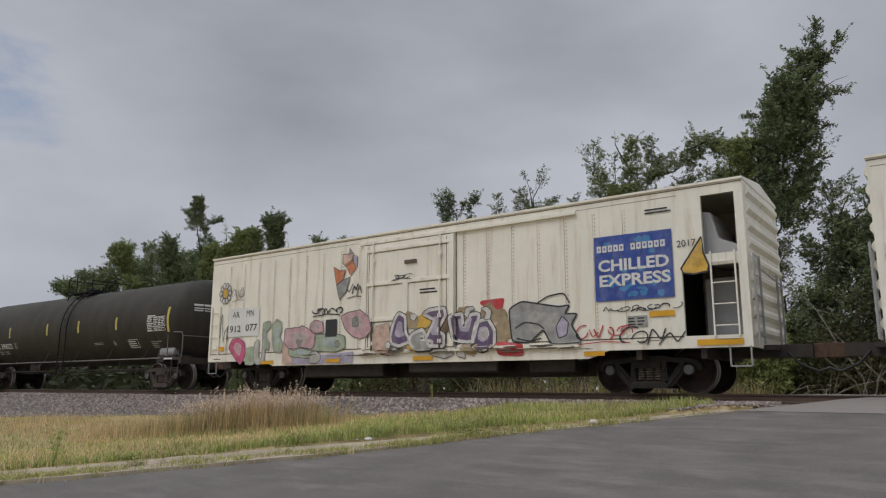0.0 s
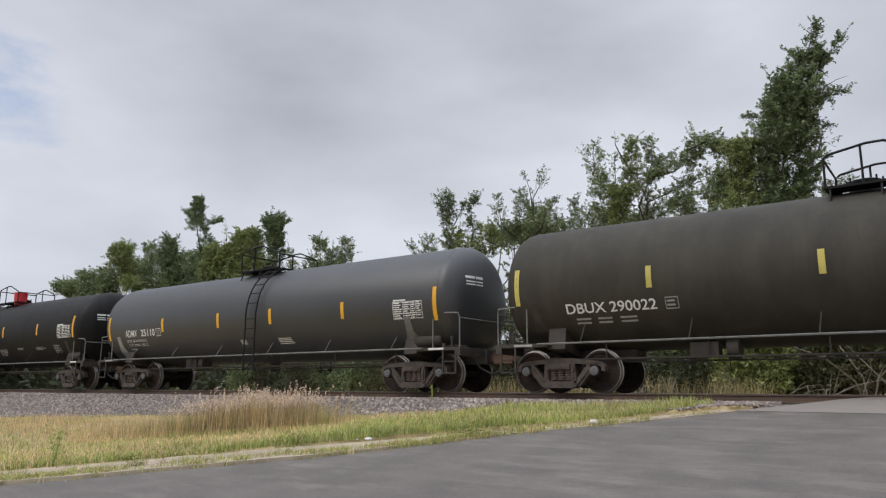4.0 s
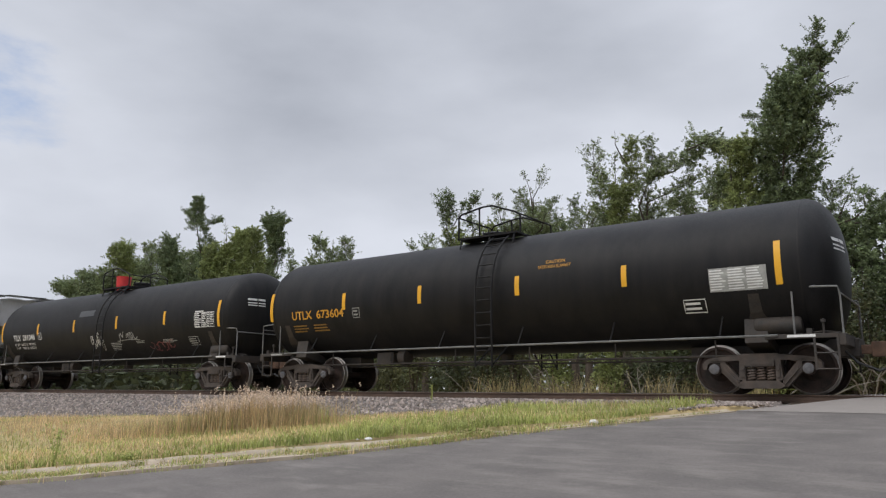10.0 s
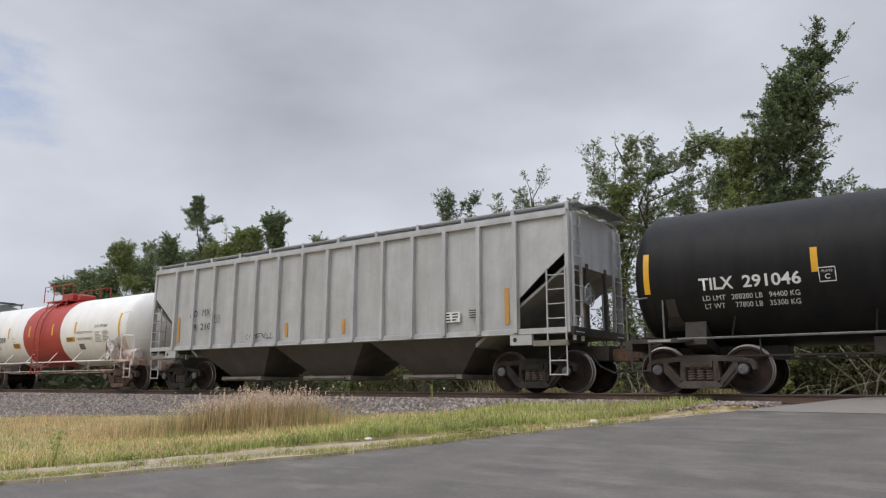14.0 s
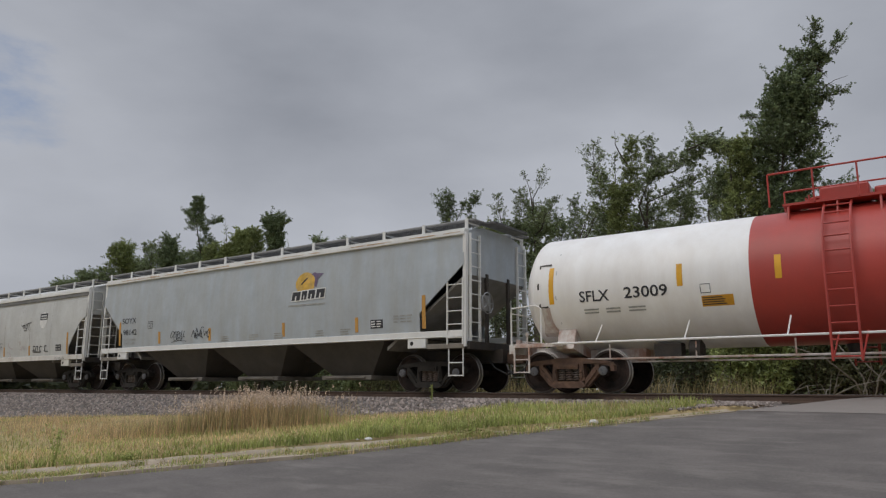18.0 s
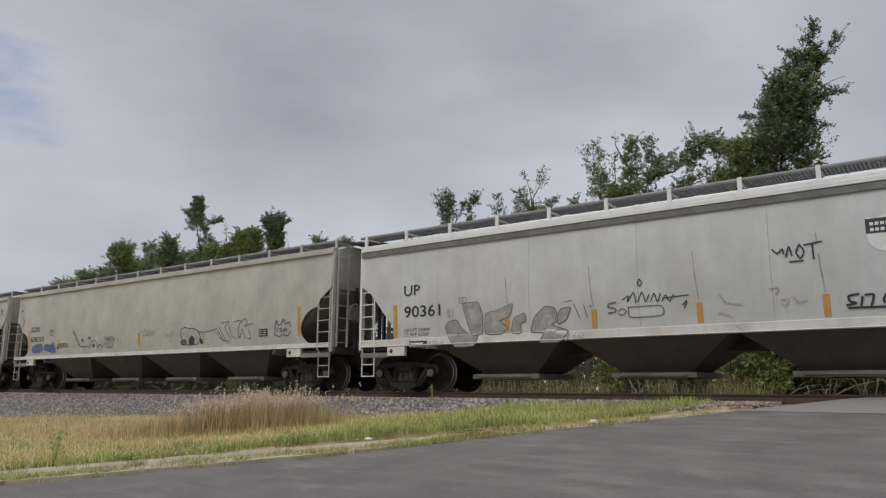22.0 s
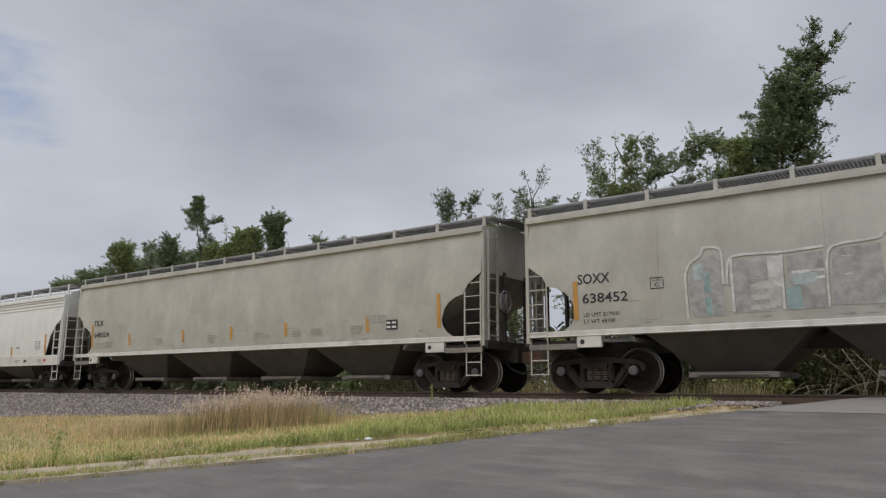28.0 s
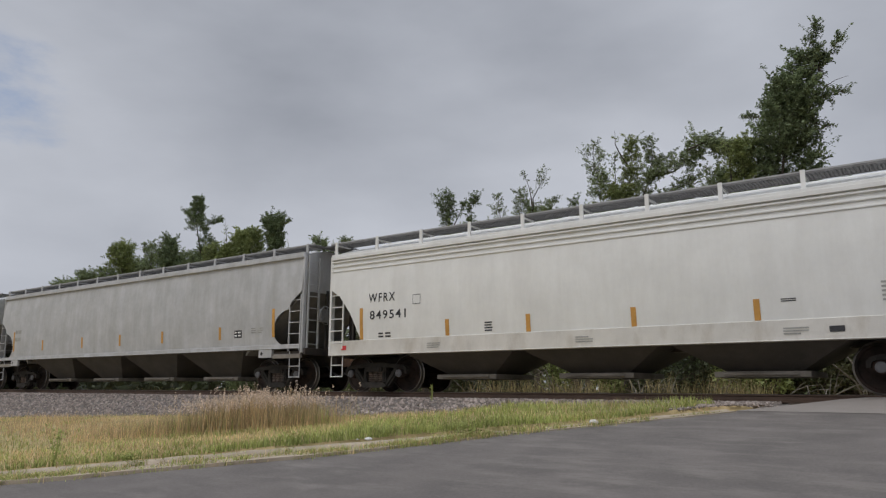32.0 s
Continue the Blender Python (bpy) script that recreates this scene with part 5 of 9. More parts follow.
G = dict(black=M["ink_black"], white=paint("white_spray_paint", (0.62, 0.60, 0.58)), pink=paint("pink_spray_paint", (0.54, 0.34, 0.36)), hotpink=paint("magenta_spray_paint", (0.55, 0.09, 0.2)),
         green=paint("pale_green_spray_paint", (0.36, 0.41, 0.30)), purple=paint("purple_spray_paint", (0.12, 0.075, 0.16)), red=paint("red_spray_paint", (0.48, 0.04, 0.045)),
         grey=paint("grey_spray_paint", (0.30, 0.30, 0.292)), lilac=paint("lilac_spray_paint", (0.42, 0.38, 0.48)), orange=paint("orange_spray_paint", (0.60, 0.20, 0.08)),
         gold=paint("golden_yellow_spray_paint", (0.62, 0.38, 0.06)), blue=paint("blue_spray_paint", (0.06, 0.11, 0.26)), navy=paint("blue_poster_ink", (0.03, 0.07, 0.32)),
         sky=paint("light_blue_poster_ink", (0.05, 0.22, 0.48)), teal=paint("teal_spray_paint", (0.27, 0.38, 0.37)), brown=paint("brown_spray_paint", (0.16, 0.10, 0.06)),
         salmon=paint("salmon_spray_paint", (0.60, 0.42, 0.34)), pale=paint("faded_white_spray_paint", (0.47, 0.455, 0.42)), dusk=paint("faded_grey_spray_paint", (0.29, 0.285, 0.27)),
         olive=paint("olive_brown_spray_paint", (0.34, 0.26, 0.15)), char=paint("charcoal_spray_paint", (0.09, 0.09, 0.09)),
         chalk=paint("chalky_white_spray_paint", (0.58, 0.57, 0.54)), ash=paint("ash_grey_spray_paint", (0.36, 0.355, 0.335)), mint=paint("washed_teal_spray_paint", (0.38, 0.45, 0.44)),
         rose=paint("washed_pink_spray_paint", (0.46, 0.38, 0.37)),
         maroon=paint("dark_red_spray_paint", (0.17, 0.035, 0.035)))


STROKES = [
    [[(0.1, 0.2), (0.0, 0.7), (0.4, 1.0), (0.8, 0.8), (0.6, 0.45), (0.3, 0.6)], [(0.5, 0.4), (0.9, 0.0), (1.1, 0.2)]],
    [[(1.0, 0.9), (0.5, 1.05), (0.2, 0.8), (0.5, 0.5), (0.95, 0.3), (0.6, -0.05), (-0.1, 0.2), (0.1, 0.4)]],
    [[(-0.1, 0.9), (0.25, 0.95), (0.3, 0.3), (0.5, 0.0), (0.9, 0.35), (0.85, 1.05), (1.15, 0.9)]],
    [[(0.0, 0.0), (0.3, 0.55), (0.1, 1.0), (0.55, 0.8), (1.0, 1.05), (0.7, 0.5), (1.05, 0.1), (0.5, 0.25), (0.0, 0.0)]],
    [[(0.5, 0.55), (0.75, 0.7), (0.5, 0.95), (0.1, 0.7), (0.2, 0.2), (0.7, 0.0), (1.1, 0.4)]],
    [[(-0.1, 0.3), (0.2, 0.1), (0.5, 0.4), (0.2, 0.75), (0.5, 1.0), (0.9, 0.8)], [(0.6, 0.1), (0.95, 0.35), (1.1, 0.05)]],
]


def rounded(pts, n=4):
    """Softens a polyline by cutting its corners."""
    for near in (0.86, 0.75):
        q = [pts[0]]
        for a, b in zip(pts[:-1], pts[1:]):
            q += [(a[0] * near + b[0] * (1 - near), a[1] * near + b[1] * (1 - near)), (a[0] * (1 - near) + b[0] * near, a[1] * (1 - near) + b[1] * near)]
        pts = q + [pts[-1]]
    return pts


def piece(car, surf, x0, x1, z0, z1, fills, line, count, seed, label, halo=None, line_w=0.05, shine=None, lift=0.004, outer=None):
    """A sprayed piece: fat overlapping strokes with outlines, a cloud behind them and shines."""
    rng = random.Random(seed)
    s = Shape()
    mats = [G[f] for f in fills] + [G[line]] + [G[halo or line]] + [G[shine or "white"]] + [G[outer or line]]
    nf = len(fills)
    w, h = (x1 - x0) / count, z1 - z0
    if halo:
        for i in range(count * 3):
            fill(s, blob(x0 + w * (i / 3 + 0.17), z0 + h * rng.uniform(0.3, 0.7), w * 0.5, h * rng.uniform(0.28, 0.45), rng), surf, lift + 0.0001 * i, nf + 1)
    fat = min(w, h) * 0.24
    for i in range(count):
        lean, tip = rng.uniform(-0.12, 0.12), rng.uniform(-0.1, 0.1)
        base = z0 + rng.uniform(0.0, 0.1) * h + fat / 2
        tall = h * rng.uniform(0.8, 0.92) - fat
        wide = w * rng.uniform(1.05, 1.35)
        glyph = STROKES[rng.randrange(len(STROKES))]
        paths = [rounded([(x0 + w * i + wide * (px + lean * pz), base + tall * (pz + tip * (px - 0.5))) for px, pz in st]) for st in glyph]
        up = lift + 0.004 + 0.0012 * (i % 3)
        if outer:
            for pth in paths:
                ribbon(s, pth, fat + 2 * line_w + 0.05, surf, up - 0.0006, False, nf + 3)
        for pth in paths:
            ribbon(s, pth, fat + 2 * line_w, surf, up, False, nf)
        for k, pth in enumerate(paths):
            ribbon(s, pth, fat, surf, up + 0.0005 + 0.0001 * k, False, (i + k) % nf)
        if shine:
            pth = paths[0]
            ribbon(s, pth[1:len(pth) // 2 + 1], fat * 0.22, surf, up + 0.001, False, nf + 2)
    for _ in range(count):
        c = (rng.uniform(x0, x1), rng.uniform(z0, z1))
        o = blob(*c, w * 0.1, w * 0.1, rng, 10, 0.1)
        fill(s, o, surf, lift + 0.0095, rng.randrange(nf))
        ribbon(s, o, line_w * 0.5, surf, lift + 0.010, True, nf)
    return part("graffiti", s, mats, car, label, smooth=0)


def scribble(car, surf, x0, x1, z0, z1, colour, seed, label, width=0.03, strokes=6, lift=0.012):
    """A quick handwritten tag, as loops and strokes that spell nothing."""
    rng = random.Random(seed)
    s = Shape()
    w = (x1 - x0) / strokes
    h = z1 - z0
    for i in range(strokes):
        cx, cz = x0 + w * (i + rng.uniform(0.3, 0.7)), z0 + h * rng.uniform(0.4, 0.6)
        rx, rz = w * rng.uniform(0.5, 1.1), h * rng.uniform(0.28, 0.55)
        pts = []
        if rng.random() < 0.72:
            turns, ph, drift = rng.uniform(2.5, 6.5), rng.uniform(0, 6.28), rng.uniform(-0.6, 0.6) * w
            for k in range(15):
                t = k / 14
                r = 1 - 0.45 * t
                pts.append((cx + rx * r * math.cos(ph + turns * t) + drift * t, cz + rz * r * math.sin(ph + turns * t * 1.1)))
        else:
            n = rng.randint(2, 3)
            side = rng.choice((-1, 1))
            pts = rounded([(cx + rx * (k / n * 1.6 - 0.8) + rng.gauss(0, 0.15) * rx, cz + side * (-1) ** k * rz * rng.uniform(0.3, 1.15)) for k in range(n + 1)])
        ribbon(s, pts, width * rng.uniform(0.6, 1.0), surf, lift + 0.0003 * i, False)
    if rng.random() < 0.3:
        ribbon(s, [(x0, z0 - 0.02), ((x0 + x1) / 2, z0 + 0.03), (x1, z0 - 0.01)], width * 0.6, surf, lift)
    return part("graffiti_tag", s, G[colour], car, label, smooth=0)


def closed_curve(pts):
    """Softens a closed outline by cutting its corners a little."""
    for near in (0.9, 0.76):
        q = []
        for a, b in zip(pts, pts[1:] + pts[:1]):
            q += [(a[0] * near + b[0] * (1 - near), a[1] * near + b[1] * (1 - near)), (a[0] * (1 - near) + b[0] * near, a[1] * (1 - near) + b[1] * near)]
        pts = q
    return pts


def proud(surf):
    """The side of a hopper car with its sill standing proud below."""
    return lambda x, z: -1.603 if z < 1.42 else surf(x, z)


def finely(pts, step=0.25):
    """Adds points along an outline, so that it can follow a curved side."""
    q = []
    for a, b in zip(pts, pts[1:] + pts[:1]):
        n = max(1, int(math.hypot(b[0] - a[0], b[1] - a[1]) / step))
        q += [(a[0] + (b[0] - a[0]) * k / n, a[1] + (b[1] - a[1]) * k / n) for k in range(n)]
    return q


SHADES = {"purple": "lilac", "grey": "ash", "pink": "rose", "green": "mint", "orange": "salmon", "hotpink": "pink", "red": "maroon", "blue": "grey"}


def clipped(pts, lo, hi):
    """The part of an outline between two upright lines."""
    for edge, sign in ((lo, 1), (hi, -1)):
        q = []
        for a, b in zip(pts, pts[1:] + pts[:1]):
            ia, ib = (a[0] - edge) * sign >= 0, (b[0] - edge) * sign >= 0
            if ia:
                q.append(a)
            if ia != ib:
                k = (edge - a[0]) / (b[0] - a[0])
                q.append((edge, a[1] + (b[1] - a[1]) * k))
        pts = q
        if len(pts) < 3:
            return []
    return pts


def letter(car, surf, pts, body, line, width, label, lift, inner=None, smooth=1, breaks=(-1.75, 1.5)):
    """One sprayed shape: a filled outline with a line round it, a paler middle and, where given, a second line inside the first."""
    pts = [(x, max(z, 0.80)) for x, z in pts]
    pts = finely(closed_curve(pts) if smooth else pts, 0.2)
    s = Shape()
    cx, cz = sum(p[0] for p in pts) / len(pts), sum(p[1] for p in pts) / len(pts)
    shade = SHADES.get(body) if smooth and line != body else None
    spans = zip((-99,) + breaks, breaks + (99,))
    for lo, hi in spans:
        for scale, up, slot in ((1.0, 0.0, 0),) + (((0.5, 0.0004, 3),) if shade else ()):
            poly = clipped([(cx + (x - cx) * scale, cz + (z - cz) * scale + 0.06 * (1 - scale)) for x, z in pts], lo, hi)
            if poly:
                s.add([(x, surf(min(max(x, lo + 0.002), hi - 0.002), z) - lift - up, z) for x, z in poly], [tuple(f) for f in tessellate_polygon([[Vector((x, z, 0)) for x, z in poly]])], slot)
    if inner:
        ribbon(s, pts, width * 2 + 0.09, surf, lift - 0.0012, True, 1)
        ribbon(s, pts, 0.085, surf, lift + 0.0008, True, 2)
    elif line != body:
        ribbon(s, pts, width, surf, lift + 0.0008, True, 1)
    return part("graffiti", s, [G[body], G[line], G[inner or line], G[shade or body]], car, label, smooth=0)


def strokes(car, surf, paths, colour, width, label):
    """A tag drawn in single lines."""
    s = Shape()
    for i, pth in enumerate(paths):
        ribbon(s, rounded([(x, max(z, 0.80)) for x, z in pth]), width, surf, 0.0150 + 0.0002 * i, False)
    return part("graffiti_tag", s, G[colour], car, label, smooth=0)


def frame_box(car, surf, x0, x1, z0, z1, ink, label, solid=None, w=0.022, rows=0, lift=0.008):
    s = Shape()
    mats = [M[ink]]
    if solid:
        mats.append(M[solid])
        patch(s, x0, x1, z0, z1, surf, lift - 0.003, 4, 1)
    ribbon(s, [(x0, z0), (x1, z0), (x1, (z0 + z1) / 2), (x1, z1), (x0, z1), (x0, (z0 + z1) / 2)], w, surf, lift, True)
    if rows:
        bars(s, x0 + 0.03, x1 - 0.03, z0 + 0.03, z1 - 0.03, surf, rows, 5, 0, lift + 0.002)
    return part("stencilled_box", s, mats, car, label, smooth=0)


def plate_box(car, surf, x0, x1, z0, z1, ink, label):
    """The outlined clearance plate with its letter."""
    s = ribbon(Shape(), [(x0, z0), (x1, z0), (x1, (z0 + z1) / 2), (x1, z1), (x0, z1), (x0, (z0 + z1) / 2)], 0.02, surf, 0.008, True)
    part("stencilled_box", s, M[ink], car, label, smooth=0)
    w, h = x1 - x0, z1 - z0
    lettering("PLATE", x0 + w * 0.16, z0 + h * 0.66, h * 0.16, surf, M[ink], car, "small stencilled word", w * 0.68, 0.0)
    lettering("C", x0 + w * 0.34, z0 + h * 0.16, h * 0.36, surf, M[ink], car, "stencilled letter", w * 0.32)


def data_panel(car, surf, x0, x1, z0, z1, back, ink, rows, columns, label, seed=3, lift=0.008):
    s = Shape()
    mats = [M[back], M[ink]]
    patch(s, x0, x1, z0, z1, surf, lift - 0.003, 4, 0)
    bars(s, x0 + 0.02, x1 - 0.02, z0 + 0.02, z1 - 0.02, surf, rows, seed, 1, lift, columns)
    return part("data_panel", s, mats, car, label, smooth=0)


def ruled_panel(car, surf, x0, x1, z0, z1, ink, rows, label, seed=3, splits=(0.36, 0.62, 0.8)):
    """An outlined table of small writing: white rules with rows of bars between them."""
    rng = random.Random(seed)
    s = Shape()
    w, h = x1 - x0, z1 - z0
    for z in (z0, z0 + h * 0.32, z1):
        patch(s, x0, x1, z - 0.008, z + 0.008, surf, 0.008, 1)
    for x in [x0, x1] + [x0 + w * k for k in splits]:
        patch(s, x - 0.007, x + 0.007, z0, z1, surf, 0.0085, 4)
    edges = [0.0] + list(splits) + [1.0]
    for i in range(rows):
        z = z0 + h * (i + 0.5) / rows
        for a, b in zip(edges[:-1], edges[1:]):
            if rng.random() < 0.12:
                continue
            xa = x0 + w * a + 0.025
            patch(s, xa, xa + (w * (b - a) - 0.05) * rng.uniform(0.6, 1.0), z - h / rows * 0.25, z + h / rows * 0.25, surf, 0.007, 1)
    patch(s, x0 + 0.02, x0 + w * 0.45, z1 + 0.03, z1 + 0.07, surf, 0.007, 1)
    return part("data_panel", s, M[ink], car, label, smooth=0)


def rows_of(car, surf, x0, x1, z0, z1, ink, rows, label, seed=2, columns=1):
    s = bars(Shape(), x0, x1, z0, z1, surf, rows, seed, 0, 0.008, columns)
    return part("small_stencil", s, M[ink], car, label, smooth=0)


# graffitied boxcar
rs = lambda x, z: -1.667 if -1.75 < x < 1.5 and z > 1.1 else (-1.632 if z < 1.14 and -1.9 < x < 4.95 and z > 1.0 else -1.572)
s = Shape()
patch(s, 5.33, 7.12, 2.02, 3.49, rs, 0.012, 2, 0)
rg = random.Random(12)
for i in range(26):
    cx, cz = rg.uniform(5.45, 7.0), rg.uniform(2.05, 2.5) if i < 17 else rg.uniform(2.6, 3.4)
    fill(s, blob(cx, cz, rg.uniform(0.05, 0.13), rg.uniform(0.03, 0.09), rg), rs, 0.0135 + i * 0.0001, 1)
for z, h, a, b, n in ((3.20, 0.15, 5.4, 7.0, 12),):
    step = (b - a) / n
    for i in range(n):
        if n == 12 and i == 5:
            continue
        x = a + i * step
        patch(s, x, x + step * 0.78, z - h / 2, z + h / 2, rs, 0.018, 1, 2)
        patch(s, x + step * 0.26, x + step * 0.5, z - h * 0.18, z + h * 0.2, rs, 0.0195, 1, 0)
part("poster", s, [G["navy"], G["sky"], M["ink_white"]], reefer, "blue poster panel with a row of white block shapes", smooth=0)
lettering("CHILLED", 5.42, 2.68, 0.27, rs, M["ink_white"], reefer, "bold white words on the blue poster", 1.62, 0.03, lift=0.018)
lettering("EXPRESS", 5.44, 2.34, 0.27, rs, M["ink_white"], reefer, "bold white words on the blue poster", 1.62, 0.03, lift=0.018)
s = Shape()
for k in range(10):
    a = k * 0.628
    pt = blob(-7.86 + 0.23 * math.cos(a), 3.18 + 0.26 * math.sin(a), 0.085, 0.10, random.Random(k), 12, 0.1)
    fill(s, pt, rs, 0.009, 0)
    ribbon(s, pt, 0.02, rs, 0.011, True, 2)
mid = blob(-7.86, 3.18, 0.15, 0.17, random.Random(3), 14, 0.05)
fill(s, mid, rs, 0.013, 1)
ribbon(s, mid, 0.022, rs, 0.015, True, 2)
part("painted_flower", s, [G["white"], G["gold"], G["black"]], reefer, "daisy with a yellow middle, sprayed on the wall", smooth=0)
s = Shape()
tri = [(7.28, 2.60), (7.33, 2.50), (7.55, 2.46), (7.82, 2.50), (7.86, 2.62), (7.76, 2.9), (7.74, 3.24)]
fill(s, tri, rs, 0.009, 0)
ribbon(s, tri, 0.035, rs, 0.012, True, 1)
part("painted_triangle", s, [G["gold"], G["black"]], reefer, "yellow rounded triangle with a black outline", smooth=0)
s = patch(Shape(), -7.62, -6.1, 1.72, 2.64, rs, 0.012, 1)
part("number_panel", s, M["hopper_white"], reefer, "clean white panel behind the car number", smooth=0)
lettering("AR", -7.42, 2.33, 0.2, rs, M["ink_black"], reefer, "black stencilled letters", 0.36, 0.0, lift=0.016)
lettering("MN", -6.72, 2.35, 0.2, rs, M["ink_black"], reefer, "black stencilled letters", 0.36, 0.0, lift=0.016)
lettering("912", -7.52, 1.86, 0.22, rs, M["ink_black"], reefer, "black stencilled numbers", 0.54, lift=0.016)
lettering("077", -6.74, 1.88, 0.22, rs, M["ink_black"], reefer, "black stencilled numbers", 0.56, lift=0.016)
letter(reefer, rs, [(-4.62, 0.97), (-2.04, 1.11), (-2.05, 0.66), (-4.62, 0.71)], "lilac", "lilac", 0.01, "lilac sprayed band along the sill", 0.0085, None, 0)
letter(reefer, rs, [(-7.55, 1.37), (-7.39, 1.65), (-7.03, 1.68), (-6.75, 1.52), (-6.69, 1.15), (-6.9, 0.8), (-7.22, 1.04)], "hotpink", "char", 0.02, "pink sprayed gem shape", 0.012, None, 1)
letter(reefer, rs, [(-6.71, 1.34), (-6.24, 1.41), (-6.24, 0.77), (-6.7, 0.78)], "green", "green", 0.01, "pale green sprayed patch", 0.0095, None, 1)
letter(reefer, rs, [(-6.28, 1.51), (-6.05, 1.59), (-6.05, 1.01), (-5.9, 0.97), (-5.9, 1.61), (-5.75, 1.7), (-5.78, 0.85), (-6.13, 0.81), (-6.28, 0.95)], "pale", "dusk", 0.035, "faded green sprayed letter with grey outlines", 0.012, None, 1)
letter(reefer, rs, [(-5.9, 2.11), (-5.57, 2.15), (-5.53, 1.96), (-5.75, 1.85), (-5.72, 1.54), (-5.57, 1.48), (-5.61, 1.24), (-5.9, 1.31)], "green", "dusk", 0.035, "faded green sprayed letter with grey outlines", 0.0125, None, 1)
letter(reefer, rs, [(-5.46, 2.02), (-5.27, 2.19), (-5.06, 2.08), (-5.03, 1.81), (-5.13, 1.64), (-4.96, 1.45), (-5.03, 1.16), (-5.35, 1.2), (-5.46, 1.59)], "green", "dusk", 0.04, "faded green sprayed letter with grey outlines", 0.013, None, 1)
letter(reefer, rs, [(-4.96, 1.54), (-4.72, 1.32), (-4.51, 0.97), (-4.59, 0.74), (-4.97, 0.74)], "salmon", "salmon", 0.01, "salmon sprayed patch", 0.0098, None, 1)
letter(reefer, rs, [(-4.9, 1.88), (-4.23, 1.89), (-4.15, 1.95), (-3.82, 1.81), (-3.57, 1.71), (-3.55, 1.39), (-3.7, 1.22), (-4.17, 1.3), (-4.44, 1.2), (-4.72, 1.29), (-4.9, 1.45)], "pink", "char", 0.025, "pink sprayed letter with dark outlines", 0.0125, None, 1)
letter(reefer, rs, [(-4.72, 1.26), (-4.17, 1.27), (-3.68, 1.17), (-3.65, 0.94), (-4.62, 1.02)], "green", "char", 0.02, "green sprayed block under the pink letters", 0.012, None, 1)
letter(reefer, rs, [(-4.4, 1.52), (-4.07, 1.51), (-4.23, 1.24)], "dusk", "char", 0.02, "dark notch in a sprayed letter", 0.0145, None, 0)
letter(reefer, rs, [(-3.79, 1.97), (-3.61, 2.08), (-3.28, 2.01), (-3.22, 1.7), (-3.67, 1.68), (-3.82, 1.81)], "pink", "char", 0.025, "pink sprayed letter with dark outlines", 0.013, None, 1)
letter(reefer, rs, [(-3.59, 1.65), (-2.7, 1.64), (-2.37, 1.56), (-2.35, 1.21), (-2.72, 1.11), (-3.62, 1.16)], "green", "char", 0.025, "pale green sprayed letter with dark outlines", 0.0122, None, 1)
letter(reefer, rs, [(-2.75, 1.43), (-2.61, 1.44), (-2.56, 1.32), (-2.62, 1.24), (-2.76, 1.26)], "dusk", "char", 0.018, "dark notch in a sprayed letter", 0.0145, None, 1)
letter(reefer, rs, [(-3.78, 1.11), (-3.55, 1.18), (-3.33, 1.07), (-3.33, 0.88), (-3.56, 0.76), (-3.79, 0.83)], "pale", "char", 0.025, "pale sprayed spiral with dark outlines", 0.0135, None, 1)
letter(reefer, rs, [(-2.56, 2.13), (-2.29, 2.23), (-1.77, 2.28), (-1.4, 2.06), (-1.28, 1.65), (-1.57, 1.45), (-2.02, 1.5), (-2.37, 1.74)], "pink", "char", 0.025, "pink sprayed letter with dark outlines", 0.0125, None, 1)
letter(reefer, rs, [(-2.11, 2.04), (-1.92, 2.1), (-1.86, 1.82), (-2.08, 1.8)], "dusk", "char", 0.02, "dark notch in a sprayed letter", 0.0145, None, 1)
letter(reefer, rs, [(-1.15, 1.78), (-0.66, 1.85), (-0.62, 1.35), (-0.71, 1.03), (-1.15, 1.04), (-1.27, 1.38)], "salmon", "dusk", 0.015, "salmon sprayed patch on the door", 0.01, None, 1)
letter(reefer, rs, [(-2.9, 3.61), (-2.64, 3.46), (-2.42, 3.47), (-2.52, 3.19), (-2.76, 3.05)], "orange", "char", 0.03, "orange angular sprayed shape", 0.0125, None, 0)
letter(reefer, rs, [(-2.76, 3.03), (-2.51, 3.18), (-2.23, 3.25), (-2.38, 2.84), (-2.64, 2.61)], "grey", "char", 0.025, "grey angular sprayed shape", 0.0122, None, 0)
letter(reefer, rs, [(-2.53, 3.94), (-2.12, 3.92), (-2.22, 3.64), (-2.42, 3.58), (-2.54, 3.68)], "salmon", "char", 0.025, "salmon angular sprayed shape", 0.0128, None, 0)
letter(reefer, rs, [(-2.42, 3.64), (-2.17, 3.75), (-2.02, 3.48), (-2.22, 3.3)], "orange", "char", 0.025, "orange angular sprayed shape", 0.0131, None, 0)
letter(reefer, rs, [(-2.28, 4.11), (-2.12, 3.92), (-2.3, 3.93)], "dusk", "char", 0.025, "grey angular sprayed shape", 0.0125, None, 0)
letter(reefer, rs, [(-2.13, 3.9), (-1.97, 3.82), (-1.97, 3.5), (-2.11, 3.66)], "lilac", "char", 0.02, "grey-lilac angular sprayed shape", 0.0122, None, 0)
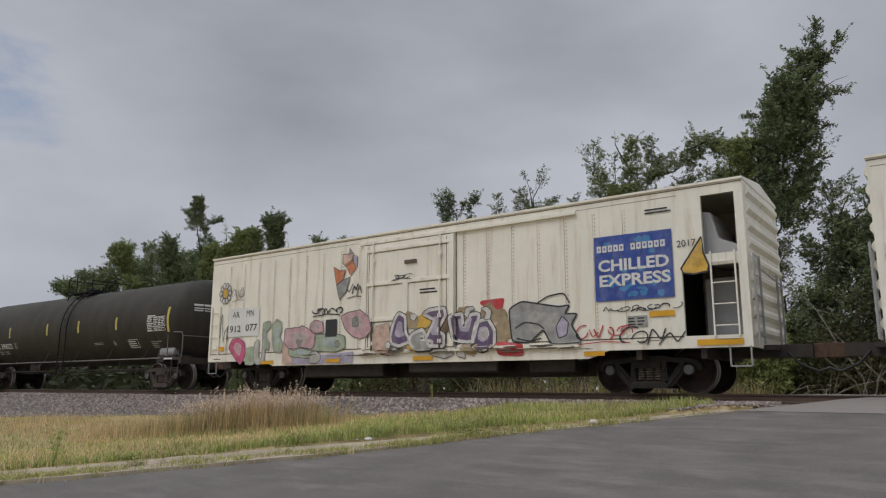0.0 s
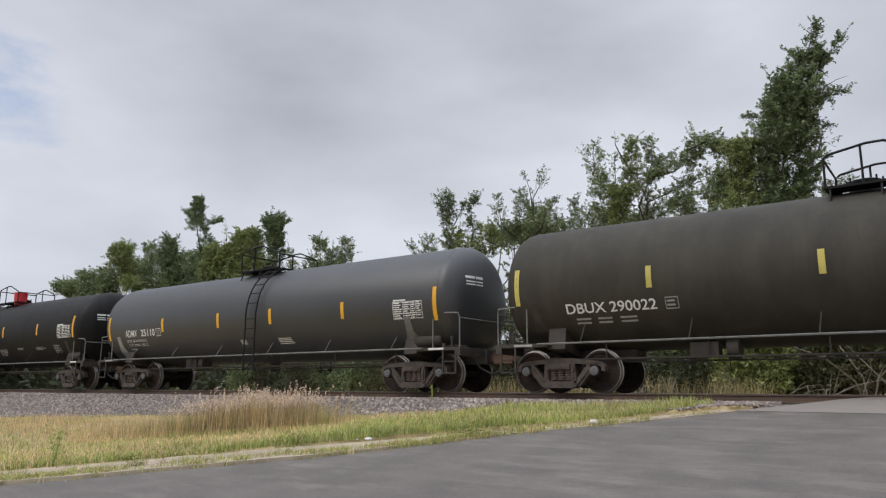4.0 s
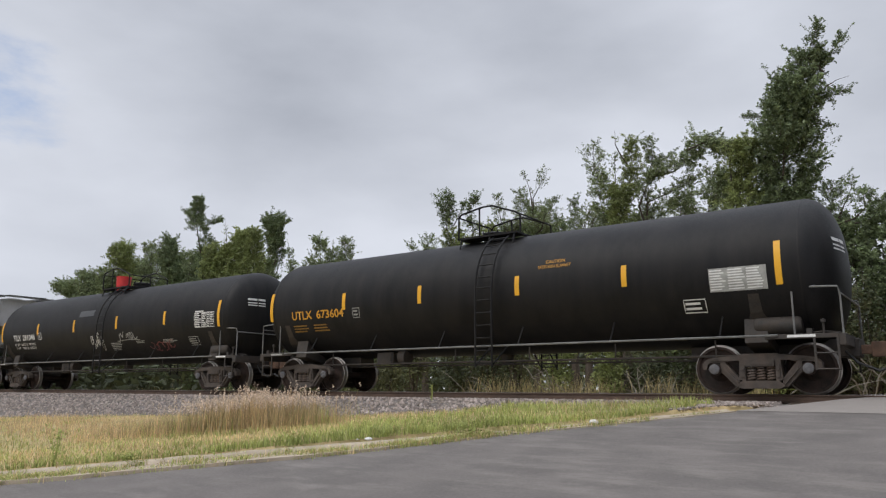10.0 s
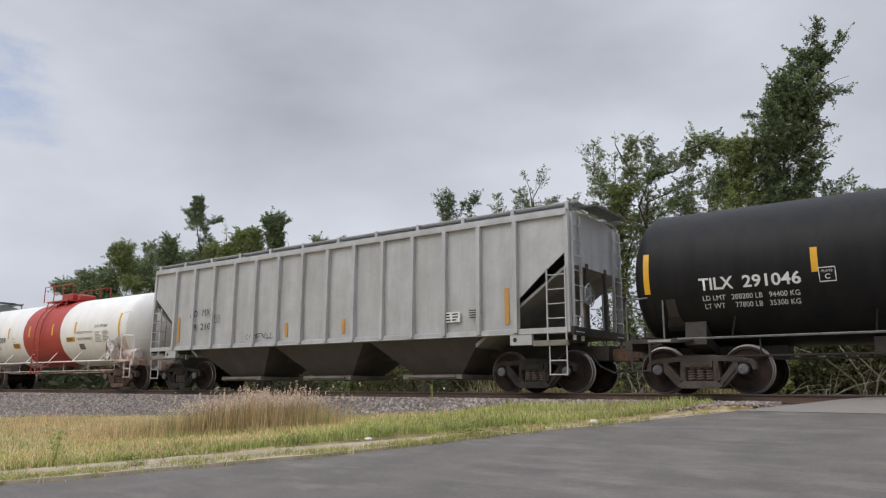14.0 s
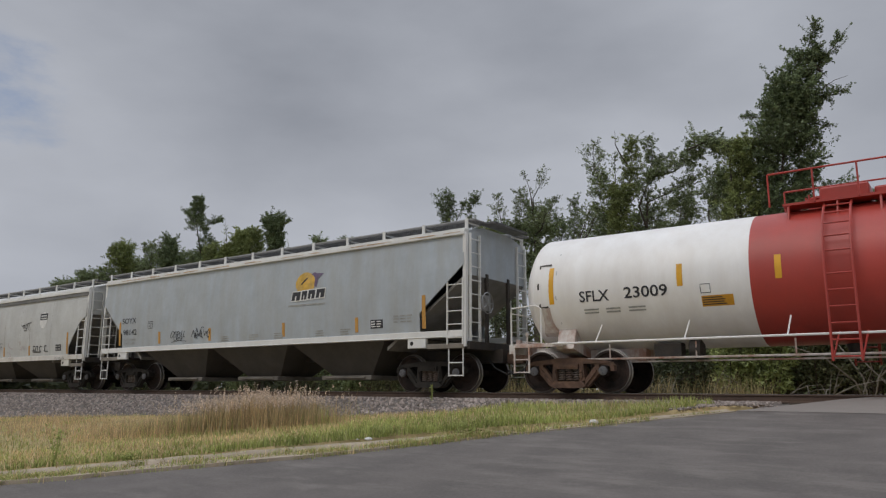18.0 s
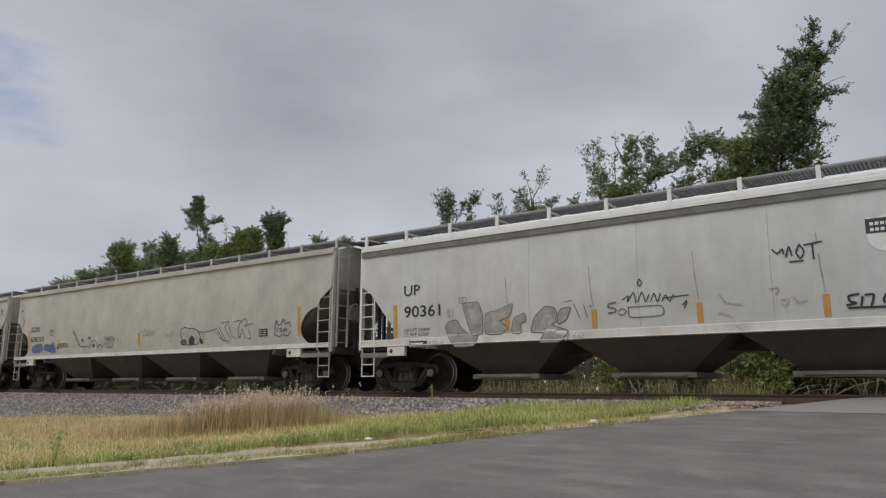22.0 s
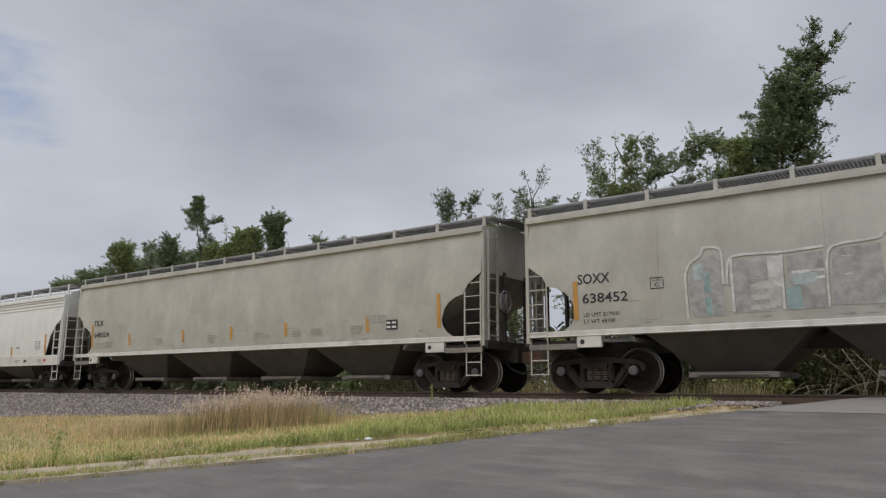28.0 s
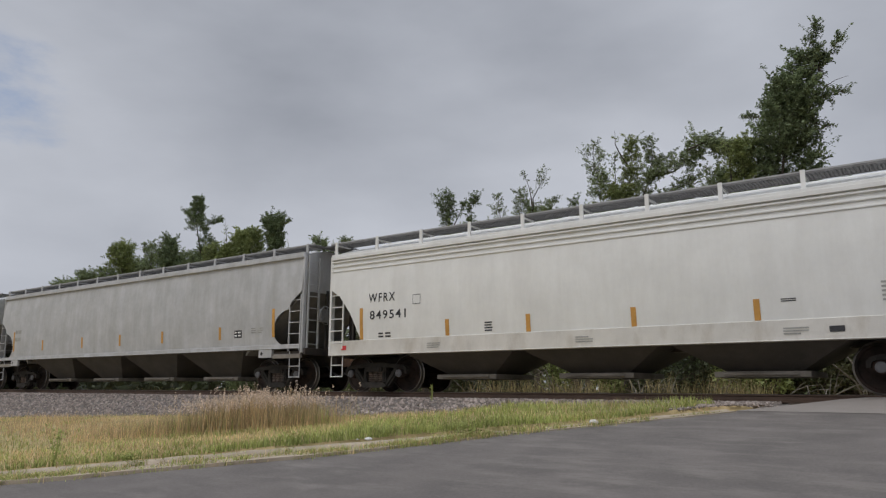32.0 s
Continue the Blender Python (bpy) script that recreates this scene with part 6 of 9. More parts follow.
for k, (x, z, w, h) in enumerate(((-0.4, 1.5, 0.35, 0.3), (0.1, 1.85, 0.4, 0.22), (0.7, 1.9, 0.45, 0.2), (1.25, 1.75, 0.3, 0.3), (1.8, 1.95, 0.3, 0.2), (2.6, 1.9, 0.35, 0.25), (2.85, 1.45, 0.3, 0.35), (0.4, 1.3, 0.4, 0.3), (-0.9, 1.25, 0.3, 0.2), (1.9, 1.35, 0.4, 0.35))):
    letter(reefer, rs, blob(x, z, w, h, random.Random(60 + k), 14, 0.5), ("olive", "olive", "gold", "brown", "olive")[k % 5], ("olive", "olive", "gold", "brown", "olive")[k % 5], 0.01, "brown and yellow sprayed cloud behind the letters", 0.0030 + 0.0002 * k)
letter(reefer, rs, [(-0.62, 1.45), (-0.47, 1.93), (-0.32, 2.09), (-0.1, 1.99), (-0.08, 1.55), (0.09, 1.32), (-0.3, 1.2), (-0.57, 1.28)], "purple", "black", 0.02, "purple sprayed letter with a white outline", 0.009, "white", 1)
letter(reefer, rs, [(0.01, 1.32), (0.13, 1.51), (0.48, 1.62), (0.58, 1.48), (0.4, 1.37), (0.82, 1.29), (0.75, 1.09), (0.26, 1.07)], "grey", "black", 0.02, "grey sprayed letter with a white outline", 0.0095, "white", 1)
letter(reefer, rs, [(0.5, 2.01), (0.7, 2.11), (1.18, 2.14), (1.23, 1.94), (0.96, 1.56), (1.18, 1.45), (1.17, 1.15), (0.69, 1.18), (0.58, 1.36), (0.89, 1.84)], "purple", "black", 0.02, "purple sprayed letter with a white outline", 0.01, "white", 1)
letter(reefer, rs, [(1.32, 1.9), (1.67, 1.98), (1.72, 1.61), (1.94, 1.94), (2.21, 1.93), (2.0, 1.23), (1.46, 1.29)], "purple", "black", 0.02, "purple sprayed letter with a white outline", 0.0105, "white", 1)
letter(reefer, rs, [(1.99, 1.35), (2.1, 1.73), (2.45, 1.8), (2.64, 1.52), (2.63, 1.15), (2.28, 1.0), (2.01, 1.15)], "purple", "black", 0.02, "purple sprayed letter with a white outline", 0.011, "white", 1)
letter(reefer, rs, [(2.23, 1.49), (2.43, 1.59), (2.49, 1.39), (2.28, 1.28)], "pale", "white", 0.02, "white eye of a sprayed letter", 0.0125, None, 1)
letter(reefer, rs, [(1.73, 1.94), (1.8, 2.11), (2.0, 2.14), (2.07, 2.05), (1.93, 2.02), (1.84, 1.83)], "chalk", "char", 0.02, "white sprayed curl with a dark outline", 0.012, None, 1)
letter(reefer, rs, [(2.24, 2.07), (2.43, 2.11), (2.56, 1.99), (2.52, 1.78), (2.32, 1.79), (2.4, 1.95)], "chalk", "char", 0.02, "white sprayed curl with a dark outline", 0.012, None, 1)
letter(reefer, rs, [(-0.79, 1.29), (-0.69, 1.35), (-0.57, 1.28), (-0.64, 1.14), (-0.77, 1.16)], "chalk", "char", 0.02, "white sprayed bubble", 0.011, None, 1)
letter(reefer, rs, [(-0.56, 1.12), (-0.44, 1.18), (-0.34, 1.09), (-0.41, 1.01), (-0.54, 1.02)], "chalk", "char", 0.02, "white sprayed bubble", 0.011, None, 1)
letter(reefer, rs, [(0.57, 1.08), (1.16, 1.1), (1.46, 0.96), (1.14, 0.84), (0.68, 0.95)], "chalk", "char", 0.02, "white sprayed swash under the letters", 0.0085, None, 1)
letter(reefer, rs, [(1.51, 1.2), (1.73, 1.22), (1.78, 0.83), (1.51, 0.9)], "chalk", "char", 0.02, "white sprayed drip shape", 0.0088, None, 1)
letter(reefer, rs, [(0.07, 2.03), (0.2, 2.05), (0.32, 1.98), (0.21, 1.85), (0.09, 1.9)], "chalk", "char", 0.012, "white sprayed star", 0.0115, None, 0)
letter(reefer, rs, [(2.23, 2.26), (2.94, 2.29), (2.86, 2.0), (2.6, 1.96), (2.22, 2.17)], "red", "red", 0.01, "red sprayed cloud", 0.0035, None, 1)
letter(reefer, rs, [(2.7, 1.37), (3.04, 1.19), (3.47, 1.14), (3.44, 0.85), (2.71, 0.89)], "red", "red", 0.01, "red sprayed cloud", 0.0036, None, 1)
letter(reefer, rs, [(2.48, 1.85), (2.86, 2.0), (2.96, 1.47), (2.7, 1.37)], "salmon", "salmon", 0.01, "pale orange sprayed cloud", 0.0034, None, 1)
letter(reefer, rs, [(3.05, 2.0), (3.41, 2.17), (4.4, 1.97), (4.68, 2.0), (4.54, 1.8), (4.87, 1.79), (4.7, 1.54), (4.97, 1.13), (4.17, 1.12), (3.99, 1.47), (3.61, 1.16), (3.13, 1.21)], "grey", "black", 0.04, "grey sprayed face shape with a black outline", 0.012, None, 1)
letter(reefer, rs, [(4.31, 1.51), (4.48, 1.76), (4.64, 1.6), (4.59, 1.31), (4.38, 1.24)], "lilac", "black", 0.025, "grey sprayed eye with a black outline", 0.0145, None, 1)
strokes(reefer, rs, [[(3.22, 1.52), (3.49, 1.66), (3.84, 1.6), (4.01, 1.48)], [(3.26, 1.28), (3.66, 1.19), (3.92, 1.26)], [(3.85, 2.1), (4.12, 2.24), (4.54, 2.29), (4.68, 2.05)]], "black", 0.035, "black sprayed lines on the grey shape")
scribble(reefer, rs, -2.35, -1.7, 2.65, 3.1, "black", 5, "black sprayed scribble", 0.04, 3)
scribble(reefer, rs, -3.7, -2.6, 2.2, 2.45, "black", 6, "black sprayed scribble", 0.05, 5)
scribble(reefer, rs, -7.5, -6.9, 2.9, 3.45, "black", 7, "thin black handwriting", 0.022, 5)
scribble(reefer, rs, -8.0, -7.6, 1.1, 2.5, "black", 8, "thin black handwriting", 0.025, 4)
lettering("2017", 7.22, 3.06, 0.15, rs, M["ink_black"], reefer, "black handwritten year", 0.4, 0.0, lift=0.012)
scribble(reefer, rs, 5.5, 7.2, 1.74, 1.92, "black", 10, "thin black handwriting", 0.03, 9)
scribble(reefer, rs, 4.9, 6.1, 1.1, 1.55, "red", 11, "red sprayed handwriting", 0.035, 6)
scribble(reefer, rs, 6.0, 7.2, 1.0, 1.42, "black", 13, "bold black scrawl", 0.04, 4)
scribble(reefer, rs, -0.6, 0.1, 3.0, 3.15, "black", 14, "small black scrawl on the door", 0.03, 3)
s = patch(Shape(), -3.15, -2.7, 1.56, 2.06, rs, 0.018, 1)
part("black_plate", s, M["ink_black"], reefer, "dark square placard", smooth=0)
for x0, x1, z0, z1 in ((7.53, 8.44, 0.98, 1.10), (5.0, 5.5, 0.82, 0.92), (6.55, 7.1, 1.62, 1.74), (-5.9, -5.35, 0.82, 0.92), (-3.1, -2.55, 0.82, 0.93), (0.1, 0.75, 0.82, 0.93), (-8.15, -7.8, 1.28, 1.42)):
    part("reflective_strip", patch(Shape(), x0, x1, z0, z1, rs, 0.016, 1), M["yellow"], reefer, "yellow reflective strip", smooth=0)
rows_of(reefer, on_flat(-1.63), 0.35, 1.1, 2.55, 2.72, "ink_black", 2, "faint black stencil on the door", 3)
rows_of(reefer, rs, 6.55, 7.3, 3.86, 4.0, "ink_black", 2, "faint black stencil", 3)
data_panel(reefer, rs, 6.05, 6.5, 1.42, 1.66, "ink_grey", "ink_black", 3, 2, "small grey data plate")

rg = random.Random(99)
s = Shape()
for i in range(34):
    x = rg.uniform(-1.9, 4.8) if i < 24 else rg.uniform(-8.3, 8.3)
    fill(s, blob(x, rg.uniform(0.96, 1.12), rg.uniform(0.1, 0.4), rg.uniform(0.008, 0.028), rg, 14, 0.5), lambda a, b: -1.64, 0.002 + 0.0002 * i)
tagged(part("grime_stain", s, M["grime"], reefer, smooth=0), "dark grime along the door track", kind="stuff")

# olive tank car
c, sf = dbux, dbux_s
lettering("DBUX 290022", -6.5, 1.80, 0.23, sf, M["ink_white"], c, "faded white stencilled lettering", 2.15)
frame_box(c, sf, -4.15, -3.88, 1.80, 2.03, "ink_grey", "small outlined stencil box", rows=2)
rows_of(c, sf, -6.3, -4.7, 1.55, 1.72, "ink_grey", 2, "faint stencilled weights", 4, 3)
ruled_panel(c, sf, 6.35, 7.45, 2.12, 2.62, "ink_white", 8, "white ruled data table")
frame_box(c, sf, 4.93, 5.56, 1.58, 1.86, "ink_white", "white outlined stencil box", rows=3)
rows_of(c, sf, 2.48, 3.25, 1.73, 1.84, "ink_grey", 2, "faint stencilled lines")
rows_of(c, sf, 6.4, 7.1, 1.52, 1.78, "ink_grey", 4, "faint stencilled lines")
s = Shape()
ribbon(s, [(4.0, 1.67), (4.11, 1.77), (4.0, 1.87), (3.89, 1.77)], 0.02, sf, 0.008, True)
fill(s, [(4.0, 1.7), (4.08, 1.77), (4.0, 1.84), (3.92, 1.77)], sf, 0.006)
part("placard", s, M["ink_grey"], c, "small diamond placard", smooth=0)

# grey tank car
c, sf = admx, admx_s
lettering("ADMX", -6.74, 1.95, 0.25, sf, M["ink_white"], c, "bold white stencilled letters", 0.78, 0.004)
lettering("25110", -5.72, 1.95, 0.25, sf, M["ink_white"], c, "bold white stencilled numbers", 0.88, 0.02)
plate_box(c, sf, -4.76, -4.48, 1.94, 2.19, "ink_white", "small outlined clearance plate")
lettering("LD LMT 184100 LB 83500 KG", -6.72, 1.76, 0.09, sf, M["ink_white"], c, "small white stencilled weights", 1.3, 0.0)
lettering("LT WT 78900 LB 35800 KG", -6.70, 1.61, 0.09, sf, M["ink_white"], c, "small white stencilled weights", 1.25, 0.0)
rows_of(c, sf, -6.65, -6.2, 1.46, 1.56, "ink_grey", 1, "faint stencilled line")
data_panel(c, sf, -0.25, 0.05, 1.48, 1.64, "ink_grey", "ink_white", 3, 1, "small pale data plate")
rows_of(c, sf, 1.58, 2.3, 1.44, 1.64, "ink_white", 4, "white stencilled lines", 5)
ruled_panel(c, sf, 6.4, 7.4, 1.95, 2.4, "ink_white", 8, "white ruled data table")

# two alike black tank cars
for c, sf, num in ((tilx, tilx_s, "291107"), (tilx2, tilx2_s, "291046")):
    lettering("TILX", -6.88, 2.11, 0.25, sf, M["ink_white"], c, "bold white stencilled letters", 0.68, 0.02)
    lettering(num, -6.02, 2.11, 0.25, sf, M["ink_white"], c, "bold white stencilled numbers", 1.08, 0.02)
    plate_box(c, sf, -4.62, -4.34, 2.12, 2.38, "ink_white", "small outlined clearance plate")
    lettering("LD LMT   208000 LB   94300 KG" if num == "291107" else "LD LMT   208200 LB   94400 KG", -6.84, 1.90, 0.10, sf, M["ink_white"], c, "small white stencilled weights", 1.85, 0.0)
    lettering("LT WT     78000 LB   35400 KG" if num == "291107" else "LT WT     77800 LB   35300 KG", -6.82, 1.74, 0.10, sf, M["ink_white"], c, "small white stencilled weights", 1.82, 0.0)
    ruled_panel(c, sf, 6.38, 7.45, 2.13, 2.62, "ink_white", 8, "white ruled data table")
    frame_box(c, sf, 5.9, 6.4, 1.56, 1.83, "ink_grey", "grey outlined stencil box", rows=3)
    rows_of(c, sf, 0.9, 1.75, 1.50, 1.80, "ink_grey", 5, "white stencilled lines", 6)
    rows_of(c, sf, 2.66, 3.42, 1.72, 1.82, "ink_grey", 2, "white stencilled lines", 7)
    rows_of(c, sf, 4.35, 5.28, 1.68, 1.82, "ink_grey", 3, "white stencilled lines", 8)
part("repaint_patch", patch(Shape(), -2.36, -1.4, 2.86, 3.18, tilx_s, 0.006, 4), M["grey_paint"], tilx, "grey patch of newer paint", smooth=0)
part("repaint_patch", patch(Shape(), -1.4, -0.3, 2.9, 3.14, tilx2_s, 0.006, 4), M["grey_paint"], tilx2, "grey patch of newer paint", smooth=0)
scribble(tilx2, tilx2_s, -0.4, 0.42, 1.58, 2.18, "white", 21, "white sprayed tag", 0.035, 7)
scribble(tilx2, tilx2_s, 1.44, 2.95, 1.85, 2.18, "dusk", 22, "grey sprayed tag", 0.04, 6)
scribble(tilx2, tilx2_s, 3.47, 4.9, 1.36, 1.83, "maroon", 23, "dull red sprayed tag", 0.04, 6)

# black tank car with yellow lettering
c, sf = utlx, utlx_s
M["dim_yellow"] = mat("worn_yellow_stencil_paint", (0.22, 0.12, 0.02), 0.7, vary=0.3, scale=6, bump=0.0)
lettering("UTLX", -6.7, 2.12, 0.25, sf, M["ink_yellow"], c, "yellow stencilled letters", 0.85, 0.02)
lettering("673604", -5.66, 2.12, 0.25, sf, M["ink_yellow"], c, "yellow stencilled numbers", 1.1, 0.02)
rows_of(c, sf, -6.7, -5.0, 1.74, 1.98, "dim_yellow", 3, "small yellow stencilled lines", 4, 2)
lettering("CAUTION", 1.98, 3.04, 0.08, sf, M["ink_yellow"], c, "yellow stencilled warning", 0.5, 0.0)
lettering("NITROGEN BLANKET", 1.79, 2.92, 0.08, sf, M["ink_yellow"], c, "yellow stencilled warning", 0.85, 0.0)
frame_box(c, sf, -4.2, -3.95, 2.08, 2.34, "ink_grey", "small outlined stencil box", rows=2)
data_panel(c, sf, 5.78, 6.9, 2.06, 2.54, "ink_grey", "ink_white", 8, 3, "grey data panel with pale lines")
frame_box(c, sf, 5.2, 5.65, 1.68, 1.94, "ink_white", "white outlined stencil box", rows=2)

# white tank car
M["stain"] = mat("pale_rust_stain", (0.60, 0.50, 0.43), 0.6, vary=0.25, scale=5, bump=0.0)
c, sf = sflx, sflx_s
lettering("SFLX", -5.38, 2.06, 0.25, sf, M["ink_black"], c, "black stencilled letters", 0.72, 0.012)
lettering("23009", -4.30, 2.08, 0.25, sf, M["ink_black"], c, "black stencilled numbers", 0.98, 0.012)
rows_of(c, sf, -5.3, -3.7, 1.78, 1.92, "ink_grey", 2, "small grey stencilled weights", 4, 3)
frame_box(c, sf, -2.62, -2.42, 2.08, 2.26, "ink_black", "small outlined stencil box", w=0.014)
data_panel(c, sf, -2.62, -1.98, 1.80, 2.02, "ink_yellow", "ink_black", 4, 1, "yellow warning label")
data_panel(c, sf, 2.11, 2.79, 1.94, 2.13, "ink_yellow", "ink_black", 3, 1, "yellow warning label")
lettering("HYDROGEN FLUORIDE, ANHYDROUS", 2.95, 2.23, 0.10, sf, M["ink_black"], c, "thin black stencilled words", 1.2, 0.0)
lettering("INHALATION HAZARD", 2.95, 1.98, 0.10, sf, M["ink_black"], c, "thin black stencilled words", 1.18, 0.0)
lettering("DOT-SP15284", 4.32, 2.44, 0.11, sf, M["ink_black"], c, "thin black stencilled words", 0.93, 0.0)
rows_of(c, sf, 4.34, 5.44, 1.86, 2.3, "ink_grey", 8, "grey table of small stencilled lines", 9, 2)
data_panel(c, sf, 3.0, 3.41, 1.62, 1.84, "ink_black", "ink_grey", 2, 2, "small black data plate")
for x, z in ((5.80, 1.80), (6.04, 1.58), (5.80, 1.31)):
    s = Shape()
    sf2 = lambda a, b: -1.62
    fill(s, [(x, z - 0.22), (x + 0.2, z), (x, z + 0.22), (x - 0.2, z)], sf2, 0.0, 0)
    ribbon(s, [(x, z - 0.18), (x + 0.16, z), (x, z + 0.18), (x - 0.16, z)], 0.016, sf2, 0.006, True, 1)
    if z < 1.7:
        bars(s, x - 0.1, x + 0.1, z - 0.03, z + 0.03, sf2, 1, 3, 1, 0.006, 3)
    else:
        lettering("POISON", x - 0.11, z - 0.03, 0.07, sf2, M["ink_black"], c, "black word on the placard", 0.22, 0.0)
    part("diamond_placard", s, [M["ink_white"], M["ink_black"]], c, "white diamond hazard placard", smooth=0)
s = ribbon(Shape(), [(-6.12, 3.02), (-6.42, 3.02), (-6.44, 2.5), (-6.42, 2.0), (-6.2, 2.0)], 0.05, sf, 0.012)
part("jacket_gap", s, M["bay"], c, "dark gap at the edge of the insulating jacket", smooth=0)
s = ribbon(Shape(), [(-5.95, 3.3), (-5.97, 2.8), (-5.98, 2.2), (-5.96, 1.6)], 0.018, sf, 0.01)
part("jacket_seam", s, M["hopper_grey"], c, "raised seam of a jacket panel", smooth=0)
s = ribbon(Shape(), [(6.22, 2.1), (6.66, 2.1), (6.66, 2.5), (6.66, 2.95), (6.22, 2.95), (6.22, 2.5)], 0.02, sf, 0.012, True)
part("jacket_seam", s, M["hopper_grey"], c, "raised seam of a jacket panel", smooth=0)
s = Shape()
rg = random.Random(6)
for i in range(16):
    fill(s, blob(rg.uniform(5.9, 6.55), rg.uniform(1.42, 1.8) if i < 11 else rg.uniform(1.8, 2.05), rg.uniform(0.03, 0.12), rg.uniform(0.05, 0.16), rg, 12, 0.6), sf, 0.004 + 0.0002 * i)
part("rust_stain", s, M["stain"], c, "rusty stain on the white jacket", smooth=0)
s = Shape()
for k in range(3):
    s.box(5.6 + k * 0.2, 5.64 + k * 0.2, -1.61, -1.3, 1.12, 1.9 - 0.2 * k)
s.box(5.55, 6.2, -1.615, -1.6, 1.1, 1.14)
part("placard_bracket", s, M["rusty_white"], c, "steel bracket behind the placards")
s = Shape()
s.box(-0.35, 0.55, -0.5, 0.5, 3.86, 4.2)
s.box(0.62, 0.95, -0.35, 0.35, 3.86, 4.12)
part("valve_housing", s, M["red_paint"], c, "red protective valve housing", bevel=0.04)

# ribbed grey hopper
c = aomx
sf = on_flat(-1.60)
lettering("AD", -6.04, 2.47, 0.22, sf, M["ink_black"], c, "faded black stencilled letters", 0.42)
lettering("MX", -5.36, 2.50, 0.22, sf, M["ink_black"], c, "faded black stencilled letters", 0.42, 0.0)
lettering("49", -6.0, 2.0, 0.22, sf, M["ink_black"], c, "faded black stencilled numbers", 0.36)
lettering("210", -5.42, 2.02, 0.22, sf, M["ink_black"], c, "faded black stencilled numbers", 0.54)
plate_box(c, sf, -4.69, -4.42, 2.24, 2.48, "ink_black", "small outlined clearance plate")
data_panel(c, sf, 4.79, 5.28, 1.76, 2.02, "ink_white", "ink_black", 3, 2, "white and black data plate")
rows_of(c, sf, 5.56, 5.97, 1.82, 2.06, "ink_black", 4, "small black stencilled lines")
scribble(c, sf, -2.99, -1.73, 1.58, 1.80, "black", 31, "thin black handwriting", 0.025, 7)

# blue-grey hopper with a round emblem
c, sf = soyx, soyx_s
lettering("SOYX", -7.1, 2.44, 0.21, sf, M["ink_black"], c, "black stencilled letters", 0.92)
lettering("98142", -7.0, 2.01, 0.21, sf, M["ink_black"], c, "black stencilled numbers", 0.88)
lettering("LD LMT 224600", -7.0, 1.80, 0.085, sf, M["ink_grey"], c, "small grey stencilled weights", 0.82, 0.0)
lettering("LT WT 61400", -7.0, 1.66, 0.085, sf, M["ink_grey"], c, "small grey stencilled weights", 0.78, 0.0)
plate_box(c, sf, -5.4, -5.12, 2.21, 2.45, "ink_black", "small outlined clearance plate")
s = Shape()
fill(s, blob(2.72, 3.2, 0.42, 0.34, random.Random(5), 22, 0.04), sf, 0.01, 0)
fill(s, [(2.95, 3.47), (3.1, 3.52), (3.15, 3.48), (3.48, 3.46), (3.26, 3.32), (3.2, 3.06), (3.1, 3.1), (3.12, 3.36)], sf, 0.012, 1)
ribbon(s, [(2.55, 3.18), (2.7, 3.3), (2.8, 3.36)], 0.05, sf, 0.014, False, 2)
for a, b, d in ((2.16, 2.52, 0), (2.58, 2.8, 0.01), (2.86, 3.14, 0.02), (3.2, 3.54, 0.03)):
    patch(s, a - 0.03, b + 0.03, 2.67 + d, 2.99 + d, sf, 0.015, 1, 3, 0.15)
    patch(s, a, b, 2.7 + d, 2.96 + d, sf, 0.018, 1, 2, 0.15)
    patch(s, a + (b - a) * 0.4, a + (b - a) * 0.55, 2.70 + d, 2.84 + d, sf, 0.0195, 1, 3, 0.15)
patch(s, 2.03, 3.6, 2.53, 2.57, sf, 0.012, 1, 4)
part("emblem", s, [G["gold"], G["purple"], M["ink_black"], M["ink_white"], M["ink_grey"]], c, "orange disc with a purple shape over black block shapes", smooth=0)
data_panel(c, sf, 5.36, 5.81, 1.72, 1.96, "ink_black", "ink_white", 3, 2, "black and white data plate")
rows_of(c, sf, 6.19, 6.9, 1.82, 2.06, "ink_grey", 3, "small grey stencilled lines", 3, 3)
for x in (-1.2, 0.2, 1.4, 3.2, 4.2):
    rows_of(c, sf, x, x + 0.5, 1.58, 1.78, "ink_grey", 3, "faint stencilled lines", int(x * 10))
M["edge_rust"] = mat("pale_orange_rust", (0.50, 0.36, 0.24), 0.8, vary=0.3, scale=6, bump=0.0)
rg = random.Random(44)
s = Shape()
for i in range(26):
    x = rg.uniform(-8.2, 8.2)
    fill(s, blob(x, 4.10, rg.uniform(0.1, 0.5), rg.uniform(0.008, 0.025), rg, 12, 0.6), lambda a, b: -1.612, 0.001 + 0.0001 * i)
tagged(part("rust_stain", s, M["edge_rust"], c, smooth=0), "pale rust along the roof edge", kind="stuff")
scribble(c, sf, -3.93, -3.06, 1.68, 2.1, "black", 33, "black scribbled tag", 0.028, 6)
scribble(c, sf, -2.72, -1.8, 1.68, 2.1, "black", 34, "black scribbled tag", 0.028, 6)

